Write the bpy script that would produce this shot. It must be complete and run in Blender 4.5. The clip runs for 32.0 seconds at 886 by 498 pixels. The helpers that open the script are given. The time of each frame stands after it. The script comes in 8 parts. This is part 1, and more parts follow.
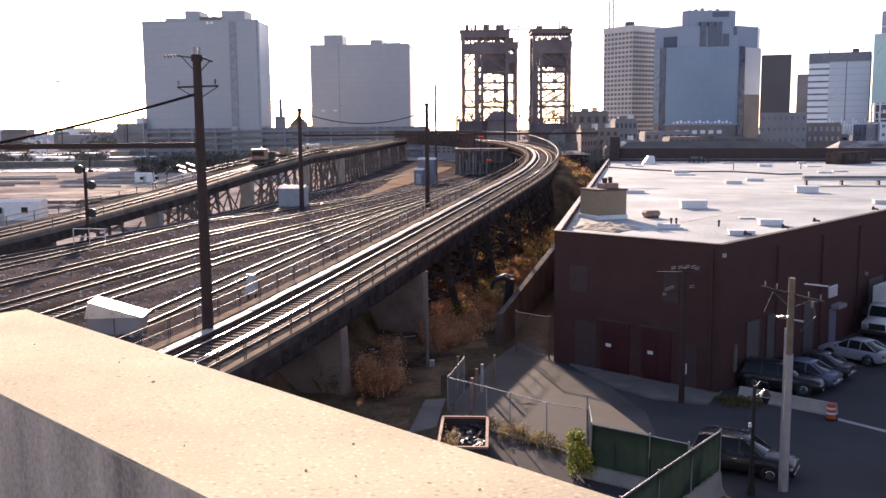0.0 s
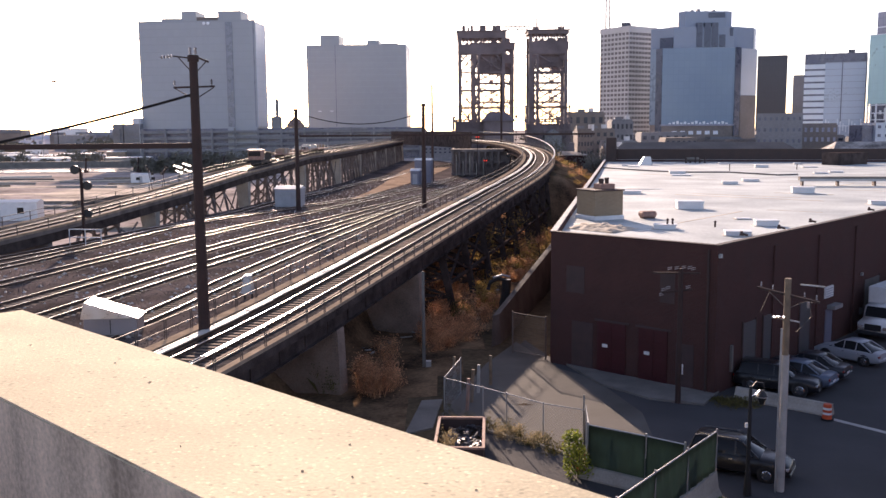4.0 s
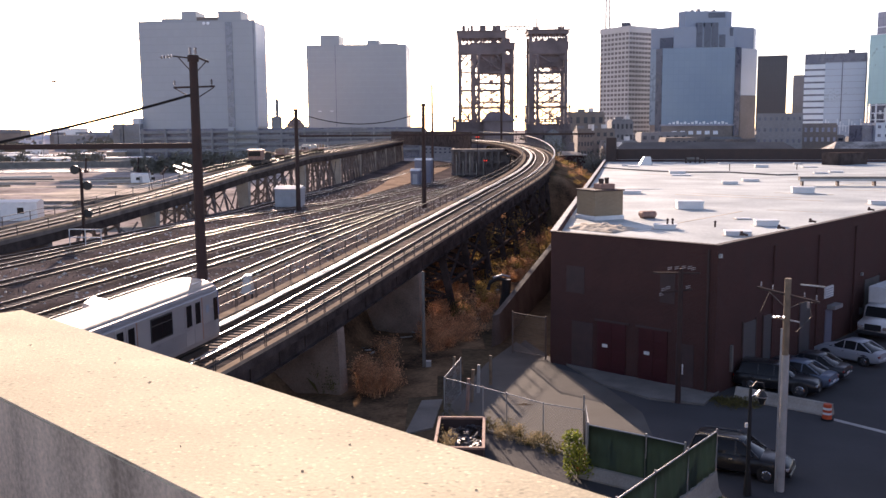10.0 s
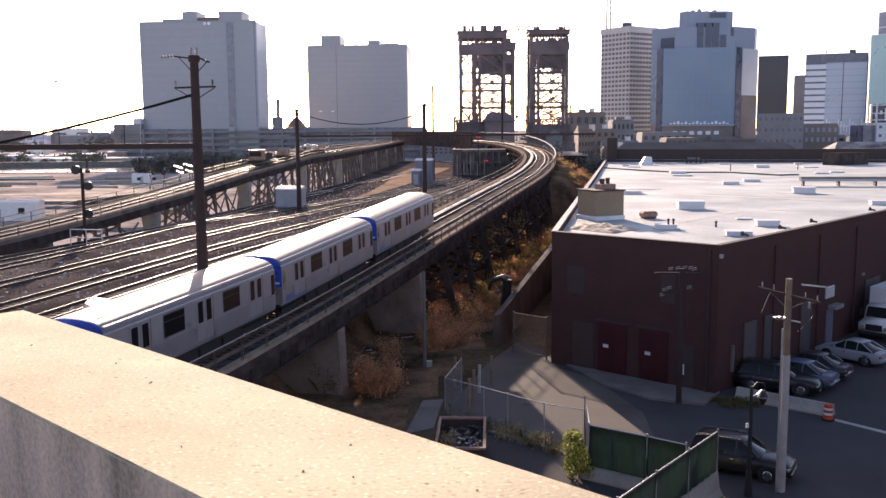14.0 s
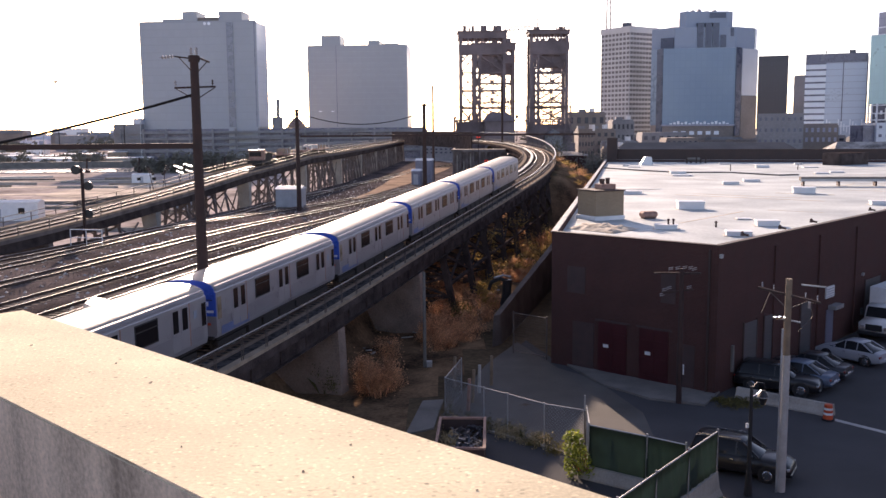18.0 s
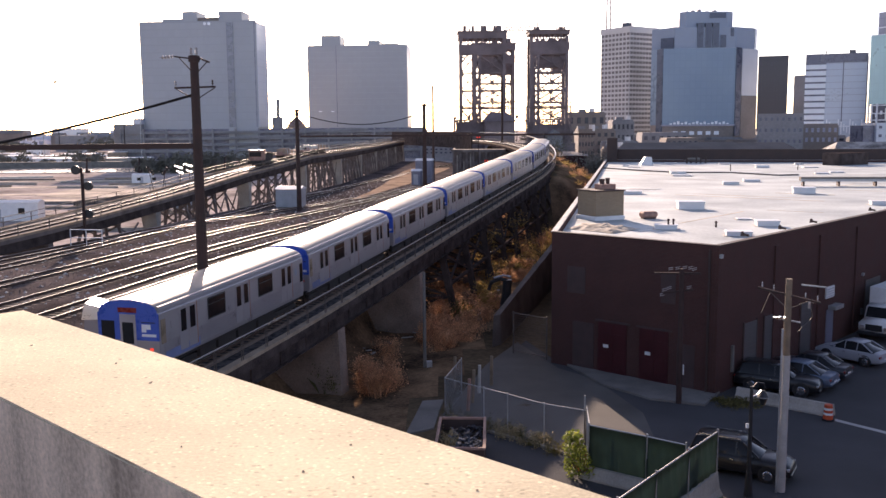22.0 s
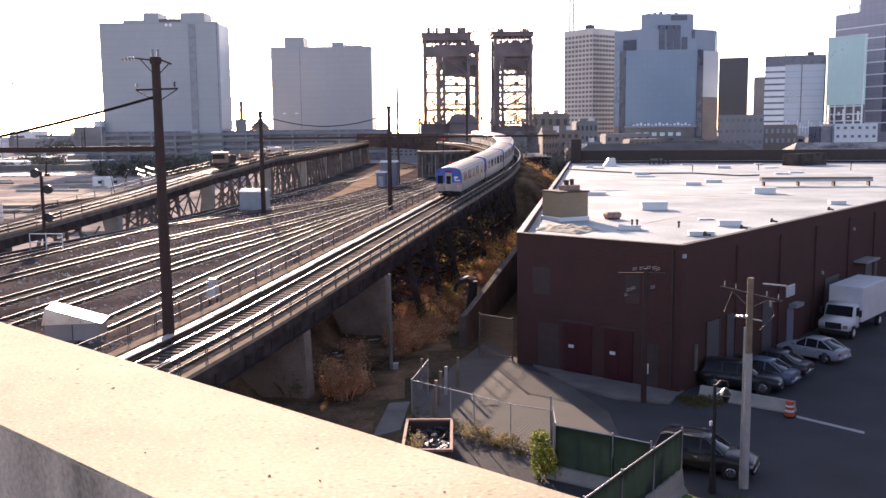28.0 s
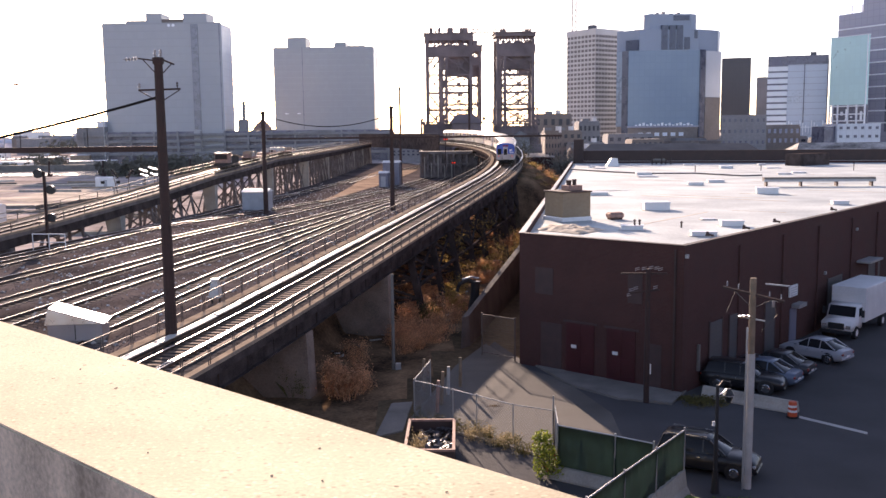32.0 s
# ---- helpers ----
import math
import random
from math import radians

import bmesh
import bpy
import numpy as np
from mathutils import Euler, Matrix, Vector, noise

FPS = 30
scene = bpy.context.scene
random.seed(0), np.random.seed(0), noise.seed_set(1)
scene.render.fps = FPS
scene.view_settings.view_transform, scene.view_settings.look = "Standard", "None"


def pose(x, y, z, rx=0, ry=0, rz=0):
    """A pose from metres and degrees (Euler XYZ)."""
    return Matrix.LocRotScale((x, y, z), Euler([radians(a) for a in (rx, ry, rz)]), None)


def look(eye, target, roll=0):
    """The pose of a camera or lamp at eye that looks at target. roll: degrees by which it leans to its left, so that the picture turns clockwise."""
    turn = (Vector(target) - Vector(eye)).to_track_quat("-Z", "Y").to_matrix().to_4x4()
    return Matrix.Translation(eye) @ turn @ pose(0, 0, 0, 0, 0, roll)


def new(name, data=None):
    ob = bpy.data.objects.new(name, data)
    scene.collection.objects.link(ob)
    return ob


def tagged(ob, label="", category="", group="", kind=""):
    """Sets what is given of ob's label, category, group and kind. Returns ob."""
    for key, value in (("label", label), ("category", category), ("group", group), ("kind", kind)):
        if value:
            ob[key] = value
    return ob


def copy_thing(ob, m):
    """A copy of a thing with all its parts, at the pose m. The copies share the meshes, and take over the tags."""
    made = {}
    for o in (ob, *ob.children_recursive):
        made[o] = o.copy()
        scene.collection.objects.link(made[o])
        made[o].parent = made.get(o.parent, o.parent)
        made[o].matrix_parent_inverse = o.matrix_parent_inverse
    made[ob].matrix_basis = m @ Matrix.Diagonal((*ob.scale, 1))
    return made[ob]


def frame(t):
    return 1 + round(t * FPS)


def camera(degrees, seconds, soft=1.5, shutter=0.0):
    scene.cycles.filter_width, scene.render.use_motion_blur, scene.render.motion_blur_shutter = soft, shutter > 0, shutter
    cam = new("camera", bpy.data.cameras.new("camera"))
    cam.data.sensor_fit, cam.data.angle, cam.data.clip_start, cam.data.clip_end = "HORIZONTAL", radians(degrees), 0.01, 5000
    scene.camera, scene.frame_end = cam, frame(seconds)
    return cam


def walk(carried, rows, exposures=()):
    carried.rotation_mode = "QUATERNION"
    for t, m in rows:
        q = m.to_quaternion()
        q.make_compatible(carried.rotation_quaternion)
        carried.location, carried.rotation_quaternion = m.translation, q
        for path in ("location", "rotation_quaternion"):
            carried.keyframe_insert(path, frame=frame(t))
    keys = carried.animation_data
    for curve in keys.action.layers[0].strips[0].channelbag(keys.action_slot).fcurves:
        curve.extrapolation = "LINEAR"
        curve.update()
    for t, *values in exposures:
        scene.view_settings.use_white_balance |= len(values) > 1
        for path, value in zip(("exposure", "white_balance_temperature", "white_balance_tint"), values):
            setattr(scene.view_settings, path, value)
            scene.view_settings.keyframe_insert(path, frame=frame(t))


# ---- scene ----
import functools

# ---- camera: stands on the roof of a parking deck, nudged and panned once ----
EYE = Vector((0, 0, 13.5))
cam = camera(51.1, 32.0)
BASE = look(EYE, (0, 10, 13.5 - 1.3049), -0.47)


def turned(wx, wy, wz):
    w = Vector((wx, wy, wz)) * 1e-4
    turn = Matrix.Rotation(w.length, 4, w.normalized()) if w.length > 0 else Matrix.Identity(4)
    return BASE @ turn.inverted()


walk(cam, [(t, turned(*w)) for t, *w in (
    (0, 6, -37, 0), (0.5, 6, -30, 0), (1, 0, -18, 0), (1.5, 0, 0, 0), (2, 0, 0, 0), (6, 0, 0, 0), (11.5, 0, 0, 0), (12, -5, -18, 0),
    (12.5, -9, -9, 0), (13, -2, -9, 0), (14, -2, -9, 0), (20, -3, -9, 0), (25.2, -4, -9, 0), (25.5, -4, -9, 0), (27.5, -40, 368, 71),
    (28, -22, 362, 71), (28.5, -18, 379, 71), (29, -14, 396, 71), (29.5, -14, 399, 71), (30, -22, 385, 71), (30.5, -22, 376, 71),
    (31, -22, 362, 71), (31.5, -22, 351, 71), (32, -24, 336, 71))],
    exposures=((0, 0.96, 7550, 27), (25.5, 0.96, 7550, 27), (27.5, 1.12, 7550, 27), (32, 1.14, 7550, 27)))

# ---- world and sun ----
SUN_AZ, SUN_EL = -11.8, 15.9
world = bpy.data.worlds.new("sky")
scene.world = world
world.use_nodes = True
wn = world.node_tree.nodes
sky = wn.new("ShaderNodeTexSky")
sky.sky_type = "NISHITA"
sky.sun_disc = False
sky.sun_elevation, sky.sun_rotation = radians(SUN_EL), radians(SUN_AZ)
sky.air_density, sky.dust_density, sky.ozone_density = 0.62, 0.5, 0.8
wn["Background"].inputs["Strength"].default_value = 0.15
world.node_tree.links.new(sky.outputs["Color"], wn["Background"].inputs["Color"])
sun_data = bpy.data.lights.new("sun", "SUN")
sun_data.energy, sun_data.angle, sun_data.color = 5.0, radians(0.6), (1.0, 0.90, 0.76)
sun = new("sun", sun_data)
sa, se = radians(SUN_AZ), radians(SUN_EL)
sun_from = Vector((math.sin(sa) * math.cos(se), math.cos(sa) * math.cos(se), math.sin(se)))
sun.matrix_basis = look(sun_from * 200, (0, 0, 0))

# ---- materials ----
def mat(name, color, rough=0.7, metal=0.0, vary=0.25, scale=1.5, fine=20.0, bump=0.15, tint=None, island=False, obj=False, coat=0.0, spec=0.5, thin=0.0, streak=None):
    """Painted or raw surface: two scales of colour variation, fine relief and uneven gloss."""
    m = bpy.data.materials.new(name)
    m.use_nodes = True
    n, l = m.node_tree.nodes, m.node_tree.links
    b = n["Principled BSDF"]
    geo = n.new("ShaderNodeTexCoord")
    big = n.new("ShaderNodeTexNoise")
    big.inputs["Scale"].default_value, big.inputs["Detail"].default_value = scale, 5
    small = n.new("ShaderNodeTexNoise")
    small.inputs["Scale"].default_value, small.inputs["Detail"].default_value = fine, 4
    for t in (big, small):
        l.new(geo.outputs["Object"], t.inputs["Vector"])
    if streak:
        mp = n.new("ShaderNodeMapping")
        mp.inputs["Scale"].default_value = (1, 1, streak)
        l.new(geo.outputs["Object"], mp.inputs["Vector"])
        l.new(mp.outputs[0], big.inputs["Vector"])
    add = n.new("ShaderNodeMath")
    add.operation = "MULTIPLY_ADD"
    l.new(small.outputs["Fac"], add.inputs[0])
    add.inputs[1].default_value = 0.5
    l.new(big.outputs["Fac"], add.inputs[2])
    ramp = n.new("ShaderNodeValToRGB")
    lo = [c * (1 - vary) for c in color]
    hi = [min(1, c * (1 + vary)) for c in (tint or color)]
    ramp.color_ramp.elements[0].position, ramp.color_ramp.elements[0].color = 0.5, (*lo, 1)
    ramp.color_ramp.elements[1].position, ramp.color_ramp.elements[1].color = 1.0, (*hi, 1)
    l.new(add.outputs[0], ramp.inputs["Fac"])
    col = ramp.outputs["Color"]
    if island or obj:
        src = n.new("ShaderNodeNewGeometry" if island else "ShaderNodeObjectInfo")
        hsv = n.new("ShaderNodeHueSaturation")
        mr = n.new("ShaderNodeMapRange")
        mr.inputs["To Min"].default_value, mr.inputs["To Max"].default_value = 0.65, 1.35
        l.new(src.outputs["Random Per Island" if island else "Random"], mr.inputs["Value"])
        l.new(mr.outputs[0], hsv.inputs["Value"])
        l.new(col, hsv.inputs["Color"])
        col = hsv.outputs["Color"]
    l.new(col, b.inputs["Base Color"])
    rr = n.new("ShaderNodeMapRange")
    rr.inputs["From Min"].default_value, rr.inputs["From Max"].default_value = 0.5, 1.0
    rr.inputs["To Min"].default_value, rr.inputs["To Max"].default_value = max(0.03, rough - 0.12), min(1, rough + 0.12)
    l.new(add.outputs[0], rr.inputs["Value"])
    l.new(rr.outputs[0], b.inputs["Roughness"])
    b.inputs["Metallic"].default_value = metal
    b.inputs["Coat Weight"].default_value = coat
    b.inputs["Specular IOR Level"].default_value = spec
    if bump:
        bp = n.new("ShaderNodeBump")
        bp.inputs["Strength"].default_value, bp.inputs["Distance"].default_value = bump, 0.05
        l.new(small.outputs["Fac"], bp.inputs["Height"])
        l.new(bp.outputs["Normal"], b.inputs["Normal"])
    if thin:
        tr, mx = n.new("ShaderNodeBsdfTranslucent"), n.new("ShaderNodeMixShader")
        l.new(col, tr.inputs["Color"])
        mx.inputs[0].default_value = thin
        l.new(b.outputs[0], mx.inputs[1])
        l.new(tr.outputs[0], mx.inputs[2])
        l.new(mx.outputs[0], n["Material Output"].inputs["Surface"])
    return m


def glass(name, color, rough=0.08, metal=0.0):
    m = bpy.data.materials.new(name)
    m.use_nodes = True
    b = m.node_tree.nodes["Principled BSDF"]
    b.inputs["Base Color"].default_value = (*color, 1)
    b.inputs["Roughness"].default_value, b.inputs["Metallic"].default_value = rough, metal
    b.inputs["Specular IOR Level"].default_value = 0.2
    return m


def glow(name, color, strength):
    m = bpy.data.materials.new(name)
    m.use_nodes = True
    b = m.node_tree.nodes["Principled BSDF"]
    b.inputs["Base Color"].default_value = (*color, 1)
    b.inputs["Emission Color"].default_value = (*color, 1)
    b.inputs["Emission Strength"].default_value = strength
    return m


def brick_mat(name, color, mortar, bw=0.21, bh=0.068):
    m = mat(name, color, 0.9, 0, 0.3, 0.5, 30, 0.2, spec=0.15)
    n, l = m.node_tree.nodes, m.node_tree.links
    b = n["Principled BSDF"]
    tex = n.new("ShaderNodeTexBrick")
    co = n.new("ShaderNodeTexCoord")
    sep, comb = n.new("ShaderNodeSeparateXYZ"), n.new("ShaderNodeCombineXYZ")
    l.new(co.outputs["Object"], sep.inputs[0])
    run = n.new("ShaderNodeMath")
    run.operation = "MULTIPLY_ADD"
    run.inputs[1].default_value = 0.7
    l.new(sep.outputs["Y"], run.inputs[0])
    l.new(sep.outputs["X"], run.inputs[2])
    l.new(run.outputs[0], comb.inputs["X"])
    l.new(sep.outputs["Z"], comb.inputs["Y"])
    l.new(comb.outputs[0], tex.inputs["Vector"])
    tex.inputs["Scale"].default_value = 1.0
    tex.inputs["Brick Width"].default_value, tex.inputs["Row Height"].default_value = bw, bh
    tex.inputs["Mortar Size"].default_value = 0.008
    tex.inputs["Mortar"].default_value = (*mortar, 1)
    tex.inputs["Color1"].default_value = (*color, 1)
    tex.inputs["Color2"].default_value = (*[c * 0.7 for c in color], 1)
    mix = n.new("ShaderNodeMix")
    mix.data_type = "RGBA"
    mix.inputs[0].default_value = 0.55
    old = b.inputs["Base Color"].links[0].from_socket
    l.new(old, mix.inputs[6])
    l.new(tex.outputs["Color"], mix.inputs[7])
    l.new(mix.outputs[2], b.inputs["Base Color"])
    return m


def parapet_mat():
    """Sun-bleached cast concrete: soft mottling, sand grain, pale grit and a few dark pits."""
    m = mat("parapet_concrete", (0.57, 0.48, 0.325), 0.95, 0, 0.2, 2.6, 120, 0.10, tint=(0.69, 0.59, 0.405), spec=0.15)
    n, l = m.node_tree.nodes, m.node_tree.links
    b = n["Principled BSDF"]
    col = b.inputs["Base Color"].links[0].from_socket
    co = n.new("ShaderNodeTexCoord")
    for scale, edge, soft, gain, keep in ((78, 0.20, 0.14, 1.3, 0.5), (62, 0.18, 0.14, 0.74, 0.4), (16, 0.06, 0.03, 0.5, 0.45), (5, 0.014, 0.008, 0.35, 0.6)):
        vo = n.new("ShaderNodeTexVoronoi")
        vo.inputs["Scale"].default_value = scale
        l.new(co.outputs["Object"], vo.inputs["Vector"])
        dot = n.new("ShaderNodeMapRange")
        dot.inputs["From Min"].default_value, dot.inputs["From Max"].default_value = edge, edge + soft
        dot.inputs["To Min"].default_value, dot.inputs["To Max"].default_value = 1.0, 0.0
        l.new(vo.outputs["Distance"], dot.inputs["Value"])
        some = n.new("ShaderNodeMath")
        some.operation = "LESS_THAN"
        some.inputs[1].default_value = keep
        l.new(vo.outputs["Color"], some.inputs[0])
        fac = n.new("ShaderNodeMath")
        fac.operation = "MULTIPLY"
        l.new(dot.outputs[0], fac.inputs[0])
        l.new(some.outputs[0], fac.inputs[1])
        mul = n.new("ShaderNodeMix")
        mul.data_type, mul.blend_type = "RGBA", "MULTIPLY"
        l.new(fac.outputs[0], mul.inputs[0])
        l.new(col, mul.inputs[6])
        mul.inputs[7].default_value = (gain, gain, gain, 1)
        col = mul.outputs[2]
    l.new(col, b.inputs["Base Color"])
    return m


M = dict(
    parapet=parapet_mat(),
    # side copy warmed to offset bluish sky light; the streaks are its own
    parapet_side=mat("parapet_side_concrete", (0.60, 0.44, 0.345), 0.9, 0, 0.5, 7.0, 90, 0.12, spec=0.12, streak=0.10),
    concrete=mat("concrete", (0.19, 0.175, 0.16), 0.9, 0, 0.3, 0.7, 15, 0.2, spec=0.12),
    pale_concrete=mat("pale_concrete", (0.36, 0.33, 0.29), 0.9, 0, 0.25, 0.6, 12, 0.2, spec=0.12),
    walkway=mat("walkway_concrete", (0.36, 0.28, 0.21), 0.9, 0, 0.3, 1.2, 14, 0.1, spec=0.0),
    asphalt=mat("asphalt", (0.078, 0.075, 0.078), 0.92, 0, 0.25, 0.25, 60, 0.3, spec=0.12),
    patched=mat("patched_asphalt", (0.125, 0.115, 0.105), 0.92, 0, 0.3, 0.3, 40, 0.3, spec=0.12),
    ballast=mat("ballast", (0.072, 0.060, 0.059), 0.95, 0, 0.5, 0.2, 9.0, 0.2, tint=(0.118, 0.097, 0.093), spec=0.0),
    deck_gravel=mat("dark_deck_gravel", (0.046, 0.040, 0.040), 0.95, 0, 0.6, 3.0, 40, 0.3, tint=(0.09, 0.08, 0.078), spec=0.0),
    stones=mat("ballast_stones", (0.17, 0.135, 0.12), 0.95, 0, 0.3, 2, 20, 0.2, island=True, spec=0.0),
    litter=mat("pale_rubble", (0.5, 0.47, 0.43), 0.9, 0, 0.3, 2, 20, 0.1, island=True, spec=0.12),
    soil=mat("soil", (0.065, 0.048, 0.034), 0.95, 0, 0.4, 0.08, 3.0, 0.15, tint=(0.13, 0.095, 0.06), spec=0.0),
    sand=mat("sandy_lot", (0.43, 0.365, 0.335), 0.95, 0, 0.55, 0.035, 0.6, 0.1, spec=0.0),
    dust=mat("railway_dust", (0.34, 0.245, 0.18), 0.95, 0, 0.4, 0.25, 3, 0.15, spec=0.0),
    tie=mat("weathered_tie", (0.24, 0.175, 0.135), 0.9, 0, 0.35, 2, 30, 0.2, obj=True, spec=0.1),
    rail_top=mat("polished_rail", (0.47, 0.445, 0.425), 0.45, 1.0, 0.15, 1.0, 30, 0.05),
    rail_side=mat("rusty_rail", (0.10, 0.06, 0.045), 0.8, 0.3, 0.4, 4, 30, 0.2),
    cover=mat("third_rail_cover", (0.58, 0.54, 0.48), 0.6, 0, 0.15, 1.0, 10, 0.1),
    girder=mat("dark_rusted_girder", (0.08, 0.062, 0.058), 0.85, 0.0, 0.5, 0.8, 12, 0.1, spec=0.0),
    railing=mat("railing_steel", (0.13, 0.105, 0.092), 0.62, 0.2, 0.3, 2, 20, 0.1),
    # lightened steel: haze over the bridge towers is put into its colour
    tower=mat("hazed_tower_steel", (0.21, 0.165, 0.17), 0.8, 0.1, 0.4, 0.15, 4, 0.1),
    pole=mat("rusted_pole", (0.055, 0.03, 0.026), 0.75, 0.2, 0.4, 1.2, 14, 0.15),
    wire=mat("cable", (0.03, 0.026, 0.026), 0.8, 0.0, 0.1, 2, 10, 0, spec=0.0),
    insul=mat("glazed_insulator", (0.30, 0.26, 0.25), 0.12, 0, 0.1, 4, 20, 0),
    silver=mat("stainless_steel", (0.37, 0.35, 0.365), 0.36, 0.35, 0.08, 0.7, 30, 0.03),
    silver_flute=mat("fluted_stainless", (0.33, 0.31, 0.325), 0.36, 0.45, 0.12, 0.8, 30, 0.05),
    roof_metal=mat("car_roof_steel", (0.25, 0.24, 0.225), 0.52, 0.2, 0.1, 0.9, 18, 0.05),
    blue=mat("blue_end_paint", (0.035, 0.10, 0.42), 0.3, 0, 0.15, 1, 14, 0, coat=0.4),
    faded_blue=mat("faded_blue_film", (0.16, 0.22, 0.42), 0.4, 0, 0.25, 1.5, 12, 0),
    dark=mat("dark_plastic", (0.02, 0.02, 0.022), 0.5, 0, 0.2, 2, 14, 0),
    door_brown=mat("car_door_panel", (0.40, 0.37, 0.38), 0.4, 0.4, 0.15, 1.5, 20, 0.03),
    under=mat("underframe_grime", (0.035, 0.03, 0.028), 0.8, 0.2, 0.4, 1.5, 14, 0.2),
    wheel=mat("wheel_steel", (0.09, 0.075, 0.065), 0.6, 0.7, 0.3, 3, 20, 0.1),
    red_lens=glow("red_lamp", (0.9, 0.06, 0.03), 0.5),
    window=glass("tinted_window", (0.02, 0.022, 0.025), 0.06),
    white_paint=mat("white_paint", (0.72, 0.72, 0.72), 0.5, 0, 0.1, 1, 12, 0.05),
    grey_paint=mat("grey_paint", (0.36, 0.38, 0.41), 0.5, 0, 0.15, 1.2, 14, 0.05),
    brick=brick_mat("dark_red_brick", (0.090, 0.038, 0.033), (0.11, 0.09, 0.085)),
    brick_tan=brick_mat("tan_brick", (0.30, 0.22, 0.15), (0.3, 0.26, 0.2)),
    infill=mat("bricked_up_opening", (0.075, 0.045, 0.042), 0.85, 0, 0.25, 1.5, 30, 0.2),
    red_door=mat("red_door_paint", (0.06, 0.008, 0.011), 0.5, 0, 0.2, 1.0, 12, 0.05),
    steel_door=mat("grey_roller_door", (0.10, 0.097, 0.10), 0.55, 0.2, 0.2, 1, 12, 0.05),
    roof_white=mat("white_roof_membrane", (0.375, 0.415, 0.415), 0.7, 0, 0.22, 0.22, 4, 0.15, tint=(0.475, 0.515, 0.505)),
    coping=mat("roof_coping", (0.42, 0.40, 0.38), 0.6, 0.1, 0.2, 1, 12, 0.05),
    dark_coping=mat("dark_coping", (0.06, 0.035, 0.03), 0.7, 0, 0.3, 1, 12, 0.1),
    wood=mat("weathered_pole_wood", (0.22, 0.16, 0.11), 0.9, 0, 0.35, 2, 30, 0.3),
    pale_wood=mat("pale_wrapped_wood", (0.42, 0.40, 0.38), 0.8, 0, 0.2, 2, 25, 0.2),
    galv=mat("galvanised_steel", (0.40, 0.41, 0.42), 0.5, 0.6, 0.15, 3, 25, 0.05),
    green=mat("green_screen_cloth", (0.062, 0.098, 0.078), 0.85, 0, 0.25, 1.2, 40, 0.2),
    leaf=mat("green_leaf", (0.10, 0.17, 0.03), 0.7, 0, 0.3, 3, 20, 0, tint=(0.30, 0.32, 0.05), island=True, thin=0.4),
    dry=mat("dry_grass", (0.55, 0.26, 0.14), 0.9, 0, 0.35, 0.8, 10, 0, tint=(0.70, 0.40, 0.23), island=True, thin=0.45, spec=0.1),
    straw=mat("bleached_grass", (0.34, 0.26, 0.15), 0.9, 0, 0.35, 0.8, 10, 0, tint=(0.48, 0.39, 0.24), island=True, thin=0.4, spec=0.1),
    autumn=mat("autumn_leaf", (0.34, 0.21, 0.07), 0.8, 0, 0.4, 0.4, 8, 0, tint=(0.5, 0.34, 0.12), island=True, thin=0.5, spec=0.1),
    olive=mat("olive_brush", (0.15, 0.13, 0.05), 0.85, 0, 0.4, 0.4, 8, 0, island=True, thin=0.4, spec=0.1),
    bark=mat("bark", (0.10, 0.075, 0.055), 0.9, 0, 0.4, 2, 20, 0.3),
    lawn=mat("grass", (0.10, 0.16, 0.03), 0.9, 0, 0.3, 1, 20, 0.2, island=True),
    water=mat("river_water", (0.20, 0.20, 0.20), 0.15, 0.0, 0.1, 0.02, 0.5, 0),
    orange=mat("barrel_orange", (0.62, 0.09, 0.03), 0.5, 0, 0.15, 2, 20, 0.02),
    seam=mat("tan_roof_seam", (0.50, 0.42, 0.33), 0.8, 0, 0.4, 0.5, 6, 0),
    # pale tint stands in for the sky mirrored by the banded block
    pale_blue=mat("sky_pale_glass", (0.52, 0.57, 0.66), 0.35, 0.15, 0.06, 0.05, 1, 0),
    brown_roof=mat("brown_felt_roof", (0.14, 0.118, 0.108), 0.9, 0, 0.3, 0.3, 4, 0.1),
    tie_dark=mat("grimy_tie", (0.09, 0.069, 0.062), 0.95, 0, 0.4, 1.5, 20, 0.2, island=True, spec=0.1),
    rust=mat("rusty_edge", (0.34, 0.20, 0.16), 0.8, 0.1, 0.4, 3, 20, 0.2),
    junk=mat("scrap_metal", (0.10, 0.10, 0.11), 0.4, 0.5, 0.5, 6, 30, 0.2, island=True),
    pier_concrete=mat("stained_pier_concrete", (0.29, 0.22, 0.18), 0.9, 0, 0.4, 0.5, 10, 0.3, spec=0.1),
    tail_red=mat("tail_light_red", (0.22, 0.02, 0.015), 0.3, 0, 0.1, 3, 20, 0),
    dry_slope=mat("dry_grass_slope", (0.085, 0.058, 0.042), 0.95, 0, 0.5, 0.4, 5, 0.3, tint=(0.20, 0.125, 0.075), spec=0.0),
    # paler copy of the railing steel, with sunlight put into its colour
    lit_rail=mat("lit_handrail", (0.60, 0.58, 0.56), 0.4, 0.5, 0.1, 2, 20, 0.02),
    car_window=glass("car_side_glass", (0.018, 0.015, 0.016), 0.1),
    patch_roof=mat("patched_felt_roof", (0.12, 0.105, 0.095), 0.9, 0, 0.6, 0.35, 3, 0.2, tint=(0.34, 0.31, 0.29)),
    lot_track=mat("lot_track_dirt", (0.55, 0.46, 0.38), 0.95, 0, 0.45, 0.12, 1.5, 0.1, tint=(0.62, 0.53, 0.44), spec=0.0),
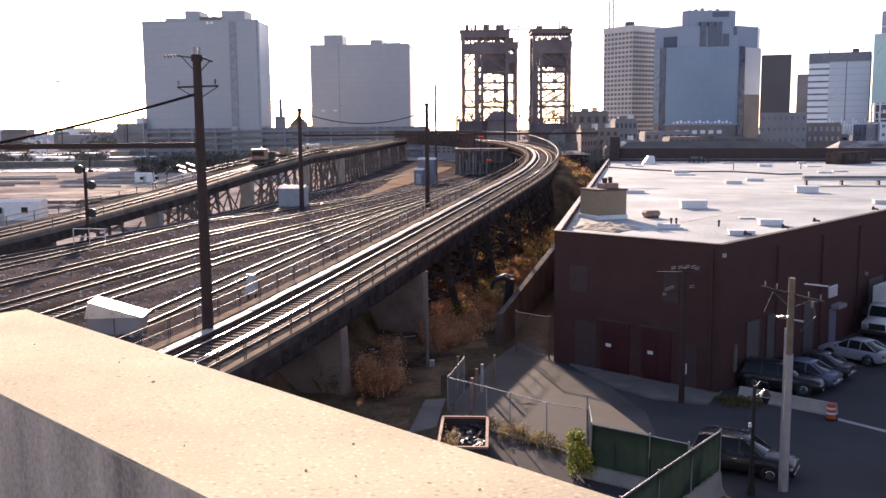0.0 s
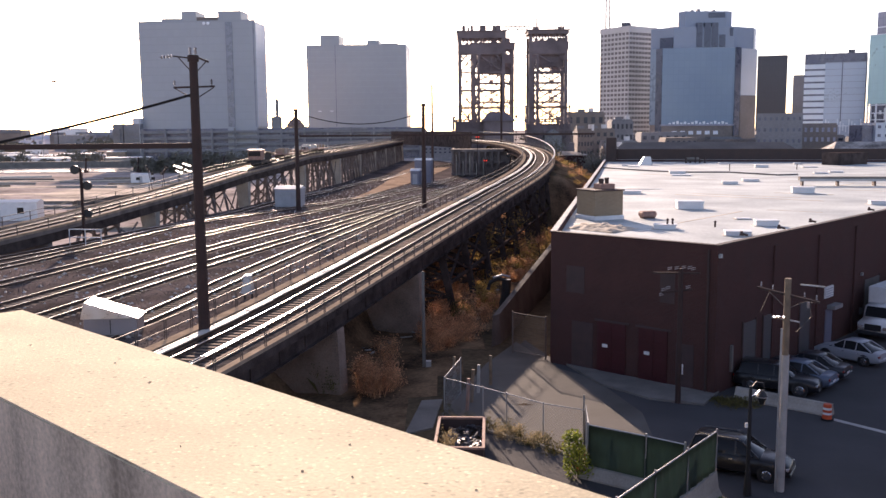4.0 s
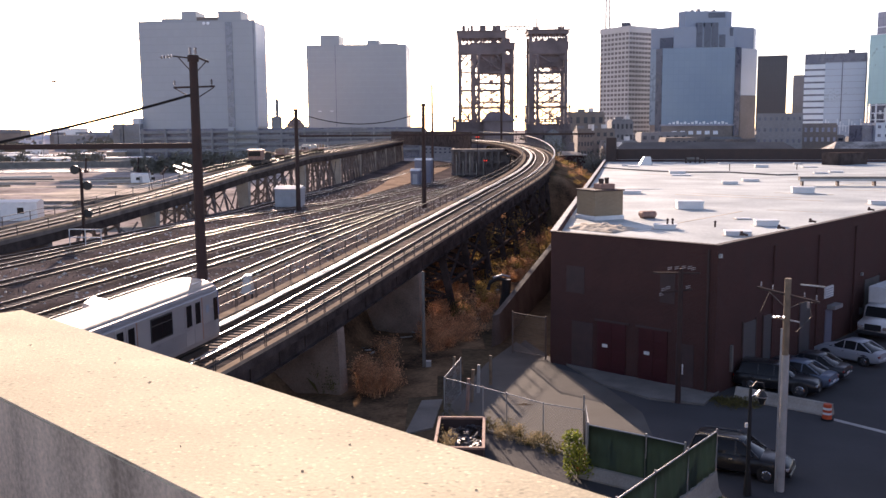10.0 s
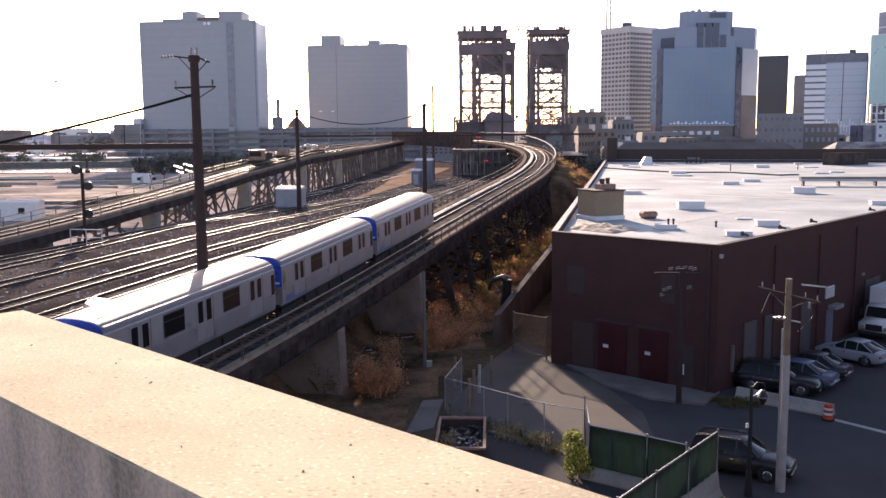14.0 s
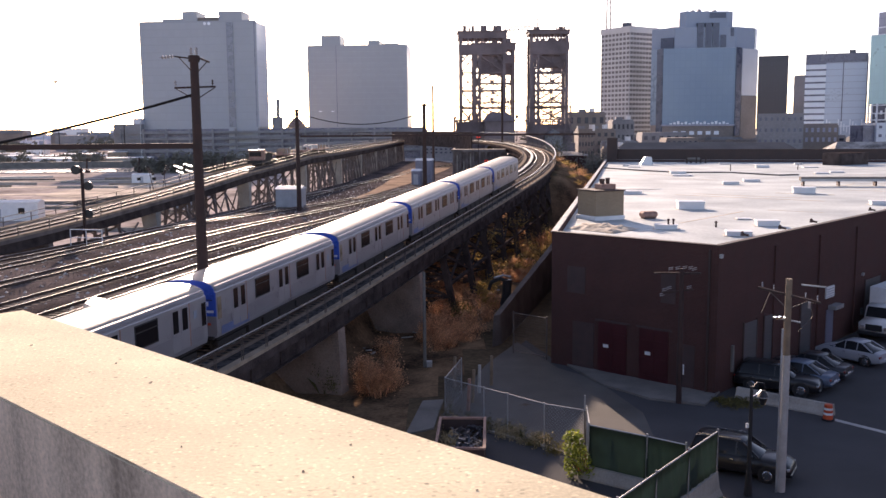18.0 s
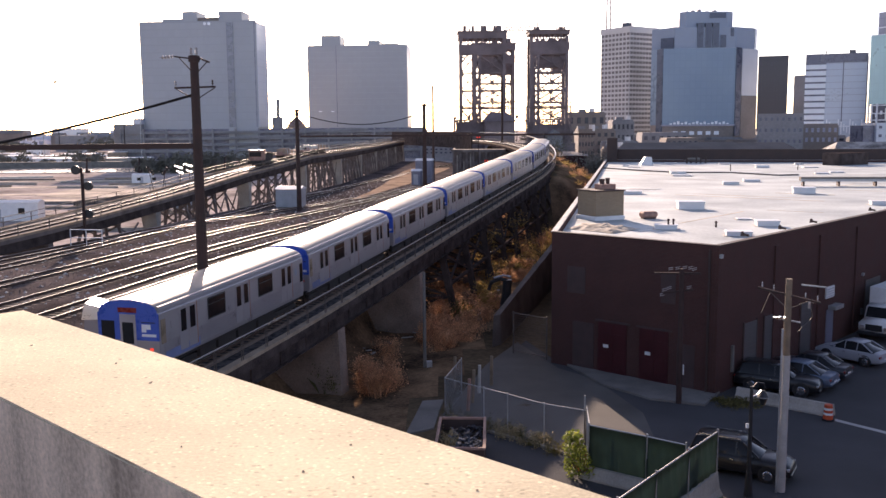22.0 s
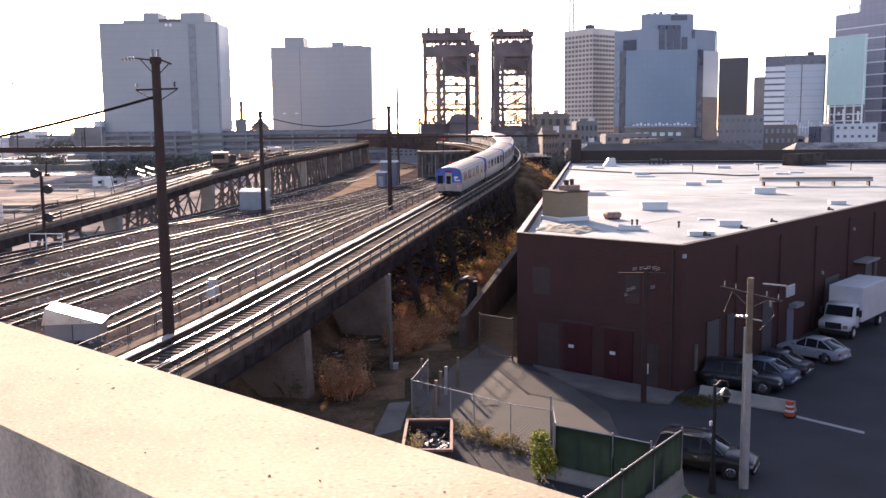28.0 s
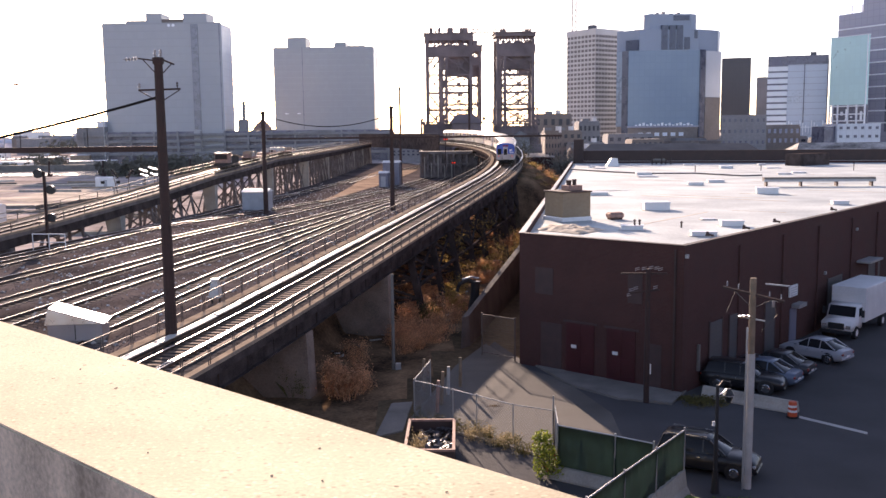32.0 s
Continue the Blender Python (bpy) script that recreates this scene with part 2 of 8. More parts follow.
    blue_grey=mat("blue_grey_sheet", (0.17, 0.18, 0.235), 0.5, 0, 0.2, 1.2, 14, 0.05),
    trestle_steel=mat("trestle_steel", (0.185, 0.155, 0.145), 0.85, 0.0, 0.45, 0.6, 10, 0.1, spec=0.05),
    tan_glass=mat("tan_end_window", (0.26, 0.2, 0.14), 0.3, 0, 0.2, 2, 20, 0),
    tyre=mat("tyre_rubber", (0.02, 0.02, 0.02), 0.85, 0, 0.2, 4, 30, 0.1),
    chrome=mat("bright_alloy", (0.7, 0.7, 0.7), 0.2, 1.0, 0.05, 4, 20, 0),
)


def curtain_mat(name, color, dark, sx, sz, rough=0.25, metal=0.3):
    """Flat curtain wall with faint storey and mullion joints."""
    m = mat(name, color, rough, metal, 0.08, 0.03, 0.4, 0.0)
    n, l = m.node_tree.nodes, m.node_tree.links
    b = n["Principled BSDF"]
    tex = n.new("ShaderNodeTexBrick")
    co = n.new("ShaderNodeTexCoord")
    sep, comb = n.new("ShaderNodeSeparateXYZ"), n.new("ShaderNodeCombineXYZ")
    add = n.new("ShaderNodeMath")
    l.new(co.outputs["Object"], sep.inputs[0])
    l.new(sep.outputs["X"], add.inputs[0])
    l.new(sep.outputs["Y"], add.inputs[1])
    l.new(add.outputs[0], comb.inputs["X"])
    l.new(sep.outputs["Z"], comb.inputs["Y"])
    l.new(comb.outputs[0], tex.inputs["Vector"])
    tex.offset = 0.0
    tex.inputs["Scale"].default_value = 1.0
    tex.inputs["Brick Width"].default_value, tex.inputs["Row Height"].default_value = sx, sz
    tex.inputs["Mortar Size"].default_value = min(sx, sz) * 0.06
    tex.inputs["Mortar"].default_value = (*dark, 1)
    tex.inputs["Color1"].default_value = (*color, 1)
    tex.inputs["Color2"].default_value = (*[c * 0.93 for c in color], 1)
    mix = n.new("ShaderNodeMix")
    mix.data_type = "RGBA"
    mix.inputs[0].default_value = 0.6
    l.new(b.inputs["Base Color"].links[0].from_socket, mix.inputs[6])
    l.new(tex.outputs["Color"], mix.inputs[7])
    l.new(mix.outputs[2], b.inputs["Base Color"])
    return m


# skyline materials: distance haze is mixed into the base colours
M.update(
    curtain_grey=curtain_mat("grey_curtain_wall", (0.37, 0.385, 0.42), (0.345, 0.36, 0.395), 3.0, 3.8, 0.4, 0.1),
    curtain_grey2=curtain_mat("grey_curtain_wall_b", (0.34, 0.355, 0.385), (0.315, 0.33, 0.36), 3.0, 3.6, 0.4, 0.1),
    # paler wall copy: the lit look of end walls is in its colour
    curtain_pale=curtain_mat("pale_panel", (0.62, 0.64, 0.70), (0.5, 0.52, 0.58), 3.0, 3.8, 0.4, 0.1),
    dark_strip=mat("dark_glass_strip", (0.055, 0.06, 0.085), 0.3, 0.2, 0.1, 0.2, 2, 0),
    white_stone=mat("white_precast", (0.84, 0.80, 0.78), 0.8, 0, 0.1, 0.1, 2, 0.05),
    curtain_blue=curtain_mat("blue_mirror_glass", (0.20, 0.27, 0.36), (0.17, 0.235, 0.32), 3.0, 3.8, 0.35, 0.25),
    blue_panel=mat("pale_blue_panel", (0.29, 0.345, 0.435), 0.5, 0.1, 0.08, 0.05, 1, 0),
    brown_glass=curtain_mat("brown_dark_tower", (0.06, 0.062, 0.075), (0.05, 0.052, 0.062), 2.0, 3.6, 0.4, 0.2),
    curtain_teal=curtain_mat("teal_mirror_glass", (0.50, 0.72, 0.73), (0.45, 0.66, 0.67), 3.0, 3.8, 0.35, 0.2),
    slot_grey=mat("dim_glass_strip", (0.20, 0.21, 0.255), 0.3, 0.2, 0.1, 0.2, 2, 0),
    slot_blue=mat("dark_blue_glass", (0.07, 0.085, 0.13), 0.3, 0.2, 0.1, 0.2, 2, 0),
    # glass colour, also used where the shade of an interior is painted
    slot_lilac=mat("grey_lilac_glass_and_shade", (0.15, 0.15, 0.20), 0.3, 0.2, 0.1, 0.2, 2, 0),
    precast=mat("weathered_precast", (0.66, 0.625, 0.61), 0.85, 0, 0.12, 0.1, 2, 0.05),
    # darkened concrete: shade on the retaining wall is put into its colour
    dark_concrete=mat("darkened_concrete", (0.12, 0.108, 0.10), 0.9, 0, 0.4, 0.5, 10, 0.3, spec=0.1),
    # walls paled to stand in for haze over the far buildings
    far_haze=mat("hazed_far_walls", (0.66, 0.65, 0.71), 0.85, 0, 0.25, 0.06, 1, 0.0),
    taupe_glass=mat("taupe_window", (0.19, 0.165, 0.165), 0.35, 0, 0.15, 0.3, 2, 0),
    # sky mirrored in the glass tower's side is put into this colour
    silver_wall=mat("sky_pale_wall", (0.58, 0.60, 0.64), 0.5, 0.1, 0.06, 0.1, 2, 0),
    lilac=curtain_mat("lilac_grey_tower", (0.36, 0.36, 0.44), (0.26, 0.27, 0.34), 4.0, 3.8, 0.4, 0.2),
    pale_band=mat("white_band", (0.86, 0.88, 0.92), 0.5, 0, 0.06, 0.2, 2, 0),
    city_brown=mat("old_masonry", (0.24, 0.20, 0.18), 0.85, 0, 0.3, 0.06, 1, 0.1),
    city_grey=mat("grey_masonry", (0.25, 0.245, 0.255), 0.85, 0, 0.3, 0.06, 1, 0.1),
    # leaf colour greyed, with haze put into it
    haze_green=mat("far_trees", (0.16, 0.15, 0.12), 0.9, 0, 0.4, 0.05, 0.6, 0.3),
)


# ---- mesh helpers ----
def part(name, bm, material, parent=None, label="", smooth=False):
    me = bpy.data.meshes.new(name)
    bm.to_mesh(me)
    bm.free()
    me.materials.append(M[material] if isinstance(material, str) else material)
    if smooth:
        me.shade_smooth()
    ob = new(name, me)
    if parent:
        ob.parent = parent
    if label:
        tagged(ob, label)
    return ob


def again(name, ob, parent, m):
    """Another piece on the same mesh."""
    o = new(name, ob.data)
    o.parent = parent
    o.matrix_basis = m
    return o


def thing(name, label, category, group="", kind="", m=None):
    ob = tagged(new(name), label, category, group, kind)
    if m is not None:
        ob.matrix_basis = m
    return ob


def hexa(bm, a, b):
    """A block between two four-cornered loops."""
    va, vb = [bm.verts.new(p) for p in a], [bm.verts.new(p) for p in b]
    n = len(va)
    bm.faces.new(list(reversed(va)))
    bm.faces.new(vb)
    for i in range(n):
        j = (i + 1) % n
        bm.faces.new((va[i], va[j], vb[j], vb[i]))
    return va + vb


def box(bm, x0, x1, y0, y1, z0, z1, bev=0.0):
    vs = hexa(bm, [(x0, y0, z0), (x1, y0, z0), (x1, y1, z0), (x0, y1, z0)], [(x0, y0, z1), (x1, y0, z1), (x1, y1, z1), (x0, y1, z1)])
    if bev:
        es = {e for v in vs for e in v.link_edges}
        bmesh.ops.bevel(bm, geom=list(es), offset=bev, segments=1, affect="EDGES")


def one(fn, *a, **k):
    bm = bmesh.new()
    fn(bm, *a, **k)
    return bm


def beam(bm, p, q, w, h=None, up=(0, 0, 1)):
    """A straight bar of section w by h from p to q."""
    p, q = Vector(p), Vector(q)
    h = h or w
    d = (q - p).normalized()
    u = Vector(up)
    if abs(d.dot(u)) > 0.98:
        u = Vector((0, 1, 0))
    s = d.cross(u).normalized() * (w / 2)
    t = s.cross(d).normalized() * (h / 2)
    hexa(bm, [p - s - t, p + s - t, p + s + t, p - s + t], [q - s - t, q + s - t, q + s + t, q - s + t])


def rod(bm, p, q, r0, r1=None, seg=8):
    p, q = Vector(p), Vector(q)
    r1 = r0 if r1 is None else r1
    d = (q - p).normalized()
    u = Vector((0, 0, 1)) if abs(d.z) < 0.9 else Vector((0, 1, 0))
    s = d.cross(u).normalized()
    t = s.cross(d).normalized()
    ring = [(math.cos(6.2832 * i / seg), -math.sin(6.2832 * i / seg)) for i in range(seg)]
    hexa(bm, [p + (s * c + t * k) * r0 for c, k in ring], [q + (s * c + t * k) * r1 for c, k in ring])


def prism(bm, pts, z0, z1):
    hexa(bm, [(x, y, z0) for x, y in pts], [(x, y, z1) for x, y in pts])


def tube(bm, pts, r, seg=6):
    rings = []
    for i, p in enumerate(pts):
        p = Vector(p)
        d = (Vector(pts[min(i + 1, len(pts) - 1)]) - Vector(pts[max(i - 1, 0)])).normalized()
        u = Vector((0, 0, 1)) if abs(d.z) < 0.9 else Vector((0, 1, 0))
        s = d.cross(u).normalized()
        t = s.cross(d)
        rings.append([bm.verts.new(p + (s * math.cos(6.2832 * k / seg) + t * math.sin(6.2832 * k / seg)) * r) for k in range(seg)])
    for a, b in zip(rings, rings[1:]):
        for k in range(seg):
            j = (k + 1) % seg
            bm.faces.new((a[k], b[k], b[j], a[j]))
    bm.faces.new(rings[0])
    bm.faces.new(list(reversed(rings[-1])))


def sweep(bm, profile, frames):
    """profile: (side, up) loop; frames: (point, side vector) along a way."""
    rings = []
    for p, s in frames:
        rings.append([bm.verts.new(p + s * a + Vector((0, 0, b))) for a, b in profile])
    n = len(profile)
    for r0, r1 in zip(rings, rings[1:]):
        for i in range(n):
            j = (i + 1) % n
            bm.faces.new((r0[i], r0[j], r1[j], r1[i]))
    bm.faces.new(list(reversed(rings[0])))
    bm.faces.new(rings[-1])
    bmesh.ops.recalc_face_normals(bm, faces=bm.faces)


def rect(a0, a1, b0, b1):
    return [(a0, b0), (a1, b0), (a1, b1), (a0, b1)]


def sag(p, q, drop, n=12):
    p, q = Vector(p), Vector(q)
    return [p.lerp(q, i / n) - Vector((0, 0, drop * 4 * (i / n) * (1 - i / n))) for i in range(n + 1)]


# ---- the line of the elevated track ----
@functools.lru_cache(maxsize=None)
def way_nodes():
    x, y, h = -10.03 - 0.2588 * 240, 46.28 - 0.9659 * 240, radians(15)
    nodes = []
    for i in range(0, 601):
        d = i - 240
        z = 3.5 + 0.02 * d if d < 0 else 3.5 + 0.0455 * d - 0.25 * min(d, 6) / 6 * 0.3
        if d < -20:
            z = 3.1
        if d > 75:
            e = min(d, 212) - 75
            z = 6.84 + 0.0455 * e - 0.5 * 0.000332 * e * e
        nodes.append((x, y, z, h))
        if 74 < d < 154:
            h -= 1 / 255
        elif 154 <= d < 290:
            h -= 1 / 560
        x, y = x + math.sin(h), y + math.cos(h)
    return nodes


def way(d, side=0.0, up=0.0):
    """The point d metres along the line, side metres to its right, and the unit vectors along and to the right."""
    nodes = way_nodes()
    f = min(max(d + 240, 0), 599.0)
    i = int(f)
    k = f - i
    a, b = nodes[i], nodes[i + 1]
    x, y, z, h = (a[j] + (b[j] - a[j]) * k for j in range(4))
    s = Vector((math.cos(h), -math.sin(h), 0))
    return Vector((x, y, z + up)) + s * side, Vector((math.sin(h), math.cos(h), 0)), s


def stations(d0, d1, step=4.0):
    n = max(1, round((d1 - d0) / step))
    return [d0 + (d1 - d0) * i / n for i in range(n + 1)]


def along(profile, d0, d1, step=4.0):
    bm = bmesh.new()
    sweep(bm, profile, [(lambda w: (w[0], w[2]))(way(d)) for d in stations(d0, d1, step)])
    return bm


def travel(t):
    """How far along the line the train's front has come, in metres."""
    knots = ((-1, -84.4), (0, -77.9), (5, -42.6), (9.5, -8.7), (10.5, -0.4), (13, 21.9), (16.5, 54.7), (20, 89.2), (23, 120.2), (25, 141.6), (28, 175.5), (30, 197.7), (32, 219.8), (33, 230.8))
    for i in range(1, len(knots) - 2):
        (ta, a), (tb, b) = knots[i], knots[i + 1]
        if ta <= t <= tb:
            va = (b - knots[i - 1][1]) / (tb - knots[i - 1][0])
            vb = (knots[i + 2][1] - a) / (knots[i + 2][0] - ta)
            k, w = (t - ta) / (tb - ta), tb - ta
            return (2 * k**3 - 3 * k * k + 1) * a + (k**3 - 2 * k * k + k) * w * va + (3 * k * k - 2 * k**3) * b + (k**3 - k * k) * w * vb


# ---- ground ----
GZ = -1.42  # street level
STREET = Matrix.Translation(EYE) @ Matrix.Diagonal((1.105, 1.105, 1.105, 1)) @ Matrix.Translation(-EYE)  # street plan is read off the view, then scaled 1.105 about the camera eye

def side_of(x, y):
    """Metres to the right of the elevated line, and metres along it (rough)."""
    if y < 120:
        dx, dy = x + 10.03, y - 46.28
        return dx * 0.9659 - dy * 0.2588, dx * 0.2588 + dy * 0.9659
    d = 74 + (y - 117.8)
    p, f, s = way(d)
    return (Vector((x, y, 0)) - Vector((p.x, p.y, 0))).dot(s), d


def ramp(v, a, b, za, zb):
    k = min(1, max(0, (v - a) / (b - a)))
    k = k * k * (3 - 2 * k)
    return za + (zb - za) * k


def trestle_x(y):
    pts = ((-400, -72), (54.5, -43.1), (76.3, -39.2), (88.3, -35.75), (126.4, -29.2), (147, -25.7), (186, -21), (235, -18), (330, -14), (700, -8))
    for (ya, xa), (yb, xb) in zip(pts, pts[1:]):
        if ya <= y <= yb:
            return xa + (xb - xa) * (y - ya) / (yb - ya)
    return -72 if y < 0 else -8


def land(x, y):
    u, d = side_of(x, y)
    edge = ramp(d, -16, -2, 3.2, -3.4)
    z = ramp(u, edge, edge + 2.6, 2.6, -1.7)
    z = ramp(u, 4.5, 8.0, z, GZ - 0.03) if u > 4.5 else z
    if d > 84 and u > 0.4:
        fill = way(d)[0].z - 1.2 - max(0.0, u - 3.4) * 0.62
        z = max(z, ramp(d, 84, 96, z, fill))
    left = trestle_x(y)
    if x < left + 2:
        z = ramp(x, left - 7, left + 1, -0.6, 2.6)
    if y > 250:
        z = ramp(y, 250, 330, z, -2.0)
    if y > 350:
        z = ramp(y, 350, 700, z, 0.0)
    return z


def ground_sheet():
    xs = [-3500, -1800, -900, -500, -300, -200, -140, -100, -75, -60] + [-50 + 1.6 * i for i in range(64)] + [54, 62, 75, 95, 120, 160, 220, 300, 500, 900, 1800, 3500]
    ys = [-1500, -700, -300, -150, -80, -40, -10, 10] + [20 + 2.2 * i for i in range(110)] + [266, 275, 285, 300, 315, 330, 350, 380, 420, 500, 600, 800, 1200, 2000, 4500]
    bm = bmesh.new()
    rows = [[bm.verts.new((x, y, land(x, y) + (0.12 * noise.noise(Vector((x * 0.4, y * 0.4, 0))) if -50 < x < 10 and y > 0 else 0))) for x in xs] for y in ys]
    for r0, r1 in zip(rows, rows[1:]):
        for i in range(len(xs) - 1):
            bm.faces.new((r0[i], r0[i + 1], r1[i + 1], r1[i]))
    ob = part("ground", bm, "soil", smooth=True)
    me = ob.data
    me.materials.append(M["sand"])
    me.materials.append(M["dry_slope"])
    for p in me.polygons:
        c = p.center
        if c.x < trestle_x(c.y) - 5 or c.y > 340:
            p.material_index = 1
        elif 120 < c.y < 240 and side_of(c.x, c.y)[0] > 2.5 or 40 < c.y < 121 and -6 < side_of(c.x, c.y)[0] < 7.5:
            p.material_index = 2
    tagged(ob, "brown soil and dusty lots running to the horizon", "ground", kind="structure")


ground_sheet()


def slab(name, pts, z0, z1, material, label, category):
    ob = tagged(part(name, one(prism, pts, z0, z1), material), label, category, kind="structure")
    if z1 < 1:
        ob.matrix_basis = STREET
    return ob


slab("road", [(1.5, 24), (9, 14), (70, 10), (130, 90), (74, 109), (14.0, 46.0), (6.6, 52.2), (5.2, 58), (3.4, 53), (1.8, 45)], -0.4, 0.02, "asphalt", "dark asphalt street and parking yard in shade", "road")
# paler than the road for the sun patch; right edge trimmed along it
slab("yard_pavement", [(-0.2, 42.4), (6.1, 36.8), (9.0, 37.6), (9.4, 42.6), (8.1, 48.6), (6.4, 51.0), (4.6, 57.5), (2.4, 52)], -0.3, 0.03, "patched", "worn patched grey paving of the fenced lot, paler for its sun patch", "pavement")
slab("pavement", [(6.9, 51.8), (14.1, 46.0), (12.6, 43.6), (10.2, 44.7), (8.2, 47.4)], -0.2, 0.14, "concrete", "raised concrete pavement before the brick warehouse", "pavement")
slab("skip_pad", [(-1.77, 39.7), (-0.53, 40.6), (-0.08, 45.0), (-1.12, 44.8)], -0.3, 0.06, "concrete", "worn concrete pad beside the skip", "pavement")
slab("corner_pavement", [(9.2, 33.0), (11.2, 31.3), (13.4, 30.4), (12.6, 29), (8, 29)], -0.2, 0.10, "lawn", "strip of green grass beside the street", "lawn")

slab("fence_kerb", [(1.86, 39.98), (3.45, 38.58), (5.03, 37.0), (5.14, 37.12), (3.56, 38.72), (1.96, 40.12)], -0.2, 0.11, "pale_concrete", "worn pale kerb along the foot of the wire fence", "kerb")
slab("road_marking", [(18.04, 41.52), (20.05, 39.01), (19.9, 38.71), (17.9, 41.19)], 0.0, 0.026, "coping", "worn white line on the asphalt", "road marking")

# ---- parking deck the camera stands on ----
PA = Vector((-1.31, 2.84, 0))
PU = Vector((0.718, -0.696, 0))
PN = Vector((-0.696, -0.718, 0))


def deck_parapet():
    th, top, floor_z = 0.425, 12.95, 11.85
    ends = PA + PU * 40
    back = PA + PN * 30
    outer = [PA, ends, ends + PN * th, PA + PU * th + PN * th, back + PU * th, back]
    bm = bmesh.new()
    lo = [bm.verts.new((p.x, p.y, floor_z - 0.3)) for p in outer]
    hi = [bm.verts.new((p.x, p.y, top)) for p in outer]
    bm.faces.new(hi)
    for i in range(6):
        j = (i + 1) % 6
        bm.faces.new((lo[i], lo[j], hi[j], hi[i]))
    bmesh.ops.recalc_face_normals(bm, faces=bm.faces)
    es = [e for e in bm.edges if all(v.co.z > top - 0.01 for v in e.verts)]
    bmesh.ops.bevel(bm, geom=es, offset=0.004, segments=2, affect="EDGES")
    ob = tagged(part("parapet", bm, "parapet"), "sunlit beige concrete parapet of the parking deck", "parapet", kind="structure")
    ob.data.materials.append(M["parapet_side"])
    for p in ob.data.polygons:
        if abs(p.normal.z) < 0.3:
            p.material_index = 1
    a, b, c, d = PA + PU * 0.3 + PN * 0.3, ends + PN * 0.3, ends + PN * 30, back + PU * 0.3
    slab("deck_floor", [(p.x, p.y) for p in (d, c, b, a)], floor_z - 0.25, floor_z, "concrete", "concrete roof floor of the parking deck", "floor")
    a, b, c, d = (p + PN * 0.1 for p in (PA + PU * 0.1, ends, ends + PN * 29, back + PU * 0.1))
    slab("deck_building", [(p.x, p.y) for p in (d, c, b, a)], -0.5, floor_z - 0.32, "concrete", "concrete parking deck below the camera", "building")


def parapet_grit():
    rnd = random.Random(17)
    g = thing("leaf_litter", "few dry leaf scraps and grit on the parapet", "litter")
    for i in range(34):
        a, b = rnd.uniform(0.4, 4.5), rnd.uniform(0.05, 0.40)
        p = PA + PU * a + PN * b
        s = rnd.uniform(0.0018, 0.0042) * (1.6 if i % 9 == 0 else 1)
        o = part("scrap", one(hexa, [(-s, -s * 0.5, 0), (s * 0.8, -s * 0.6, 0), (s, s * 0.5, 0), (-s * 0.7, s * 0.6, 0)], [(-s * 0.8, -s * 0.4, 0.0008), (s * 0.7, -s * 0.4, 0.0016), (s * 0.8, s * 0.4, 0.0012), (-s * 0.6, s * 0.4, 0.0008)]), "bark" if i % 3 else "wood", g)
        o.matrix_basis = pose(p.x, p.y, 12.9505, 0, 0, rnd.uniform(0, 180))


deck_parapet()
parapet_grit()


# ---- the elevated railway ----
def viaduct():
    v = thing("railway_viaduct", "elevated single-track railway on dark steel girders and trestle bents", "viaduct", kind="structure")
    D0, D1 = -232.0, 330.0
    part("deck", along(rect(-3.0, 2.45, -0.75, -0.30), D0, D1), "girder", v, "dark deck plate")
    part("ballast", along(rect(-1.55, 2.12, -0.30, -0.19), D0, D1), "deck_gravel", v, "dark gritty track bed")
    part("walkway", along(rect(2.12, 2.5, -0.30, -0.12), D0, D1), "walkway", v, "sunlit tan concrete walkway edge")
    part("walkway", along(rect(-3.0, -2.4, -0.30, -0.06), D0, D1), "walkway", v, "sunlit tan concrete walkway edge")
    for s in (-0.7525, 0.7175):
        r = part("rail", along(rect(s - 0.015, s + 0.05, -0.16, -0.02), D0, D1, 3), "rail_side", v, "rusted rail with polished head")
        part("rail_head", along([(s - 0.03, -0.02), (s + 0.065, -0.02), (s + 0.065, -0.010), (s + 0.045, 0.0), (s - 0.01, 0.0), (s - 0.03, -0.010)], D0, D1, 3), "rail_top", r, "polished steel running surface")
    part("third_rail", along(rect(-1.50, -1.42, -0.15, 0.0), D0, D1, 3), "rail_side", v)
    rnd = random.Random(77)
    for d in stations(-24, 297, 3.0):
        e, u, k = rnd.uniform(-0.02, 0.02), rnd.uniform(-0.025, 0.025), rnd.uniform(-0.02, 0.02)
        part("cover_board", along([(-1.72 + e, 0.10 + u), (-1.27 + e, 0.10 + u + k), (-1.27 + e, 0.15 + u + k), (-1.32 + e, 0.165 + u + k), (-1.66 + e, 0.165 + u), (-1.72 + e, 0.15 + u)], d, d + 2.96, 1.48), "cover", v, "pale worn cover board above the third rail" if d < -20 else "")
    part("cable_trough", along(rect(-2.16, -1.84, -0.30, -0.12), -24, 300, 3), "ballast", v, "dark cable trough")
    part("guard_timber", along(rect(1.25, 1.42, -0.19, -0.06), -40, 300, 4), "tie", v, "weathered guard timber")
    for s in (-2.6, 2.1):
        g = part("girder", along([(s - 0.02, -1.6), (s + 0.02, -1.6), (s + 0.02, -0.75), (s - 0.02, -0.75)], -6, 190), "girder", v, "dark riveted plate girder")
        part("flange", along(rect(s - 0.22, s + 0.22, -1.64, -1.6), -6, 190), "girder", g)
        part("flange", along(rect(s - 0.22, s + 0.22, -0.80, -0.752), -6, 320), "girder", g)
        bm = bmesh.new()
        for d in stations(-4, 190, 3.2):
            p, f, sv = way(d, s + (0.05 if s > 0 else -0.05))
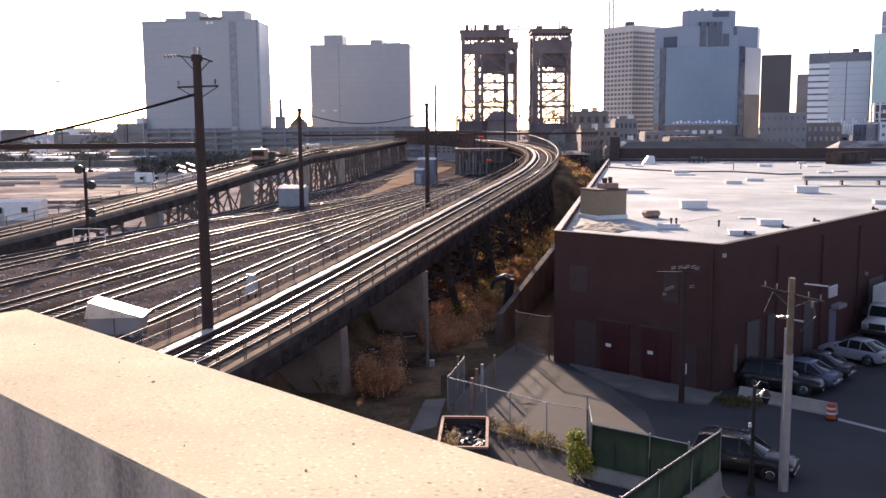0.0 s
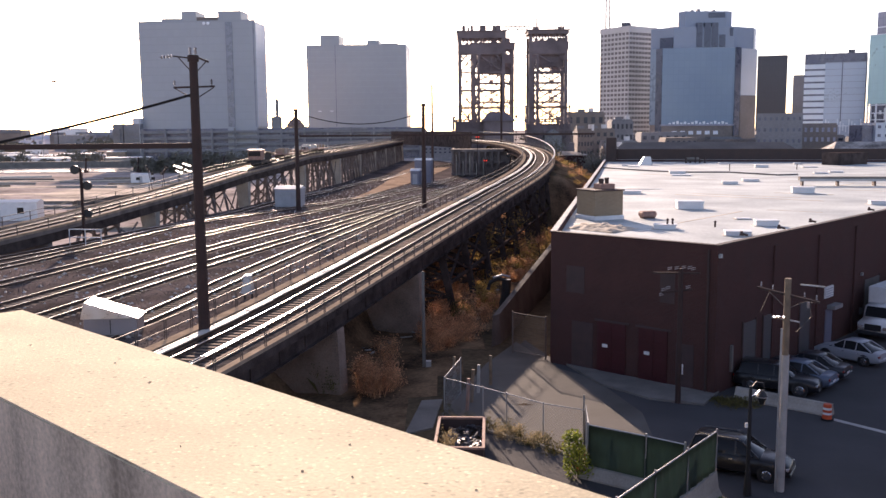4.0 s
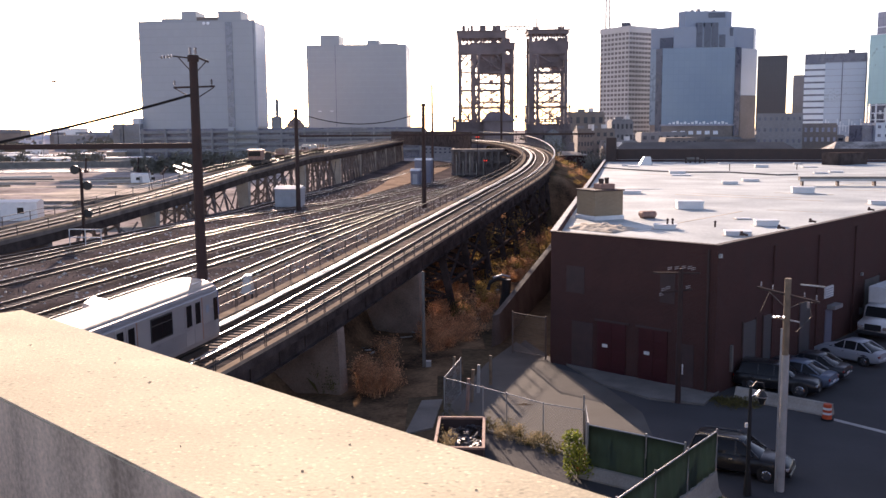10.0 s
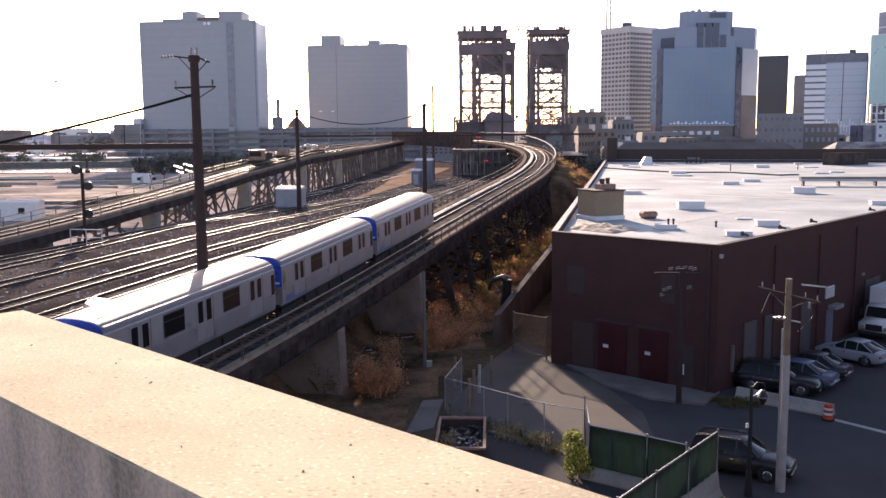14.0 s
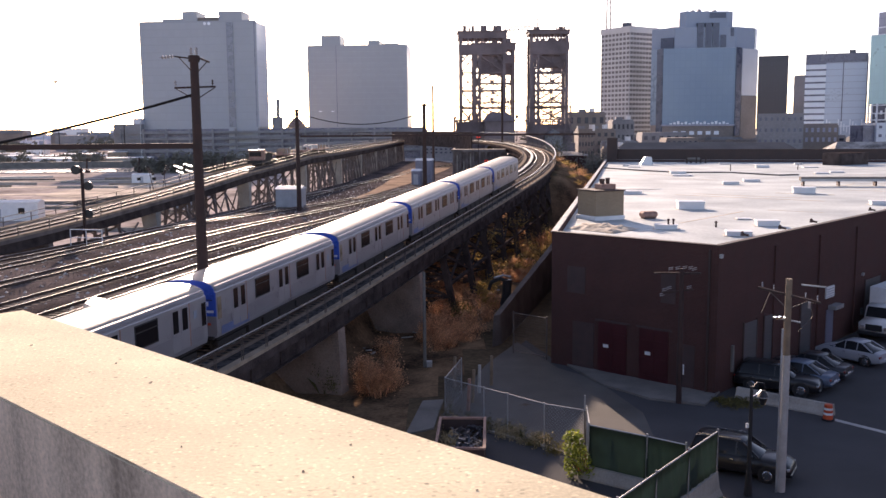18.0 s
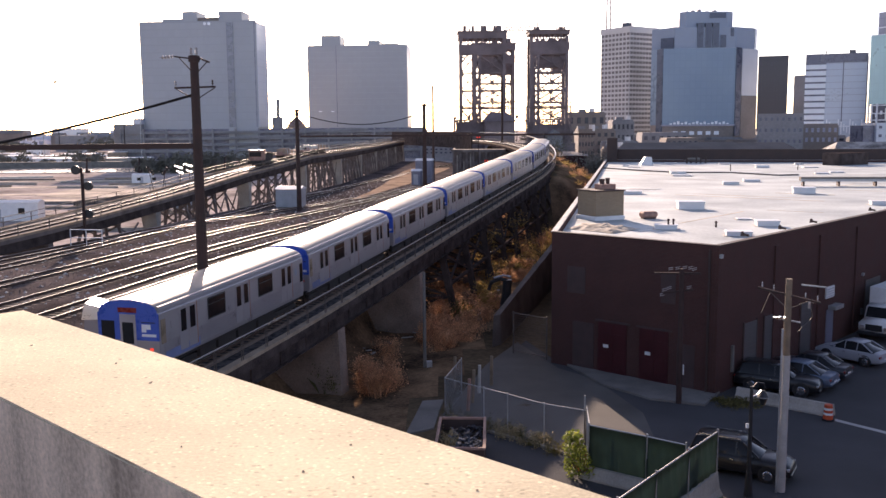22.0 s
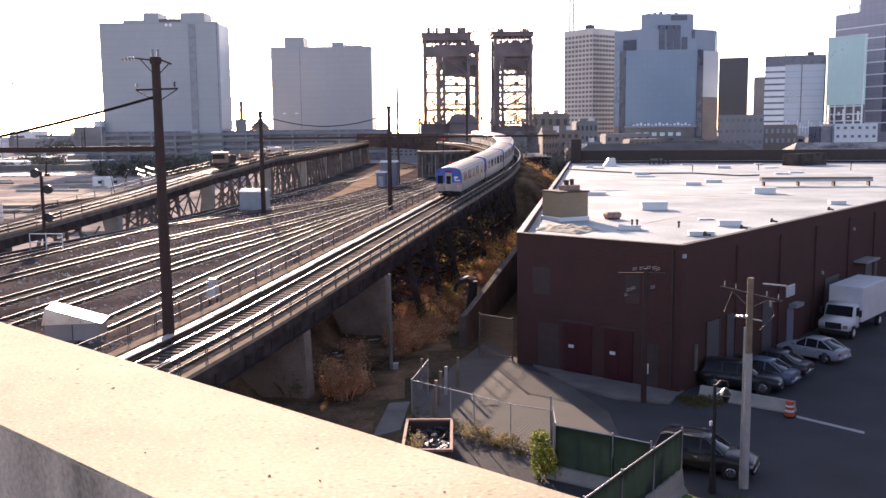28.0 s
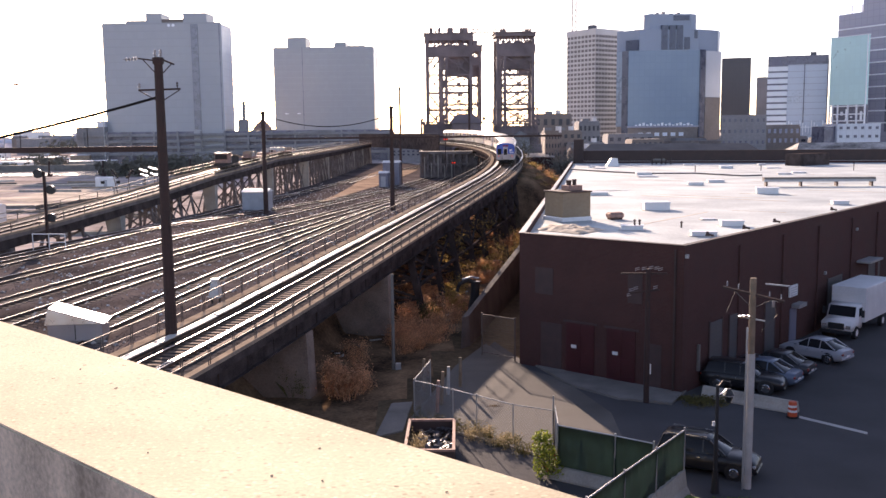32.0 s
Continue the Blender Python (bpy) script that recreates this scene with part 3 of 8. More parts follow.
            beam(bm, p + Vector((0, 0, -1.58)), p + Vector((0, 0, -0.78)), 0.02, 0.08, sv)
        part("stiffener", bm, "girder", g)
    # sleepers
    tie_mesh = None
    for d in stations(-14, 150, 0.56):
        p, f, s = way(d)
        m = Matrix.Translation(p) @ Matrix.Rotation(math.atan2(-f.x, f.y), 4, "Z")
        if tie_mesh is None:
            tie_mesh = part("sleeper", one(box, -1.28, 1.28, -0.11, 0.11, -0.32, -0.158), "tie", v)
            tie_mesh.matrix_basis = m
        else:
            again("sleeper", tie_mesh, v, m)
    # railings
    post = None
    for s, d0 in ((2.42, -20), (-2.9, -20)):
        for up in (0.42, 0.95):
            far = s > 0 and up > 0.9
            e = 0.021 if up > 0.9 else 0.015
            part("handrail", along(rect(s - e, s + e, up - e, up + e), d0, 98 if far else 232, 3), "lit_rail" if far else "railing", v, "steel handrail paled to read as sunlit" if far else "steel handrail")
            if far:
                rise = [(way(d, s, 0.95 + ramp(d, 105, 195, 0, 1.35)), d) for d in stations(98, 232, 3)]
                bm = bmesh.new()
                sweep(bm, rect(-0.08, 0.08, -0.06, 0.08), [(w[0], w[2]) for w, d in rise])
                part("handrail", bm, "lit_rail", v, "handrail paled to read as sunlit")
                for w, d in rise[1::2]:
                    part("tall_post", one(beam, w[0] - Vector((0, 0, 2.6)), w[0], 0.07), "railing", v)
        for d in stations(d0, 230, 2.45):
            p, f, sv = way(d, s)
            m = Matrix.Translation(p) @ Matrix.Rotation(math.atan2(-f.x, f.y), 4, "Z")
            if post is None:
                bm = bmesh.new()
                box(bm, -0.02, 0.02, -0.10, -0.07, -0.45, 0.97)
                box(bm, -0.02, 0.02, 0.07, 0.10, -0.45, 0.97)
                post = part("railing_post", bm, "railing", v)
                post.matrix_basis = m
            else:
                again("railing_post", post, v, m)
    # near concrete piers
    for d, w in ((7, 1.3), (23.5, 1.4)):
        p, f, s = way(d)
        base = land(p.x, p.y) - 2.2
        bm = bmesh.new()
        a = [p + f * i + s * j for i, j in ((-w / 2, -3.1), (w / 2, -3.1), (w / 2, 2.6), (-w / 2, 2.6))]
        b = [p + f * i * 0.8 + s * j * 0.9 for i, j in ((-w / 2, -3.1), (w / 2, -3.1), (w / 2, 2.6), (-w / 2, 2.6))]
        hexa(bm, [(q.x, q.y, base) for q in a], [(q.x, q.y, p.z - 1.66) for q in b])
        part("pier", bm, "pier_concrete", v, "stained concrete pier")
    # added and sized to hide far deck and train end from the camera
    part("side_girder", along(rect(-3.4, -3.05, -2.4, 2.4), 216, 330), "girder", v, "dark girder screening the far deck from the camera")
    # steel trestle bents
    for i, d in enumerate(stations(31, 182, 7.6)):
        p, f, s = way(d)
        top = p.z - 1.62
        foot = min(land(p.x, p.y), -1.0) - 0.2
        t = part("bent", one(beam, p + s * -2.9 + Vector((0, 0, -1.8)), p + s * 2.4 + Vector((0, 0, -1.8)), 0.45, 0.4), "girder", v, "rusted steel trestle bent")
        legs = []
        for sd, sp in ((-2.4, -3.4), (1.95, 3.0)):
            a, b = p + s * sp, p + s * sd
            a, b = Vector((a.x, a.y, foot)), Vector((b.x, b.y, top - 0.3))
            part("leg", one(beam, a, b, 0.52, 0.46, f), "girder", t)
            legs.append((a, b))
        n = 3
        for k in range(n):
            k0, k1 = k / n, (k + 1) / n
            l0, l1 = legs[0][0].lerp(legs[0][1], k0), legs[0][0].lerp(legs[0][1], k1)
            r0, r1 = legs[1][0].lerp(legs[1][1], k0), legs[1][0].lerp(legs[1][1], k1)
            bm = bmesh.new()
            beam(bm, l0, r1, 0.18, 0.18, f)
            beam(bm, r0, l1, 0.18, 0.18, f)
            beam(bm, l1, r1, 0.24, 0.24, f)
            part("brace", bm, "girder", t)
        if d < 150:
            p2, f2, s2 = way(d + 7.6)
            for sd, sp in ((-2.4, -3.4), (1.95, 3.0)):
                lo, hi = (lambda q: Vector((q.x, q.y, foot)))(p + s * sp), (lambda q: Vector((q.x, q.y, top)))(p + s * sd)
                lo2, hi2 = (lambda q: Vector((q.x, q.y, foot)))(p2 + s2 * sp), (lambda q: Vector((q.x, q.y, p2.z - 1.62)))(p2 + s2 * sd)
                bm = bmesh.new()
                beam(bm, lo.lerp(hi, 0.5), hi2, 0.18, 0.18)
                beam(bm, lo2.lerp(hi2, 0.5), hi, 0.18, 0.18)
                beam(bm, lo.lerp(hi, 0.5), lo2.lerp(hi2, 0.5), 0.24, 0.24)
                part("sway_brace", bm, "girder", t, "crossed sway bracing")


viaduct()


# ---- the train ----
def subway_car():
    c = thing("subway_car", "silver stainless steel subway car with blue painted ends", "subway car", "cars of the train")
    L, W = 14.1, 1.39
    y0, y1 = -L / 2, L / 2
    # body shell: lower side, upper side, roof curve
    side = [(-1.33, 0.92), (-W, 1.15), (-W, 2.98), (-1.33, 3.05)]
    shell = side + [(-x, z) for x, z in reversed(side)]

    def ext(bm, prof, a, b):
        hexa(bm, [(x, a, z) for x, z in prof], [(x, b, z) for x, z in prof])

    body = part("body", one(ext, shell, y0, y1), "silver", c, "brushed stainless steel sides")
    roof = [(1.335 * math.cos(a), 3.03 + 0.51 * math.sin(a) ** 0.8) for a in (math.pi * k / 20 for k in range(21))]
    part("roof", one(ext, roof, y0 + 0.02, y1 - 0.02), "roof_metal", c, "rounded bare metal roof", smooth=True).data.set_sharp_from_angle(angle=0.7)
    for s in (-1, 1):
        bm = bmesh.new()
        prof = [(1.33, 3.04), (1.375, 3.06), (1.33, 3.09), (1.365, 3.12), (1.315, 3.15), (1.345, 3.18), (1.29, 3.21), (1.31, 3.25), (1.24, 3.28), (1.1, 3.2), (1.2, 3.05)]
        hexa(bm, [(s * x, y0 + 0.1, z) for x, z in prof], [(s * x, y1 - 0.1, z) for x, z in prof])
        bmesh.ops.recalc_face_normals(bm, faces=bm.faces)
        part("gutter", bm, "silver_flute", c, "ribbed roof edge")
    for y in (-6.3, 6.3):
        part("roof_vent", one(box, 0.42, 0.80, y - 0.32, y + 0.32, 3.38, 3.475, 0.01), "white_paint", c, "pale roof hatch")
    # fluted lower side
    for s in (-1, 1):
        bm = bmesh.new()
        for k in range(9):
            z = 1.0 + 0.085 * k
            beam(bm, (s * (W + 0.006), y0 + 0.3, z), (s * (W + 0.006), y1 - 0.3, z), 0.02, 0.03)
        box(bm, min(s * W, s * (W + 0.003)), max(s * W, s * (W + 0.003)), y0 + 0.3, y1 - 0.3, 1.16, 1.78)
        tagged(part("fluting", bm, "silver_flute", c, "fluted lower side panel"), kind="stuff")
    # doors, each with two leaves, and windows between
    doors, wins = (-4.9, 0.0, 4.9), (-2.45, 2.45)
    for s in (-1, 1):
        x = s * (W + 0.004)
        for yc in doors:
            d = part("door", one(box, min(x, x - s * 0.03), max(x, x - s * 0.03), yc - 0.72, yc + 0.72, 1.12, 2.98), "door_brown", c, "sliding door with two leaves")
            for k in (-0.36, 0.36):
                lf = part("leaf", one(box, min(x, x + s * 0.015), max(x, x + s * 0.015), yc + k - 0.32, yc + k + 0.32, 1.14, 2.94), "silver", d)
                part("pane", one(box, min(x, x + s * 0.022), max(x, x + s * 0.022), yc + k - 0.21, yc + k + 0.21, 1.92, 2.84, 0.004), "car_window", d)
            # brown door edge, with the shading on this jamb put into it
            part("door_jamb", one(box, min(x, x + s * 0.02), max(x, x + s * 0.02), yc + 0.68, yc + 0.76, 1.14, 2.96), "rust", d)
        for yc in wins:
            w = part("window", one(box, min(x, x + s * 0.016), max(x, x + s * 0.016), yc - 0.80, yc + 0.80, 1.92, 2.88, 0.005), "dark", c, "dark tinted window in black rubber frame")
            part("pane", one(box, min(x, x + s * 0.021), max(x, x + s * 0.021), yc - 0.74, yc + 0.74, 1.98, 2.55), "car_window", w)
            part("vent_pane", one(box, min(x, x + s * 0.021), max(x, x + s * 0.021), yc - 0.74, yc + 0.74, 2.60, 2.82), "car_window", w)
        for yc in (-6.8, 6.8):
            part("end_window", one(box, min(x, x + s * 0.02), max(x, x + s * 0.02), yc - 0.17, yc + 0.17, 1.75, 2.75, 0.005), "tan_glass" if yc < 0 else "car_window", c, "narrow end window")
        part("blue_flash", one(box, min(x, x + s * 0.012), max(x, x + s * 0.012), -6.7, -4.0, 1.02, 1.38), "faded_blue", c, "faded blue flash on the lower side")
        for yc in (-6.1, 6.1):
            part("badge", one(box, min(x, x + s * 0.012), max(x, x + s * 0.012), yc - 0.13, yc + 0.13, 2.22, 2.55), "blue_panel" if yc > 0 else "silver", c, "small faded blue badge")
    # ends
    for e in (-1, 1):
        ye = e * L / 2

        def slabp(bm, prof, dy):
            a, b = sorted((ye, ye + e * dy))
            ext(bm, prof, a, b)

        cap_prof = [(1.38, 1.9), (1.38, 2.97)] + [(x * 0.985, z - 0.01) for x, z in roof] + [(-1.38, 2.97), (-1.38, 1.9)]
        cap = part("end_cap", one(slabp, cap_prof, 0.05), "blue", c, "bright blue painted car end")
        low = part("end_sill", one(slabp, [(-1.33, 0.92), (1.33, 0.92), (1.385, 1.15), (1.385, 1.898), (-1.385, 1.898), (-1.385, 1.15)], 0.045), "silver_flute", c, "stainless lower end panel")
        yf = ye + e * 0.05

        def ebox(bm, x0, x1, z0, z1, d0=0.0, d1=0.02, bev=0.0):
            a, b = sorted((yf + e * d0, yf + e * d1))
            box(bm, x0, x1, a, b, z0, z1, bev)

        dr = part("end_door", one(ebox, -0.36, 0.36, 0.98, 2.95, -0.03, 0.015), "door_brown", c, "end door with a window")
        part("pane", one(ebox, -0.25, 0.25, 1.75, 2.62, 0.015, 0.025), "window", dr)
        part("cab_window", one(ebox, -1.22, -0.62, 1.78, 2.66, 0, 0.015, 0.004), "window", c, "dark cab window")
        part("cab_window", one(ebox, 0.62, 1.22, 2.62, 2.66, 0, 0.01), "dark", c)
        # plain white emblem on the blue panel
        bm = bmesh.new()
        sx = -e
        ebox(bm, min(sx * 0.0, sx * 0.0) + (0.62 if sx > 0 else -1.2), (0.82 if sx > 0 else -0.98), 2.24, 2.56, 0, 0.012)
        ebox(bm, (0.82 if sx > 0 else -0.98), (1.02 if sx > 0 else -0.78), 2.36, 2.56, 0, 0.012)
        part("emblem", bm, "white_paint", cap, "plain white emblem")
        part("name_bar", one(ebox, 0.62 if sx > 0 else -1.26, 1.26 if sx > 0 else -0.62, 2.06, 2.17, 0, 0.012), "white_paint", cap, "white name bar")
        part("destination_sign", one(ebox, -0.42, 0.42, 3.02, 3.22, 0, 0.02), "tail_red", cap, "red destination sign")
        part("step", one(ebox, -1.25, 1.25, 0.86, 0.98, -0.1, 0.12), "under", c, "dark end sill")
        for x in (-1.02, 1.02):
            part("tail_light", one(ebox, x - 0.08, x + 0.08, 1.48, 1.60, -0.04, 0.0), "orange" if e < 0 else "dark", c, "small lamp")
            part("head_light", one(ebox, x * 0.78 - 0.09, x * 0.78 + 0.09, 1.34, 1.50, -0.04, 0.0), "insul", c)
        part("coupler", one(box, -0.16, 0.16, min(ye, ye + e * 0.33), max(ye, ye + e * 0.33), 0.62, 0.86), "under", c)
        part("safety_chain", one(box, -0.5, 0.5, min(ye, ye + e * 0.2), max(ye, ye + e * 0.2), 0.98, 1.02), "under", c)
    part("underframe", one(box, -1.2, 1.2, y0 + 0.2, y1 - 0.2, 0.74, 0.93), "under", c, "grimy underframe")
    # dark boxes, some added to stand in for shade under the car
    for a, b, x in ((-3.7, -2.3, 0.85), (-2.1, -0.4, 0.85), (-0.2, 1.7, 0.85), (1.9, 3.7, 0.85), (-3.4, -0.2, -0.85), (0.2, 3.4, -0.85)):
        part("equipment_box", one(box, x - 0.35, x + 0.35, a, b, 0.34, 0.76, 0.02), "under", c)
    for yb in (-5.2, 5.2):
        t = part("bogie", one(box, -1.0, 1.0, yb - 1.25, yb + 1.25, 0.42, 0.6, 0.02), "under", c, "dark bogie frame")
        for x in (-1.02, 1.02):
            part("side_frame", one(box, x - 0.08, x + 0.08, yb - 1.4, yb + 1.4, 0.36, 0.62, 0.02), "under", t)
        for dy in (-1.0, 1.0):
            bm = bmesh.new()
            for x in (-0.73, 0.73):
                rod(bm, (x - 0.06, yb + dy, 0.36), (x + 0.06, yb + dy, 0.36), 0.36, 0.36, 20)
            rod(bm, (-0.7, yb + dy, 0.36), (0.7, yb + dy, 0.36), 0.07, 0.07, 8)
            part("wheelset", bm, "wheel", t, "steel wheels on an axle")
    return c


CARS = [subway_car()]
for _ in range(7):
    CARS.append(copy_thing(CARS[0], Matrix.Identity(4)))

for o in CARS[-1].children:
    if o.name.startswith("tail_light") and o.data.materials[0] == M["orange"]:
        o.data = o.data.copy()
        o.data.materials[0] = M["red_lens"]


def car_pose(mid):
    a, b = way(mid - 5.2)[0], way(mid + 5.2)[0]
    f = (b - a).normalized()
    s = f.cross(Vector((0, 0, 1))).normalized()
    u = s.cross(f)
    m = Matrix((s, f, u)).transposed().to_4x4()
    return Matrix.Translation((a + b) / 2) @ m


def motions():
    times = [0.5 * i for i in range(65)]
    for i, c in enumerate(CARS):
        walk(c, [(t, car_pose(travel(t) - 7.68 - 15.02 * i)) for t in times])


# ---- brick warehouse ----
WA, WB = Vector((13.6, 45.4, 0)), Vector((6.15, 52.3, 0))
WR, WE, WL = Vector((76.7, 113.6, 0)), Vector((95.0, 150.0, 0)), Vector((29.3, 168.0, 0))
ROOF_Z = 7.25
WALL_Z = 7.6


def face_frame(a, b, z=0.0):
    """Pose on a wall face from a to b: x along it, y out of it, z up."""
    x = (b - a).normalized()
    y = Vector((0, 0, 1)).cross(x) * -1
    m = Matrix((x, y, Vector((0, 0, 1)))).transposed().to_4x4()
    return Matrix.Translation((a.x, a.y, z)) @ m


def warehouse():
    w = thing("warehouse", "low dark red brick warehouse with a white flat roof", "warehouse", kind="structure")
    ring = [WB, WA, WR, WE, WL]
    n = len(ring)
    for i in range(n):
        a, b = ring[i], ring[(i + 1) % n]
        m = face_frame(a, b)
        ln = (b - a).length
        wl = part("wall", one(box, 0, ln, -0.35, 0, -0.6, WALL_Z), "brick", w, "dark red brick wall")
        wl.matrix_basis = m
        # street-side copings take a darker copy so their sunlit tops read dark
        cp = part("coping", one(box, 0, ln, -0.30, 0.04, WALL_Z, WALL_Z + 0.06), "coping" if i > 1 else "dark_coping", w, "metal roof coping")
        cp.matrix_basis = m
    rf = part("roof", one(prism, [(p.x + (50 - p.x) * 0.008, p.y + (105 - p.y) * 0.008) for p in ring], ROOF_Z - 0.3, ROOF_Z + 0.02), "roof_white", w, "bright white roof membrane")
    rnd = random.Random(4)
    for k in range(26):
        c = Vector((rnd.uniform(12, 70), rnd.uniform(58, 150), ROOF_Z + 0.025))
        if c.y < 46 + (c.x - 14) * 1.1 + 6 or c.x < 8 + (c.y - 52) * 0.21:
            continue
        a = radians(rnd.choice((-38, -38, 52)) + rnd.uniform(-3, 3))
        d = Vector((math.cos(a), math.sin(a), 0)) * rnd.uniform(1.5, 7)
        part("seam", one(beam, c - d, c + d, rnd.uniform(0.12, 0.35), 0.012), "seam", w, "tan membrane seam")
    # front wall: bricked-up openings and red doors
    m = face_frame(WB, WA)

    def on(name, x0, x1, z0, z1, d, material, label, parent=w):
        o = part(name, one(box, x0, x1, 0.0, d, z0, z1, 0.004), material, parent, label)
        if parent is w:
            o.matrix_basis = m
        return o
    ln = (WA - WB).length
    on("bricked_opening", 1.1, 2.3, 4.3, 5.8, 0.03, "infill", "bricked-up window opening")
    on("bricked_opening", 1.5, 2.9, 0.1, 2.7, 0.03, "infill", "bricked-up doorway")
    on("bricked_opening", 7.0, 7.85, 4.4, 6.0, 0.03, "infill", "bricked-up window opening")
    on("bricked_opening", 8.0, 9.0, 0.1, 2.4, 0.03, "infill", "bricked-up doorway")
    for x0, x1 in ((3.2, 5.0), (5.8, 7.5)):
        d = on("red_door", x0, x1, 0.12, 2.9, 0.05, "red_door", "dark red double door")
        on("mullion", (x0 + x1) / 2 - 0.03, (x0 + x1) / 2 + 0.03, 0.12, 2.9, 0.07, "red_door", "", d)
        for k in range(3):
            on("rail", x0 + 0.05, x1 - 0.05, 0.3 + 0.95 * k, 0.4 + 0.95 * k, 0.065, "red_door", "", d)
        on("notice", x0 + 0.35, x0 + 0.68, 1.5, 1.68, 0.08, "white_paint", "small white notice", d)
        on("lintel", x0 - 0.2, x1 + 0.2, 2.9, 3.02, 0.05, "infill", "", d)
    for x in (9.7,):
        on("downpipe", x - 0.05, x + 0.05, 0.1, 7.4, 0.10, "dark_coping", "dark rain pipe")
    # long side wall: roller doors, pilasters
    m = face_frame(WA, WR)
    for x in (3.1, 5.6, 10.6, 21.4, 30.3, 39, 45, 51, 57, 63):
        wd = 1.5 if x < 12 else 2.9
        d = on("loading_door", x, x + wd, 0.05, 3.2, 0.04, "steel_door", "grey roller door")
        for k in range(1, 12):
            on("slat", x + 0.03, x + wd - 0.03, 0.05 + 0.26 * k, 0.08 + 0.26 * k, 0.055, "steel_door", "", d)
        on("frame", x - 0.12, x, 0.05, 3.3, 0.06, "dark_coping", "", d)
        on("frame", x + wd, x + wd + 0.12, 0.05, 3.3, 0.06, "dark_coping", "", d)
    for x in (6.6, 13.0, 19.2, 26, 32, 38, 44):
        on("pilaster", x, x + 0.5, 0, 7.0, 0.10, "brick", "")
    on("sign", 14.3, 15.6, 2.95, 3.65, 0.10, "white_paint", "white sign board with grey bars")
    for k in range(4):
        on("sign_bar", 14.4, 15.5, 3.02 + 0.15 * k, 3.08 + 0.15 * k, 0.11, "grey_paint", "")
    on("wall_lamp", 14.9, 16.2, 2.2, 2.45, 0.5, "galv", "wall lamp on a bracket")
    on("steel_door", 14.6, 15.7, 0.05, 2.2, 0.05, "blue_grey", "blue-grey steel door")
    on("gas_pipe", 1.65, 1.85, 0.9, 2.3, 0.12, "concrete", "grey standpipe")
    on("awning", 27.5, 30.5, 3.6, 3.75, 1.0, "galv", "small pale awning")
    for x, z in ((0.05, 7.0), (20.6, 3.6), (27, 6.0), (36, 6.0)):
        on("vent_cap", x, x + 0.2, z, z + 0.2, 0.14, "galv", "small wall vent")


BEFORE = set(scene.objects)
warehouse()


def roof_things():
    def curb(x, y, w, h, rz):
        o = thing("roof_curb", "low white roof curb with a flat lid", "roof curb", "roof curbs", m=pose(x, y, ROOF_Z + 0.02, 0, 0, rz))
        d = w * 0.7
        part("curb", one(box, -w / 2, w / 2, 0, d, 0, h * 0.8, 0.02), "white_paint", o)
        part("lid", one(box, -w / 2 - 0.05, w / 2 + 0.05, -0.05, d + 0.05, h * 0.8, h, 0.02), "white_paint", o)
        part("flashing", one(box, -w / 2 - 0.15, w / 2 + 0.15, -0.15, d + 0.15, 0, 0.03), "coping", o, "grey flashing at the foot")
    for i, (x, y, w, h) in enumerate(((18.69, 69.6, 1.9, 0.62), (13.5, 56.0, 1.3, 0.3), (16.8, 52.3, 1.4, 0.28), (20.2, 57.3, 1.35, 0.38), (20.1, 61.6, 0.9, 0.1), (33.1, 84.9, 1.9, 0.6), (30.7, 98.9, 1.6, 0.34), (34.5, 103.6, 1.75, 0.3),
                                      (31.0, 122.3, 2.0, 0.36), (30.0, 116.6, 2.3, 0.16), (17.5, 86.0, 1.8, 0.3), (47.6, 138.4, 1.85, 0.4), (57.0, 149.0, 1.1, 0.26), (48.7, 119.3, 1.65, 0.2), (51.7, 121.8, 1.7, 0.2), (34.1, 72.2, 1.2, 0.32),
                                      (54.3, 137.1, 2.0, 0.15), (28.9, 147.0, 1.0, 0.26), (29.4, 143.0, 1.7, 0.16), (38.2, 156.0, 1.9, 0.18), (46, 152, 1.5, 0.2))):
        curb(x, y, w, h, -6 - 3 * (i * 7 % 4))
    for x, y in ((16.5, 50.0), (19.7, 53.2), (22.9, 56.7), (30.0, 64.3)):
        b = thing("scupper_hood", "small dark scupper hood on the roof edge", "roof drain", "scupper hoods", m=pose(x - 0.2, y + 0.25, ROOF_Z + 0.3, 0, 0, 47))
        part("hood", one(rod, (0, 0, 0), (0, 0, 0.24), 0.12, 0.07, 8), "dark_coping", b)
        part("spout", one(rod, (0, 0, 0.1), (0, -0.36, 0.04), 0.06, 0.06, 8), "dark_coping", b)
    # brick chimney stack at the front corner
    c = thing("chimney", "square tan brick stack with a metal cap on the warehouse roof", "chimney", m=pose(10.75, 63.3, ROOF_Z, 0, 0, 24))
    part("shaft", one(box, -1.12, 1.12, -1.12, 1.12, 0, 1.95), "brick_tan", c, "tan brick stack")
    part("cap", one(box, -1.2, 1.2, -1.2, 1.2, 1.95, 2.05), "dark_coping", c)
    part("skirt", one(box, -1.2, 1.2, -1.2, 1.2, 0, 0.3, 0.03), "white_paint", c, "white flashing at the foot")
    part("vent_box", one(box, -0.2, 0.9, -0.5, 0.5, 2.05, 2.4, 0.03), "rust", c)
    part("vent_pipe", one(rod, (0.1, 0, 2.4), (0.1, 0, 2.75), 0.16, 0.2, 12), "dark_coping", c)
    part("vent_pipe", one(rod, (0.55, 0, 2.4), (0.55, 0, 2.8), 0.13, 0.16, 12), "dark_coping", c)
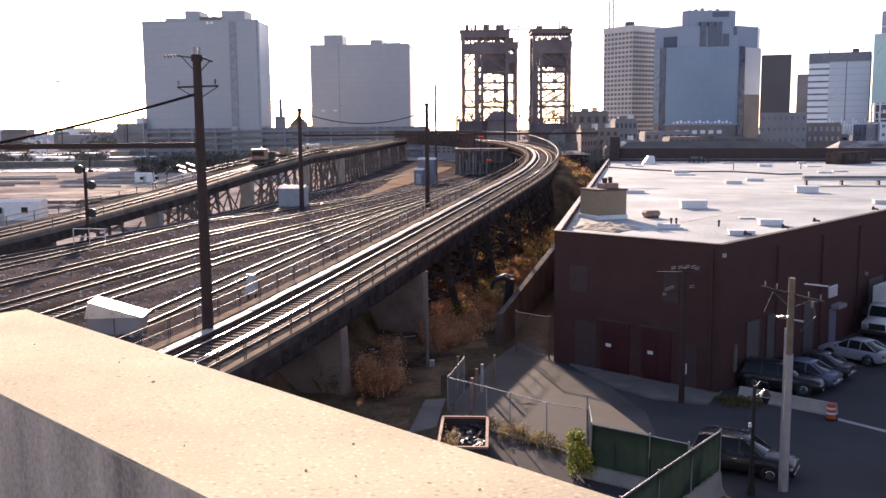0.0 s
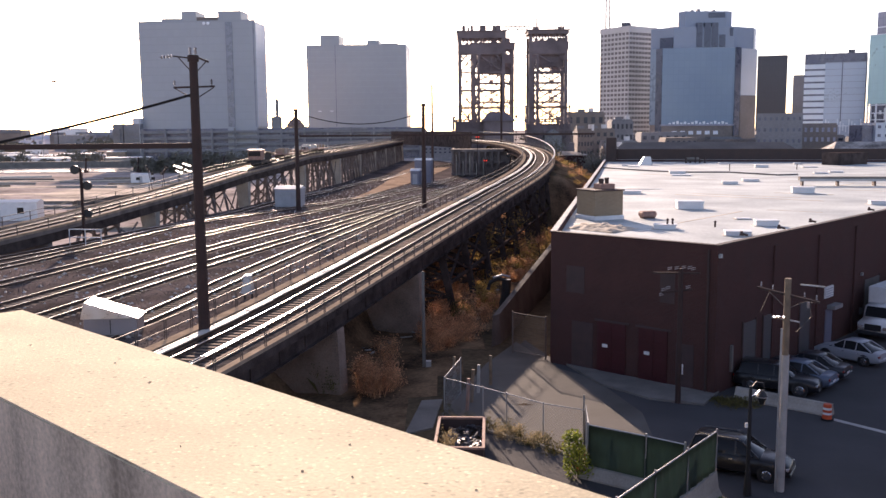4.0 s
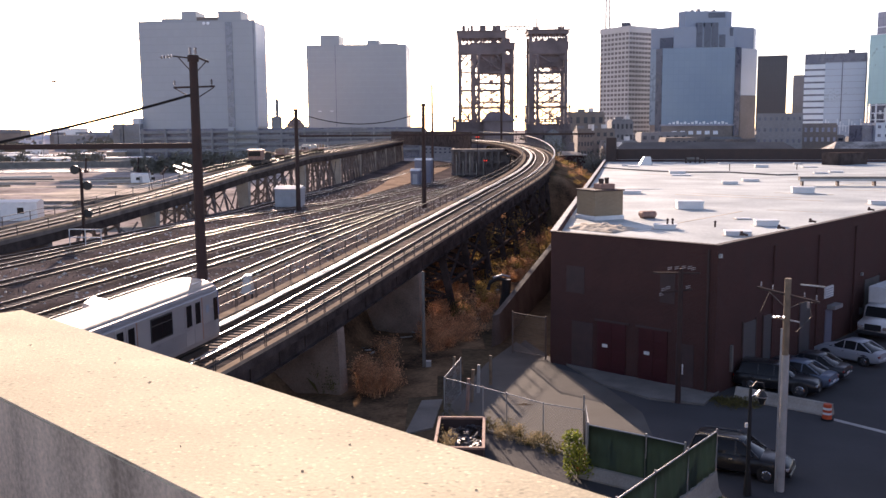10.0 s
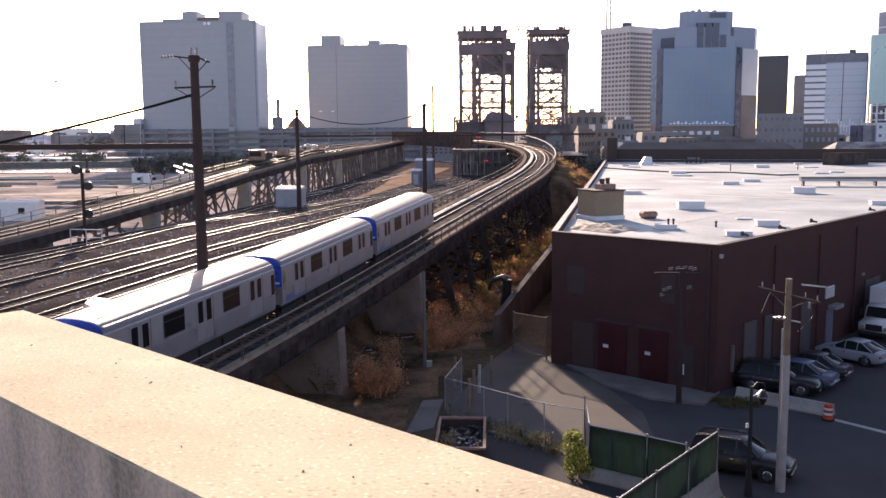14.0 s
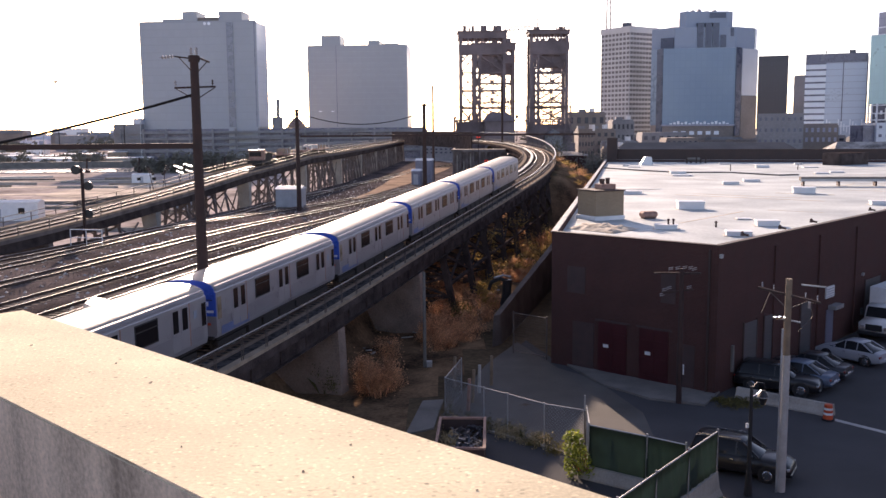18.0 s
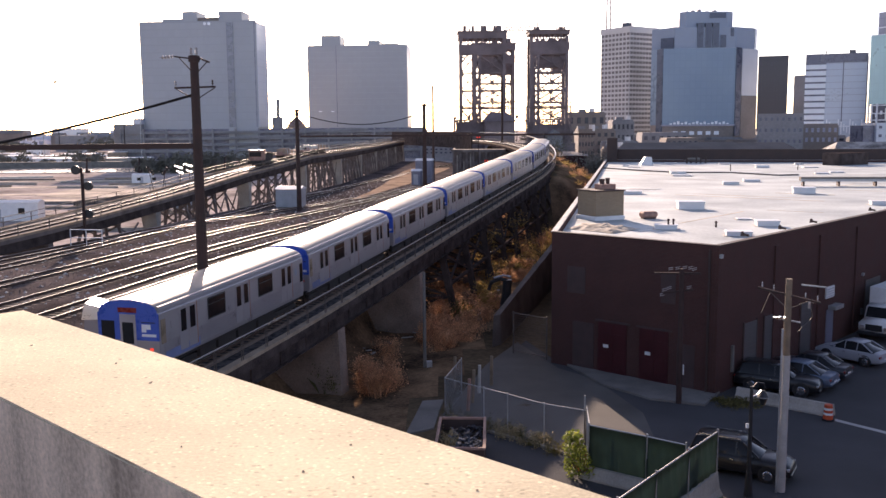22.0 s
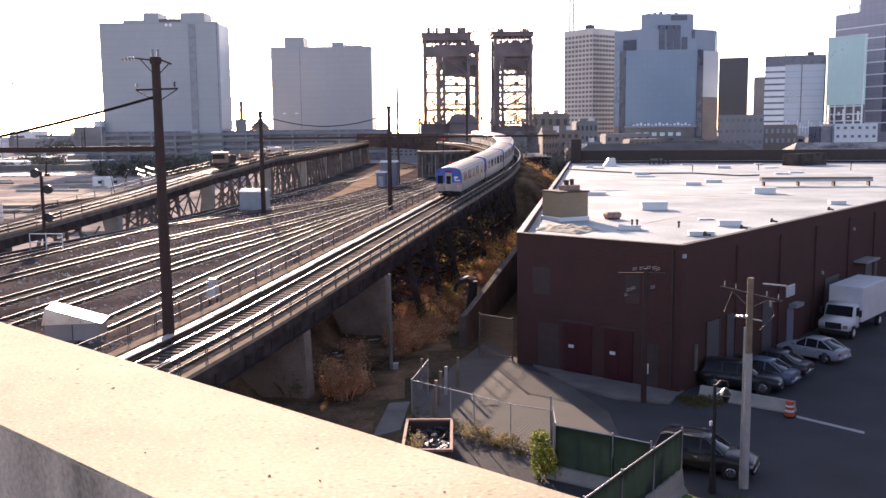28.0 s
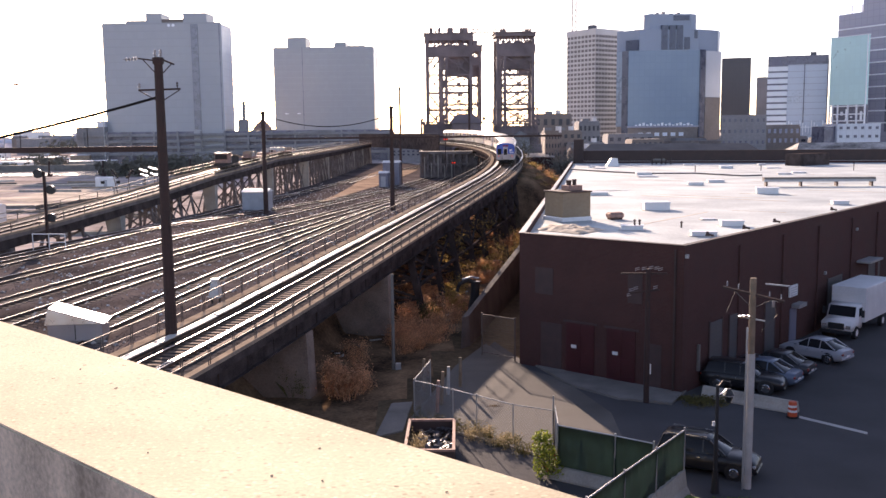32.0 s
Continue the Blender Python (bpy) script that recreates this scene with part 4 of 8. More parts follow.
    v = thing("roof_vent", "squat rusty brown roof vent", "roof vent", m=pose(14.0, 63.1, ROOF_Z + 0.02, 0, 0, 12))
    part("housing", one(box, -0.55, 0.55, -0.4, 0.4, 0.08, 0.5, 0.12), "rust", v)
    part("base", one(box, -0.42, 0.42, -0.3, 0.3, 0, 0.1), "dark_coping", v)
    pipe = None
    for x, y, h in ((13.72, 56.3, 0.55), (14.03, 56.3, 0.55), (16.9, 57.2, 0.3), (40.2, 130, 0.8), (50, 131, 0.7), (62, 128, 1.0)):
        p = thing("vent_pipe", "short dark vent pipe on the white roof", "vent pipe", "roof pipes", m=pose(x, y, ROOF_Z + 0.02))
        part("pipe", one(rod, (0, 0, 0), (0, 0, h), 0.06, 0.06, 8), "dark_coping", p)
        part("hood", one(rod, (0, 0, h), (0, 0, h + 0.1), 0.11, 0.05, 8), "dark_coping", p)
    k = thing("roof_walkway", "long raised grey duct on legs across the white roof", "duct", m=pose(42.6, 95.6, ROOF_Z, 0, 0, -8))
    part("duct", one(box, -5.6, 5.6, -0.5, 0.5, 0.55, 0.95, 0.03), "concrete", k)
    part("duct_edge", one(box, -5.62, 5.62, -0.54, -0.5, 0.5, 0.74), "galv", k)
    for x in (-5.3, -1.8, 1.8, 5.3):
        part("leg", one(box, x - 0.09, x + 0.09, -0.4, 0.4, 0, 0.55), "dark_coping", k)
    # rear parapet wall, taller
    r = thing("rear_wall", "dark brown brick wall along the rear of the roof", "wall", kind="structure", m=face_frame(WE, WL, ROOF_Z))
    ln = (WL - WE).length
    part("wall", one(box, 0, ln - 0.5, 0.05, 0.5, 0, 2.1), "dark_coping", r)
    part("coping", one(box, 0, ln - 0.5, 0.0, 0.55, 2.1, 2.25), "dark_coping", r)
    part("end_shaft", one(box, ln - 2.1, ln - 0.4, -1.2, 0.45, 0, 4.3), "dark_coping", r, "dark brick end stack")
    pr = thing("plant_room", "dark plant room box on the white roof", "plant room", m=pose(63.8, 147.5, ROOF_Z, 0, 0, 30))
    part("box", one(box, -3.6, 3.6, -1.5, 1.5, 0, 1.9, 0.05), "girder", pr)
    part("louvre", one(box, -3.2, 3.2, -1.56, -1.5, 0.4, 1.8), "girder", pr)
    ht = thing("roof_hatch", "pale wedge-shaped roof hatch", "roof hatch", m=pose(33.1, 152, ROOF_Z, 0, 0, 0))
    bm = bmesh.new()
    hexa(bm, [(-1.2, -0.9, 0), (1.2, -0.9, 0), (1.2, 0.9, 0), (-1.2, 0.9, 0)], [(-0.2, -0.6, 1.5), (1.0, -0.6, 1.5), (1.0, 0.6, 1.5), (-0.2, 0.6, 1.5)])
    bmesh.ops.scale(bm, vec=(0.85, 0.85, 0.9), verts=bm.verts)
    part("hood", bm, "white_paint", ht)
    pg = thing("pipe_group", "cluster of small dark pipes on the white roof", "pipes", m=pose(43.0, 158, ROOF_Z, 0, 0, 0))
    for k in range(5):
        part("pipe", one(rod, (-1.6 + 0.8 * k, 0.3 * (k % 2), 0), (-1.6 + 0.8 * k, 0.3 * (k % 2), 0.8 + 0.2 * (k % 3)), 0.14, 0.14, 8), "dark_coping", pg)
    part("frame", one(box, -2, 2, -0.4, 0.6, 0.3, 0.45), "dark_coping", pg)
    part("tank", one(rod, (-1.4, 0.2, 0.7), (0.6, 0.2, 0.7), 0.3, 0.3, 10), "concrete", pg)
    hz = thing("roof_hose", "long grey hose lying across the white roof", "hose")
    part("hose", one(tube, [(x, y, ROOF_Z + 0.1) for x, y in ((24.4, 140.9), (28, 132), (31.8, 125.3), (38.3, 124.1), (41.9, 116.1), (44.8, 117.0))], 0.11, 6), "concrete", hz)
    tp = thing("roof_tarp", "wrinkled cream tarpaulin on the white roof", "tarpaulin")
    bm = bmesh.new()
    p0, p1, p2, p3 = (Vector((x, y, ROOF_Z + 0.05)) for x, y in ((7.6, 57.0), (10.0, 54.2), (12.0, 56.5), (9.2, 59.8)))
    grid = []
    for i in range(19):
        row = []
        for j in range(13):
            q = p0.lerp(p1, i / 18).lerp(p3.lerp(p2, i / 18), j / 12)
            edge = min(i, 18 - i, j, 12 - j, 2) / 2
            w = noise.noise(Vector((q.x * 1.1 + q.y * 0.7, q.y * 2.6 - q.x * 1.5, 0))) + 0.5 * noise.noise(q * 4.5)
            row.append(bm.verts.new(q + Vector((0, 0, edge * max(0, 0.12 + 0.22 * w)))))
        grid.append(row)
    for r0, r1 in zip(grid, grid[1:]):
        for j in range(12):
            bm.faces.new((r0[j], r1[j], r1[j + 1], r0[j + 1]))
    part("folds", bm, "seam", tp, smooth=True)



def sheds():
    for i, (x, y, w, d, h, mt) in enumerate(((45.5, 176, 27, 18, 3.1, "brown_roof"), (62, 184, 20, 18, 2.8, "brown_roof"), (84, 168, 26, 18, 3.0, "patch_roof"), (111, 162, 24, 18, 3.0, "patch_roof"), (27, 205, 9, 10, 0.8, "city_brown"))):
        o = thing("gabled_shed", "long low shed with a brown gabled roof", "shed", "sheds", "structure", m=pose(x, y, 0, 0, 0, -8))
        part("wall", one(box, -w / 2, w / 2, 0, d, -1, 7.3), "brick", o)
        bm = bmesh.new()
        hexa(bm, [(-w / 2 - 0.4, -0.4, 7.3), (w / 2 + 0.4, -0.4, 7.3), (w / 2 + 0.4, d + 0.4, 7.3), (-w / 2 - 0.4, d + 0.4, 7.3)], [(-w / 2 + 3, d / 2 - 0.1, 7.3 + h), (w / 2 - 3, d / 2 - 0.1, 7.3 + h), (w / 2 - 3, d / 2 + 0.1, 7.3 + h), (-w / 2 + 3, d / 2 + 0.1, 7.3 + h)])
        part("roof", bm, mt, o, "brown pitched roof")


def unseen_blocks():
    """Plain buildings beyond the view, added to block low sky light and its reflections."""
    for i, (x, y, w, d, h, rz) in enumerate(((66, 40, 34, 14, 10, 40), (92, 66, 34, 14, 11, 42), (44, 12, 30, 14, 9, 34), (30, -22, 40, 14, 10, 10), (118, 92, 34, 14, 11, 42), (-52, -30, 60, 14, 9, 75))):
        o = thing("street_building", "plain unseen brick building added to block sky light", "building", "street buildings", "structure", m=pose(x, y, 0, 0, 0, rz))
        part("wall", one(box, -w / 2, w / 2, -d / 2, d / 2, -0.3, h), "brick", o)
        part("coping", one(box, -w / 2 - 0.1, w / 2 + 0.1, -d / 2 - 0.1, d / 2 + 0.1, h, h + 0.2), "coping", o)


sheds()
unseen_blocks()
roof_things()
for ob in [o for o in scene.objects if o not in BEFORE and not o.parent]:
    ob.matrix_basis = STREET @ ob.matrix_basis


# ---- buildings ----
def tower_block(name, label, x0, x1, y0, depth, top, skin, floors, cols, inset=None, rz=0.0, glassm="window", storey0=4.0, fw=0.7, fh=0.55, cap=True):
    """A block with one recessed window per bay and storey on the faces toward the river."""
    b = thing(name, label, "building", kind="structure", m=pose((x0 + x1) / 2, y0, 0, 0, 0, rz))
    w = (x1 - x0) / 2
    part("wall", one(box, -w, w, 0, depth, -3, top), skin, b)
    if cap:
        part("roof", one(box, -w + 0.4, w - 0.4, 0.4, depth - 0.4, top, top + 0.8), skin, b)
    if floors:
        fhh = (top - storey0) / floors
        cw = 2 * w / cols
        bm = bmesh.new()
        for i in range(floors):
            for j in range(cols):
                z = storey0 + fhh * (i + 0.5)
                x = -w + cw * (j + 0.5)
                box(bm, x - cw * fw / 2, x + cw * fw / 2, -0.25, 0.1, z - fhh * fh / 2, z + fhh * fh / 2)
        tagged(part("windows", bm, glassm, b, "rows of dark windows"), kind="stuff")
    return b


def plan_block(name, b, pts, z0, z1, material, label=""):
    """A storey block on a many-sided plan; the plan lies in the thing's own space, counter-clockwise."""
    return part(name, one(prism, pts, z0, z1), material, b, label)


def skyline():
    # grey slab over a parking structure
    a = tower_block("office_tower", "grey slab office tower with a dark vertical strip", -154.2, -93.9, 480, 20, 67.6, "curtain_grey", 0, 0, rz=-4, cap=False)
    w = 30.15
    part("strip", one(box, 14.9, 18.4, -0.3, 0.05, 15, 67.5), "slot_grey", a, "dark vertical window strip")
    part("corner_joint", one(box, w - 1.1, w - 0.7, -0.12, 0.05, 15, 67.5), "slot_grey", a)
    for k in range(13):
        part("storey_joint", one(box, -w, w, -0.06, 0.05, 18.5 + 3.8 * k, 18.75 + 3.8 * k), "curtain_grey2", a)
    part("parapet", one(box, -w, w, 0, 0.6, 67.6, 68.4), "curtain_grey2", a, "roof parapet")
    part("roof_screen", one(box, -18.5, -8.0, 2, 16, 67.6, 69.8), "curtain_grey2", a)
    part("penthouse", one(box, -8.2, -0.6, 2, 16, 67.6, 73.4), "curtain_grey", a, "lift machine room")
    part("roof_screen", one(box, -0.6, 10.7, 3, 15, 67.6, 70.4), "city_brown", a, "brown roof screen")
    part("penthouse", one(box, 10.7, 22.6, 2, 16, 67.6, 73.2), "curtain_grey", a, "set-back plant room")
    part("flank", one(box, w, w + 0.3, 0.3, 19.5, 15, 67.2), "curtain_pale", a, "end wall in a paler grey, painted as lit")
    for x in (4.0, 6.2):
        part("dish", one(rod, (x, -0.4, 67.0), (x, -0.1, 67.0), 0.8, 0.8, 12), "pale_band", a, "white dish on the parapet")
    g = thing("parking_structure", "open grey parking structure below the office towers", "parking structure", kind="structure", m=pose(-88, 476, 0))
    # dark core: the shade between the floors is put into its colour
    part("core", one(box, -78, 78, 3, 24, -3, 14.2), "slot_lilac", g, "inside of the parking floors, its shade put into a dark tone")
    for k in range(4):
        part("floor_slab", one(box, -80, 80, 0, 24, 2.4 + 3.15 * k, 3.7 + 3.15 * k), "city_grey", g, "concrete floor edge")
        part("ramp", one(hexa, [(-22 + 40 * (k % 2), -0.4, 2.6 + 3.15 * k), (-22 + 40 * (k % 2), 0, 2.6 + 3.15 * k), (-22 + 40 * (k % 2), 0, 3.6 + 3.15 * k), (-22 + 40 * (k % 2), -0.4, 3.6 + 3.15 * k)],
                         [(10 + 40 * (k % 2), -0.4, 3.8 + 3.15 * k), (10 + 40 * (k % 2), 0, 3.8 + 3.15 * k), (10 + 40 * (k % 2), 0, 4.8 + 3.15 * k), (10 + 40 * (k % 2), -0.4, 4.8 + 3.15 * k)]), "city_grey", g, "sloping ramp edge")
    for j in range(14):
        x = -77 + 11.8 * j
        part("column", one(box, x, x + 0.9, -0.3, 0.4, -2, 14.4), "city_grey", g, "grey column")
    # white blocks painted as daylight between the floors; no lamps stand here
    for j in range(26):
        x = -60 + 4.6 * j
        part("lamp", one(box, x, x + 0.7 + 0.6 * (j * 5 % 3), 4.0, 4.4, 12.3 + 0.3 * (j % 2), 13.1), "pale_band", g, "white block standing in for a gap of daylight")
    part("annex", one(box, -80, -66, 1, 20, -2, 16.9), "city_grey", g, "grey annex block")
    part("annex", one(box, -70, -66, 2, 18, 16.9, 19.8), "curtain_pale", g)
    part("annex", one(box, 0.5, 4.6, 4, 12, 3, 20), "city_grey", g, "stair tower")
    part("stack", one(box, 2.6, 3.8, 5, 8, 20, 29), "city_grey", g)
    b = tower_block("office_tower", "grey slab office tower with a small plant room", -88.9, -23.2, 620, 32, 68.2, "curtain_grey2", 0, 0, rz=-3, cap=False)
    part("penthouse", one(box, -24.0, -11.5, 3, 22, 68.2, 74.8), "curtain_grey2", b)
    part("penthouse", one(box, 7, 14.5, 3, 22, 68.2, 71.2), "curtain_grey2", b)
    part("antenna_row", one(box, 16, 27, 4, 8, 68.2, 69.2), "slot_grey", b)
    part("flank", one(box, 32.85, 33.1, 0.3, 31, 15, 68), "curtain_pale", b, "end wall in a paler grey, painted as lit")
    part("joint", one(box, -14, -13.6, -0.1, 0.05, 15, 68.2), "slot_grey", b)
    for k in range(13):
        part("storey_joint", one(box, -32.3, 32.3, -0.06, 0.05, 18.2 + 3.8 * k, 18.45 + 3.8 * k), "curtain_grey", b)
    # solid block, its dark tone standing in for shade in open floors
    part("podium", one(box, -32.5, 32.5, -0.5, 0.05, -2, 14.2), "slot_grey", b, "solid dark block painted as open podium floors")
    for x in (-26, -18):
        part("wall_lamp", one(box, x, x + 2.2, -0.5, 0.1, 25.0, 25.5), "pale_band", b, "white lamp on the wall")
    # white blocks painted as daylight through the podium
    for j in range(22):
        part("daylight_gap", one(box, -24 + j * 1.5, -23.2 + j * 1.5, -0.7, 0.0, 12.0, 13.4), "pale_band", b, "white block standing in for a bright opening")
    # white precast tower seen on its corner
    c = thing("apartment_tower", "white precast tower with a grid of brown windows", "building", kind="structure", m=pose(111.3, 560, 0, 0, 0, 35))
    part("wall", one(box, 0, 23.8, 0, 24, -3, 69.4), "precast", c)
    part("crown", one(box, -0.25, 24.05, -0.25, 24.25, 69.4, 72.6), "precast", c, "plain white crown")
    fl, fh = 24, 66.0 / 24
    for face, cols, fw in (("x", 8, 0.66), ("y", 9, 0.82)):
        bm = bmesh.new()
        for i in range(fl):
            z = 3.4 + fh * (i + 0.5)
            for j in range(cols):
                u, s = 24.0 * (j + 0.5) / cols, 12.0 * fw / cols
                if face == "x":
                    box(bm, -0.12, 0.1, u - s, u + s, z - fh * 0.20, z + fh * 0.34)
                else:
                    box(bm, u - s, min(23.7, u + s), -0.12, 0.1, z - fh * 0.20, z + fh * 0.34)
        tagged(part("windows", bm, "taupe_glass", c, "rows of brown windows"), kind="stuff")
        for i in range(0, fl, 1):
            z = 3.4 + fh * i
            if face == "x":
                part("sill_band", one(box, -0.3, 0.0, 0, 24, z, z + fh * 0.26), "precast", c)
            else:
                part("sill_band", one(box, 0, 23.8, -0.3, 0.0, z, z + fh * 0.26), "precast", c)
    part("roof_unit", one(box, 2.5, 6.5, 5, 9, 72.6, 75.2), "dark_strip", c)
    part("roof_unit", one(box, 9, 16, 6, 12, 72.6, 73.6), "city_grey", c)
    m = thing("radio_mast", "thin grey lattice radio mast", "mast", kind="structure", m=pose(109.3, 622, 0))
    for sx, sy in ((-1.4, -1.4), (1.4, -1.4), (1.4, 1.4), (-1.4, 1.4)):
        part("leg", one(beam, (sx, sy, 60), (sx * 0.85, sy * 0.85, 112), 0.42), "city_grey", m)
    for k in range(14):
        z = 60 + 3.6 * k
        bm = bmesh.new()
        beam(bm, (-1.4, -1.4, z), (1.4, -1.4, z + 3.6), 0.34)
        beam(bm, (1.4, -1.4, z), (-1.4, -1.4, z + 3.6), 0.34)
        part("lattice", bm, "city_grey", m)
    part("mast_base", one(box, -3, 3, -3, 3, 0, 60), "city_grey", m)
    # blue glass tower with chamfered corners and a stepped crown
    d = thing("glass_tower", "pale blue mirror-glass tower with a stepped crown", "building", kind="structure", m=pose(0, 0, 0))
    plan_block("wall", d, [(121.6, 520), (161.8, 520), (165.4, 522.5), (177.6, 531.5), (177.6, 552), (122.4, 552), (117.2, 529)], 14.2, 56, "curtain_blue", "flat blue glass front")
    plan_block("base", d, [(121.8, 520.3), (161.6, 520.3), (165.0, 523), (177.2, 532), (177.2, 550), (122.6, 550), (117.8, 530)], -3, 14.2, "city_brown", "dark masonry base")
    plan_block("upper", d, [(128.2, 521), (161.6, 521), (174.6, 529), (177.4, 534), (177.4, 552), (122.8, 552), (118.2, 533)], 56, 67.6, "blue_panel", "pale blue upper storeys")
    plan_block("crown", d, [(134.6, 523), (157.4, 523), (161.4, 526.5), (161.4, 548), (131.8, 548), (131.8, 526.5)], 67.6, 76.2, "blue_panel", "pale blue crown")
    # flat panel: the opening's shade is put into its dark colour
    part("crown_opening", one(box, 147.5, 156.5, 522.7, 523.2, 72.6, 75.4), "slot_blue", d, "flat dark panel drawn as an opening in the crown")
    for k, x in enumerate((135, 138.5, 142, 146, 150.5)):
        part("roof_unit", one(box, x, x + 1.6, 526, 529, 76.2, 76.8 + 0.5 * (k % 3)), "city_grey", d)
    for x0, x1, z0, z1 in ((140.5, 143.8, 56.6, 69.8), (144.9, 148.3, 56.6, 69.8), (148.9, 152.4, 56.6, 69.8), (153.2, 156.4, 56.6, 63.3)):
        part("slot", one(box, x0, x1, 520.6, 523.4, z0, z1), "slot_blue", d, "dark vertical slot")
    part("slot", one(box, 158.8, 160.6, 520.7, 521.2, 62.5, 67.0), "slot_blue", d, "dark vertical slot")
    plan_block("corner_strip", d, [(161.9, 519.8), (162.4, 519.7), (165.9, 522.2), (165.5, 522.4)], 8, 56.4, "slot_blue", "dark corner strip")
    plan_block("corner_strip", d, [(119.3, 524.2), (121.5, 519.7), (121.9, 519.9), (119.6, 524.4)], 8, 56, "slot_blue", "dark corner strip")
    # flat panel on the face, shade of the recess put into its colour
    plan_block("corner_box", d, [(121.6, 525.8), (127.4, 520.9), (127.8, 521.3), (122.0, 526.2)], 56.2, 62, "slot_blue", "flat dark panel drawn as a shaded recess")
    plan_block("pale_side", d, [(166.4, 522.9), (177.8, 531.1), (177.6, 531.5), (166.2, 523.3)], 30.4, 56, "silver_wall", "side wall paled for the sky it mirrors")
    plan_block("side_base", d, [(166.4, 522.9), (177.8, 531.1), (177.6, 531.5), (166.2, 523.3)], 6, 30.2, "city_brown", "brown lower side wall")
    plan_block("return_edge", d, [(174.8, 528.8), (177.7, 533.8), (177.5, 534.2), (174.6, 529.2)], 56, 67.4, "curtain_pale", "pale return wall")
    part("cornice", one(box, 121.4, 162.2, 519.5, 520.3, 13.6, 14.5), "lilac", d, "pale cornice line")
    # white blocks stand in for the bright jagged glints along the base
    for j in range(16):
        part("glint_panel", one(box, 126 + j * 2.1, 127.3 + j * 2.1, 519.4, 520.1, 14.6, 15.2 + 1.1 * (j * 7 % 5) / 4), "pale_band", d, "white panel standing in for a glint")
    for j in range(6):
        part("base_window", one(box, 128 + j * 4.6, 130.6 + j * 4.6, 519.9, 520.4, 8.8, 10.8), "pale_band", d)
    tower_block("dark_tower", "plain dark brown office tower", 217.4, 236.9, 646.7, 22, 61.0, "brown_glass", 0, 0, rz=-20, cap=False)
    n = tower_block("masonry_block", "small grey masonry block", 263.2, 272.0, 703.4, 15, 49.9, "city_grey", 0, 0, rz=-21)
    part("spire", one(rod, (4.5, -2, 28), (4.5, -2, 39), 1.2, 0.2, 8), "pale_band", n, "white spire before it")
    # banded block
    f = tower_block("banded_office", "white and blue banded office block", 197.95, 232.15, 514.1, 26, 47.3, "pale_blue", 0, 0, rz=-22, cap=False)
    f.matrix_basis = f.matrix_basis @ Matrix.Diagonal((0.92, 1, 1, 1))
    part("crown", one(box, -17.1, 17.1, -0.15, 26, 47.3, 52.2), "slot_lilac", f, "grey crown storey")
    part("roof_unit", one(box, 6.8, 10.4, 4, 9, 52.2, 54.2), "dark_strip", f)
    part("roof_unit", one(box, -6.2, -5.6, 1, 2, 52.2, 54), "dark_strip", f)
    for k in range(10):
        z = 13.2 + 3.42 * k
        part("band", one(box, -17.1, -5.6, -0.5, 0.1, z, z + 2.5), "pale_band", f, "white spandrel band")
        part("ribbon_window", one(box, -17.1, -5.6, -0.2, 0.1, z + 2.5, z + 3.42), "slot_lilac", f)
        part("storey_joint", one(box, -5.6, 16.6, -0.15, 0.1, z + 2.9, z + 3.1), "lilac", f)
    part("joint", one(box, 3.6, 4.1, -0.3, 0.1, 14, 47.3), "slot_lilac", f)
    part("side", one(box, 16.6, 17.3, -0.3, 26, -2, 50), "slot_lilac", f, "dark corner")
    for j in range(15):
        part("arcade_post", one(box, -6 + 1.6 * j, -5.4 + 1.6 * j, -1.2, -0.6, 8.6 + 0.8 * (j * 5 % 3), 13.0 + 1.2 * (j * 7 % 4)), "pale_band", f, "white arcade post")
    part("arcade_beam", one(box, -17, 17, -1.0, -0.4, 12.6, 13.2), "pale_band", f)
    # teal glass and lilac towers, turned to the side street
    t = thing("teal_tower", "teal mirror-glass tower above a glazed atrium", "building", kind="structure", m=pose(217.7, 480, 0, 0, 0, -64.4))
    part("wall", one(box, 0, 22.2, 0, 1.5, 23.9, 58.1), "curtain_teal", t, "teal glass front")
    part("edge", one(box, -0.25, 22.4, -0.2, 1.6, 58.1, 58.5), "pale_band", t, "white roof edge")
    part("edge", one(box, 21.9, 22.3, -0.25, 0.1, 23.9, 58.1), "pale_band", t)
    # atrium shade is painted by the dark tone of this block
    part("atrium", one(box, 0.8, 22, 1.5, 2.5, -3, 23.9), "slot_lilac", t, "atrium with its shade put into a dark tone")
    for x in (0.3, 2.2, 5.4, 11.6, 16.8, 21.6):
        part("column", one(box, x, x + 0.55, -0.4, 0.4, 0, 24), "pale_band", t, "white column")
    for z in (15.6, 19.0, 23.0):
        part("beam", one(box, 0, 22.2, -0.3, 0.3, z, z + 0.55), "pale_band", t, "white beam")
    # white panes painted as glints inside the atrium
    for k in range(7):
        part("glint_panel", one(box, 1.2 + 2.9 * k, 2.4 + 2.9 * k, 0.6, 1.0, 16.2 + 1.2 * (k % 3), 18.2 + 1.2 * (k * 5 % 4)), "pale_band", t, "white pane standing in for a glint")
    u = thing("lilac_tower", "tall lilac-grey tower with white storey bands", "building", kind="structure", m=pose(244.3, 530.4, 0, 0, 0, -68.3))
    part("wall", one(box, 0, 70, 0, 30, -3, 75.6), "lilac", u)
    part("upper", one(box, 15, 70, 2, 30, 75.6, 83), "lilac", u, "set-back upper storeys")
    part("upper", one(box, 38, 70, 4, 30, 83, 90), "lilac", u)
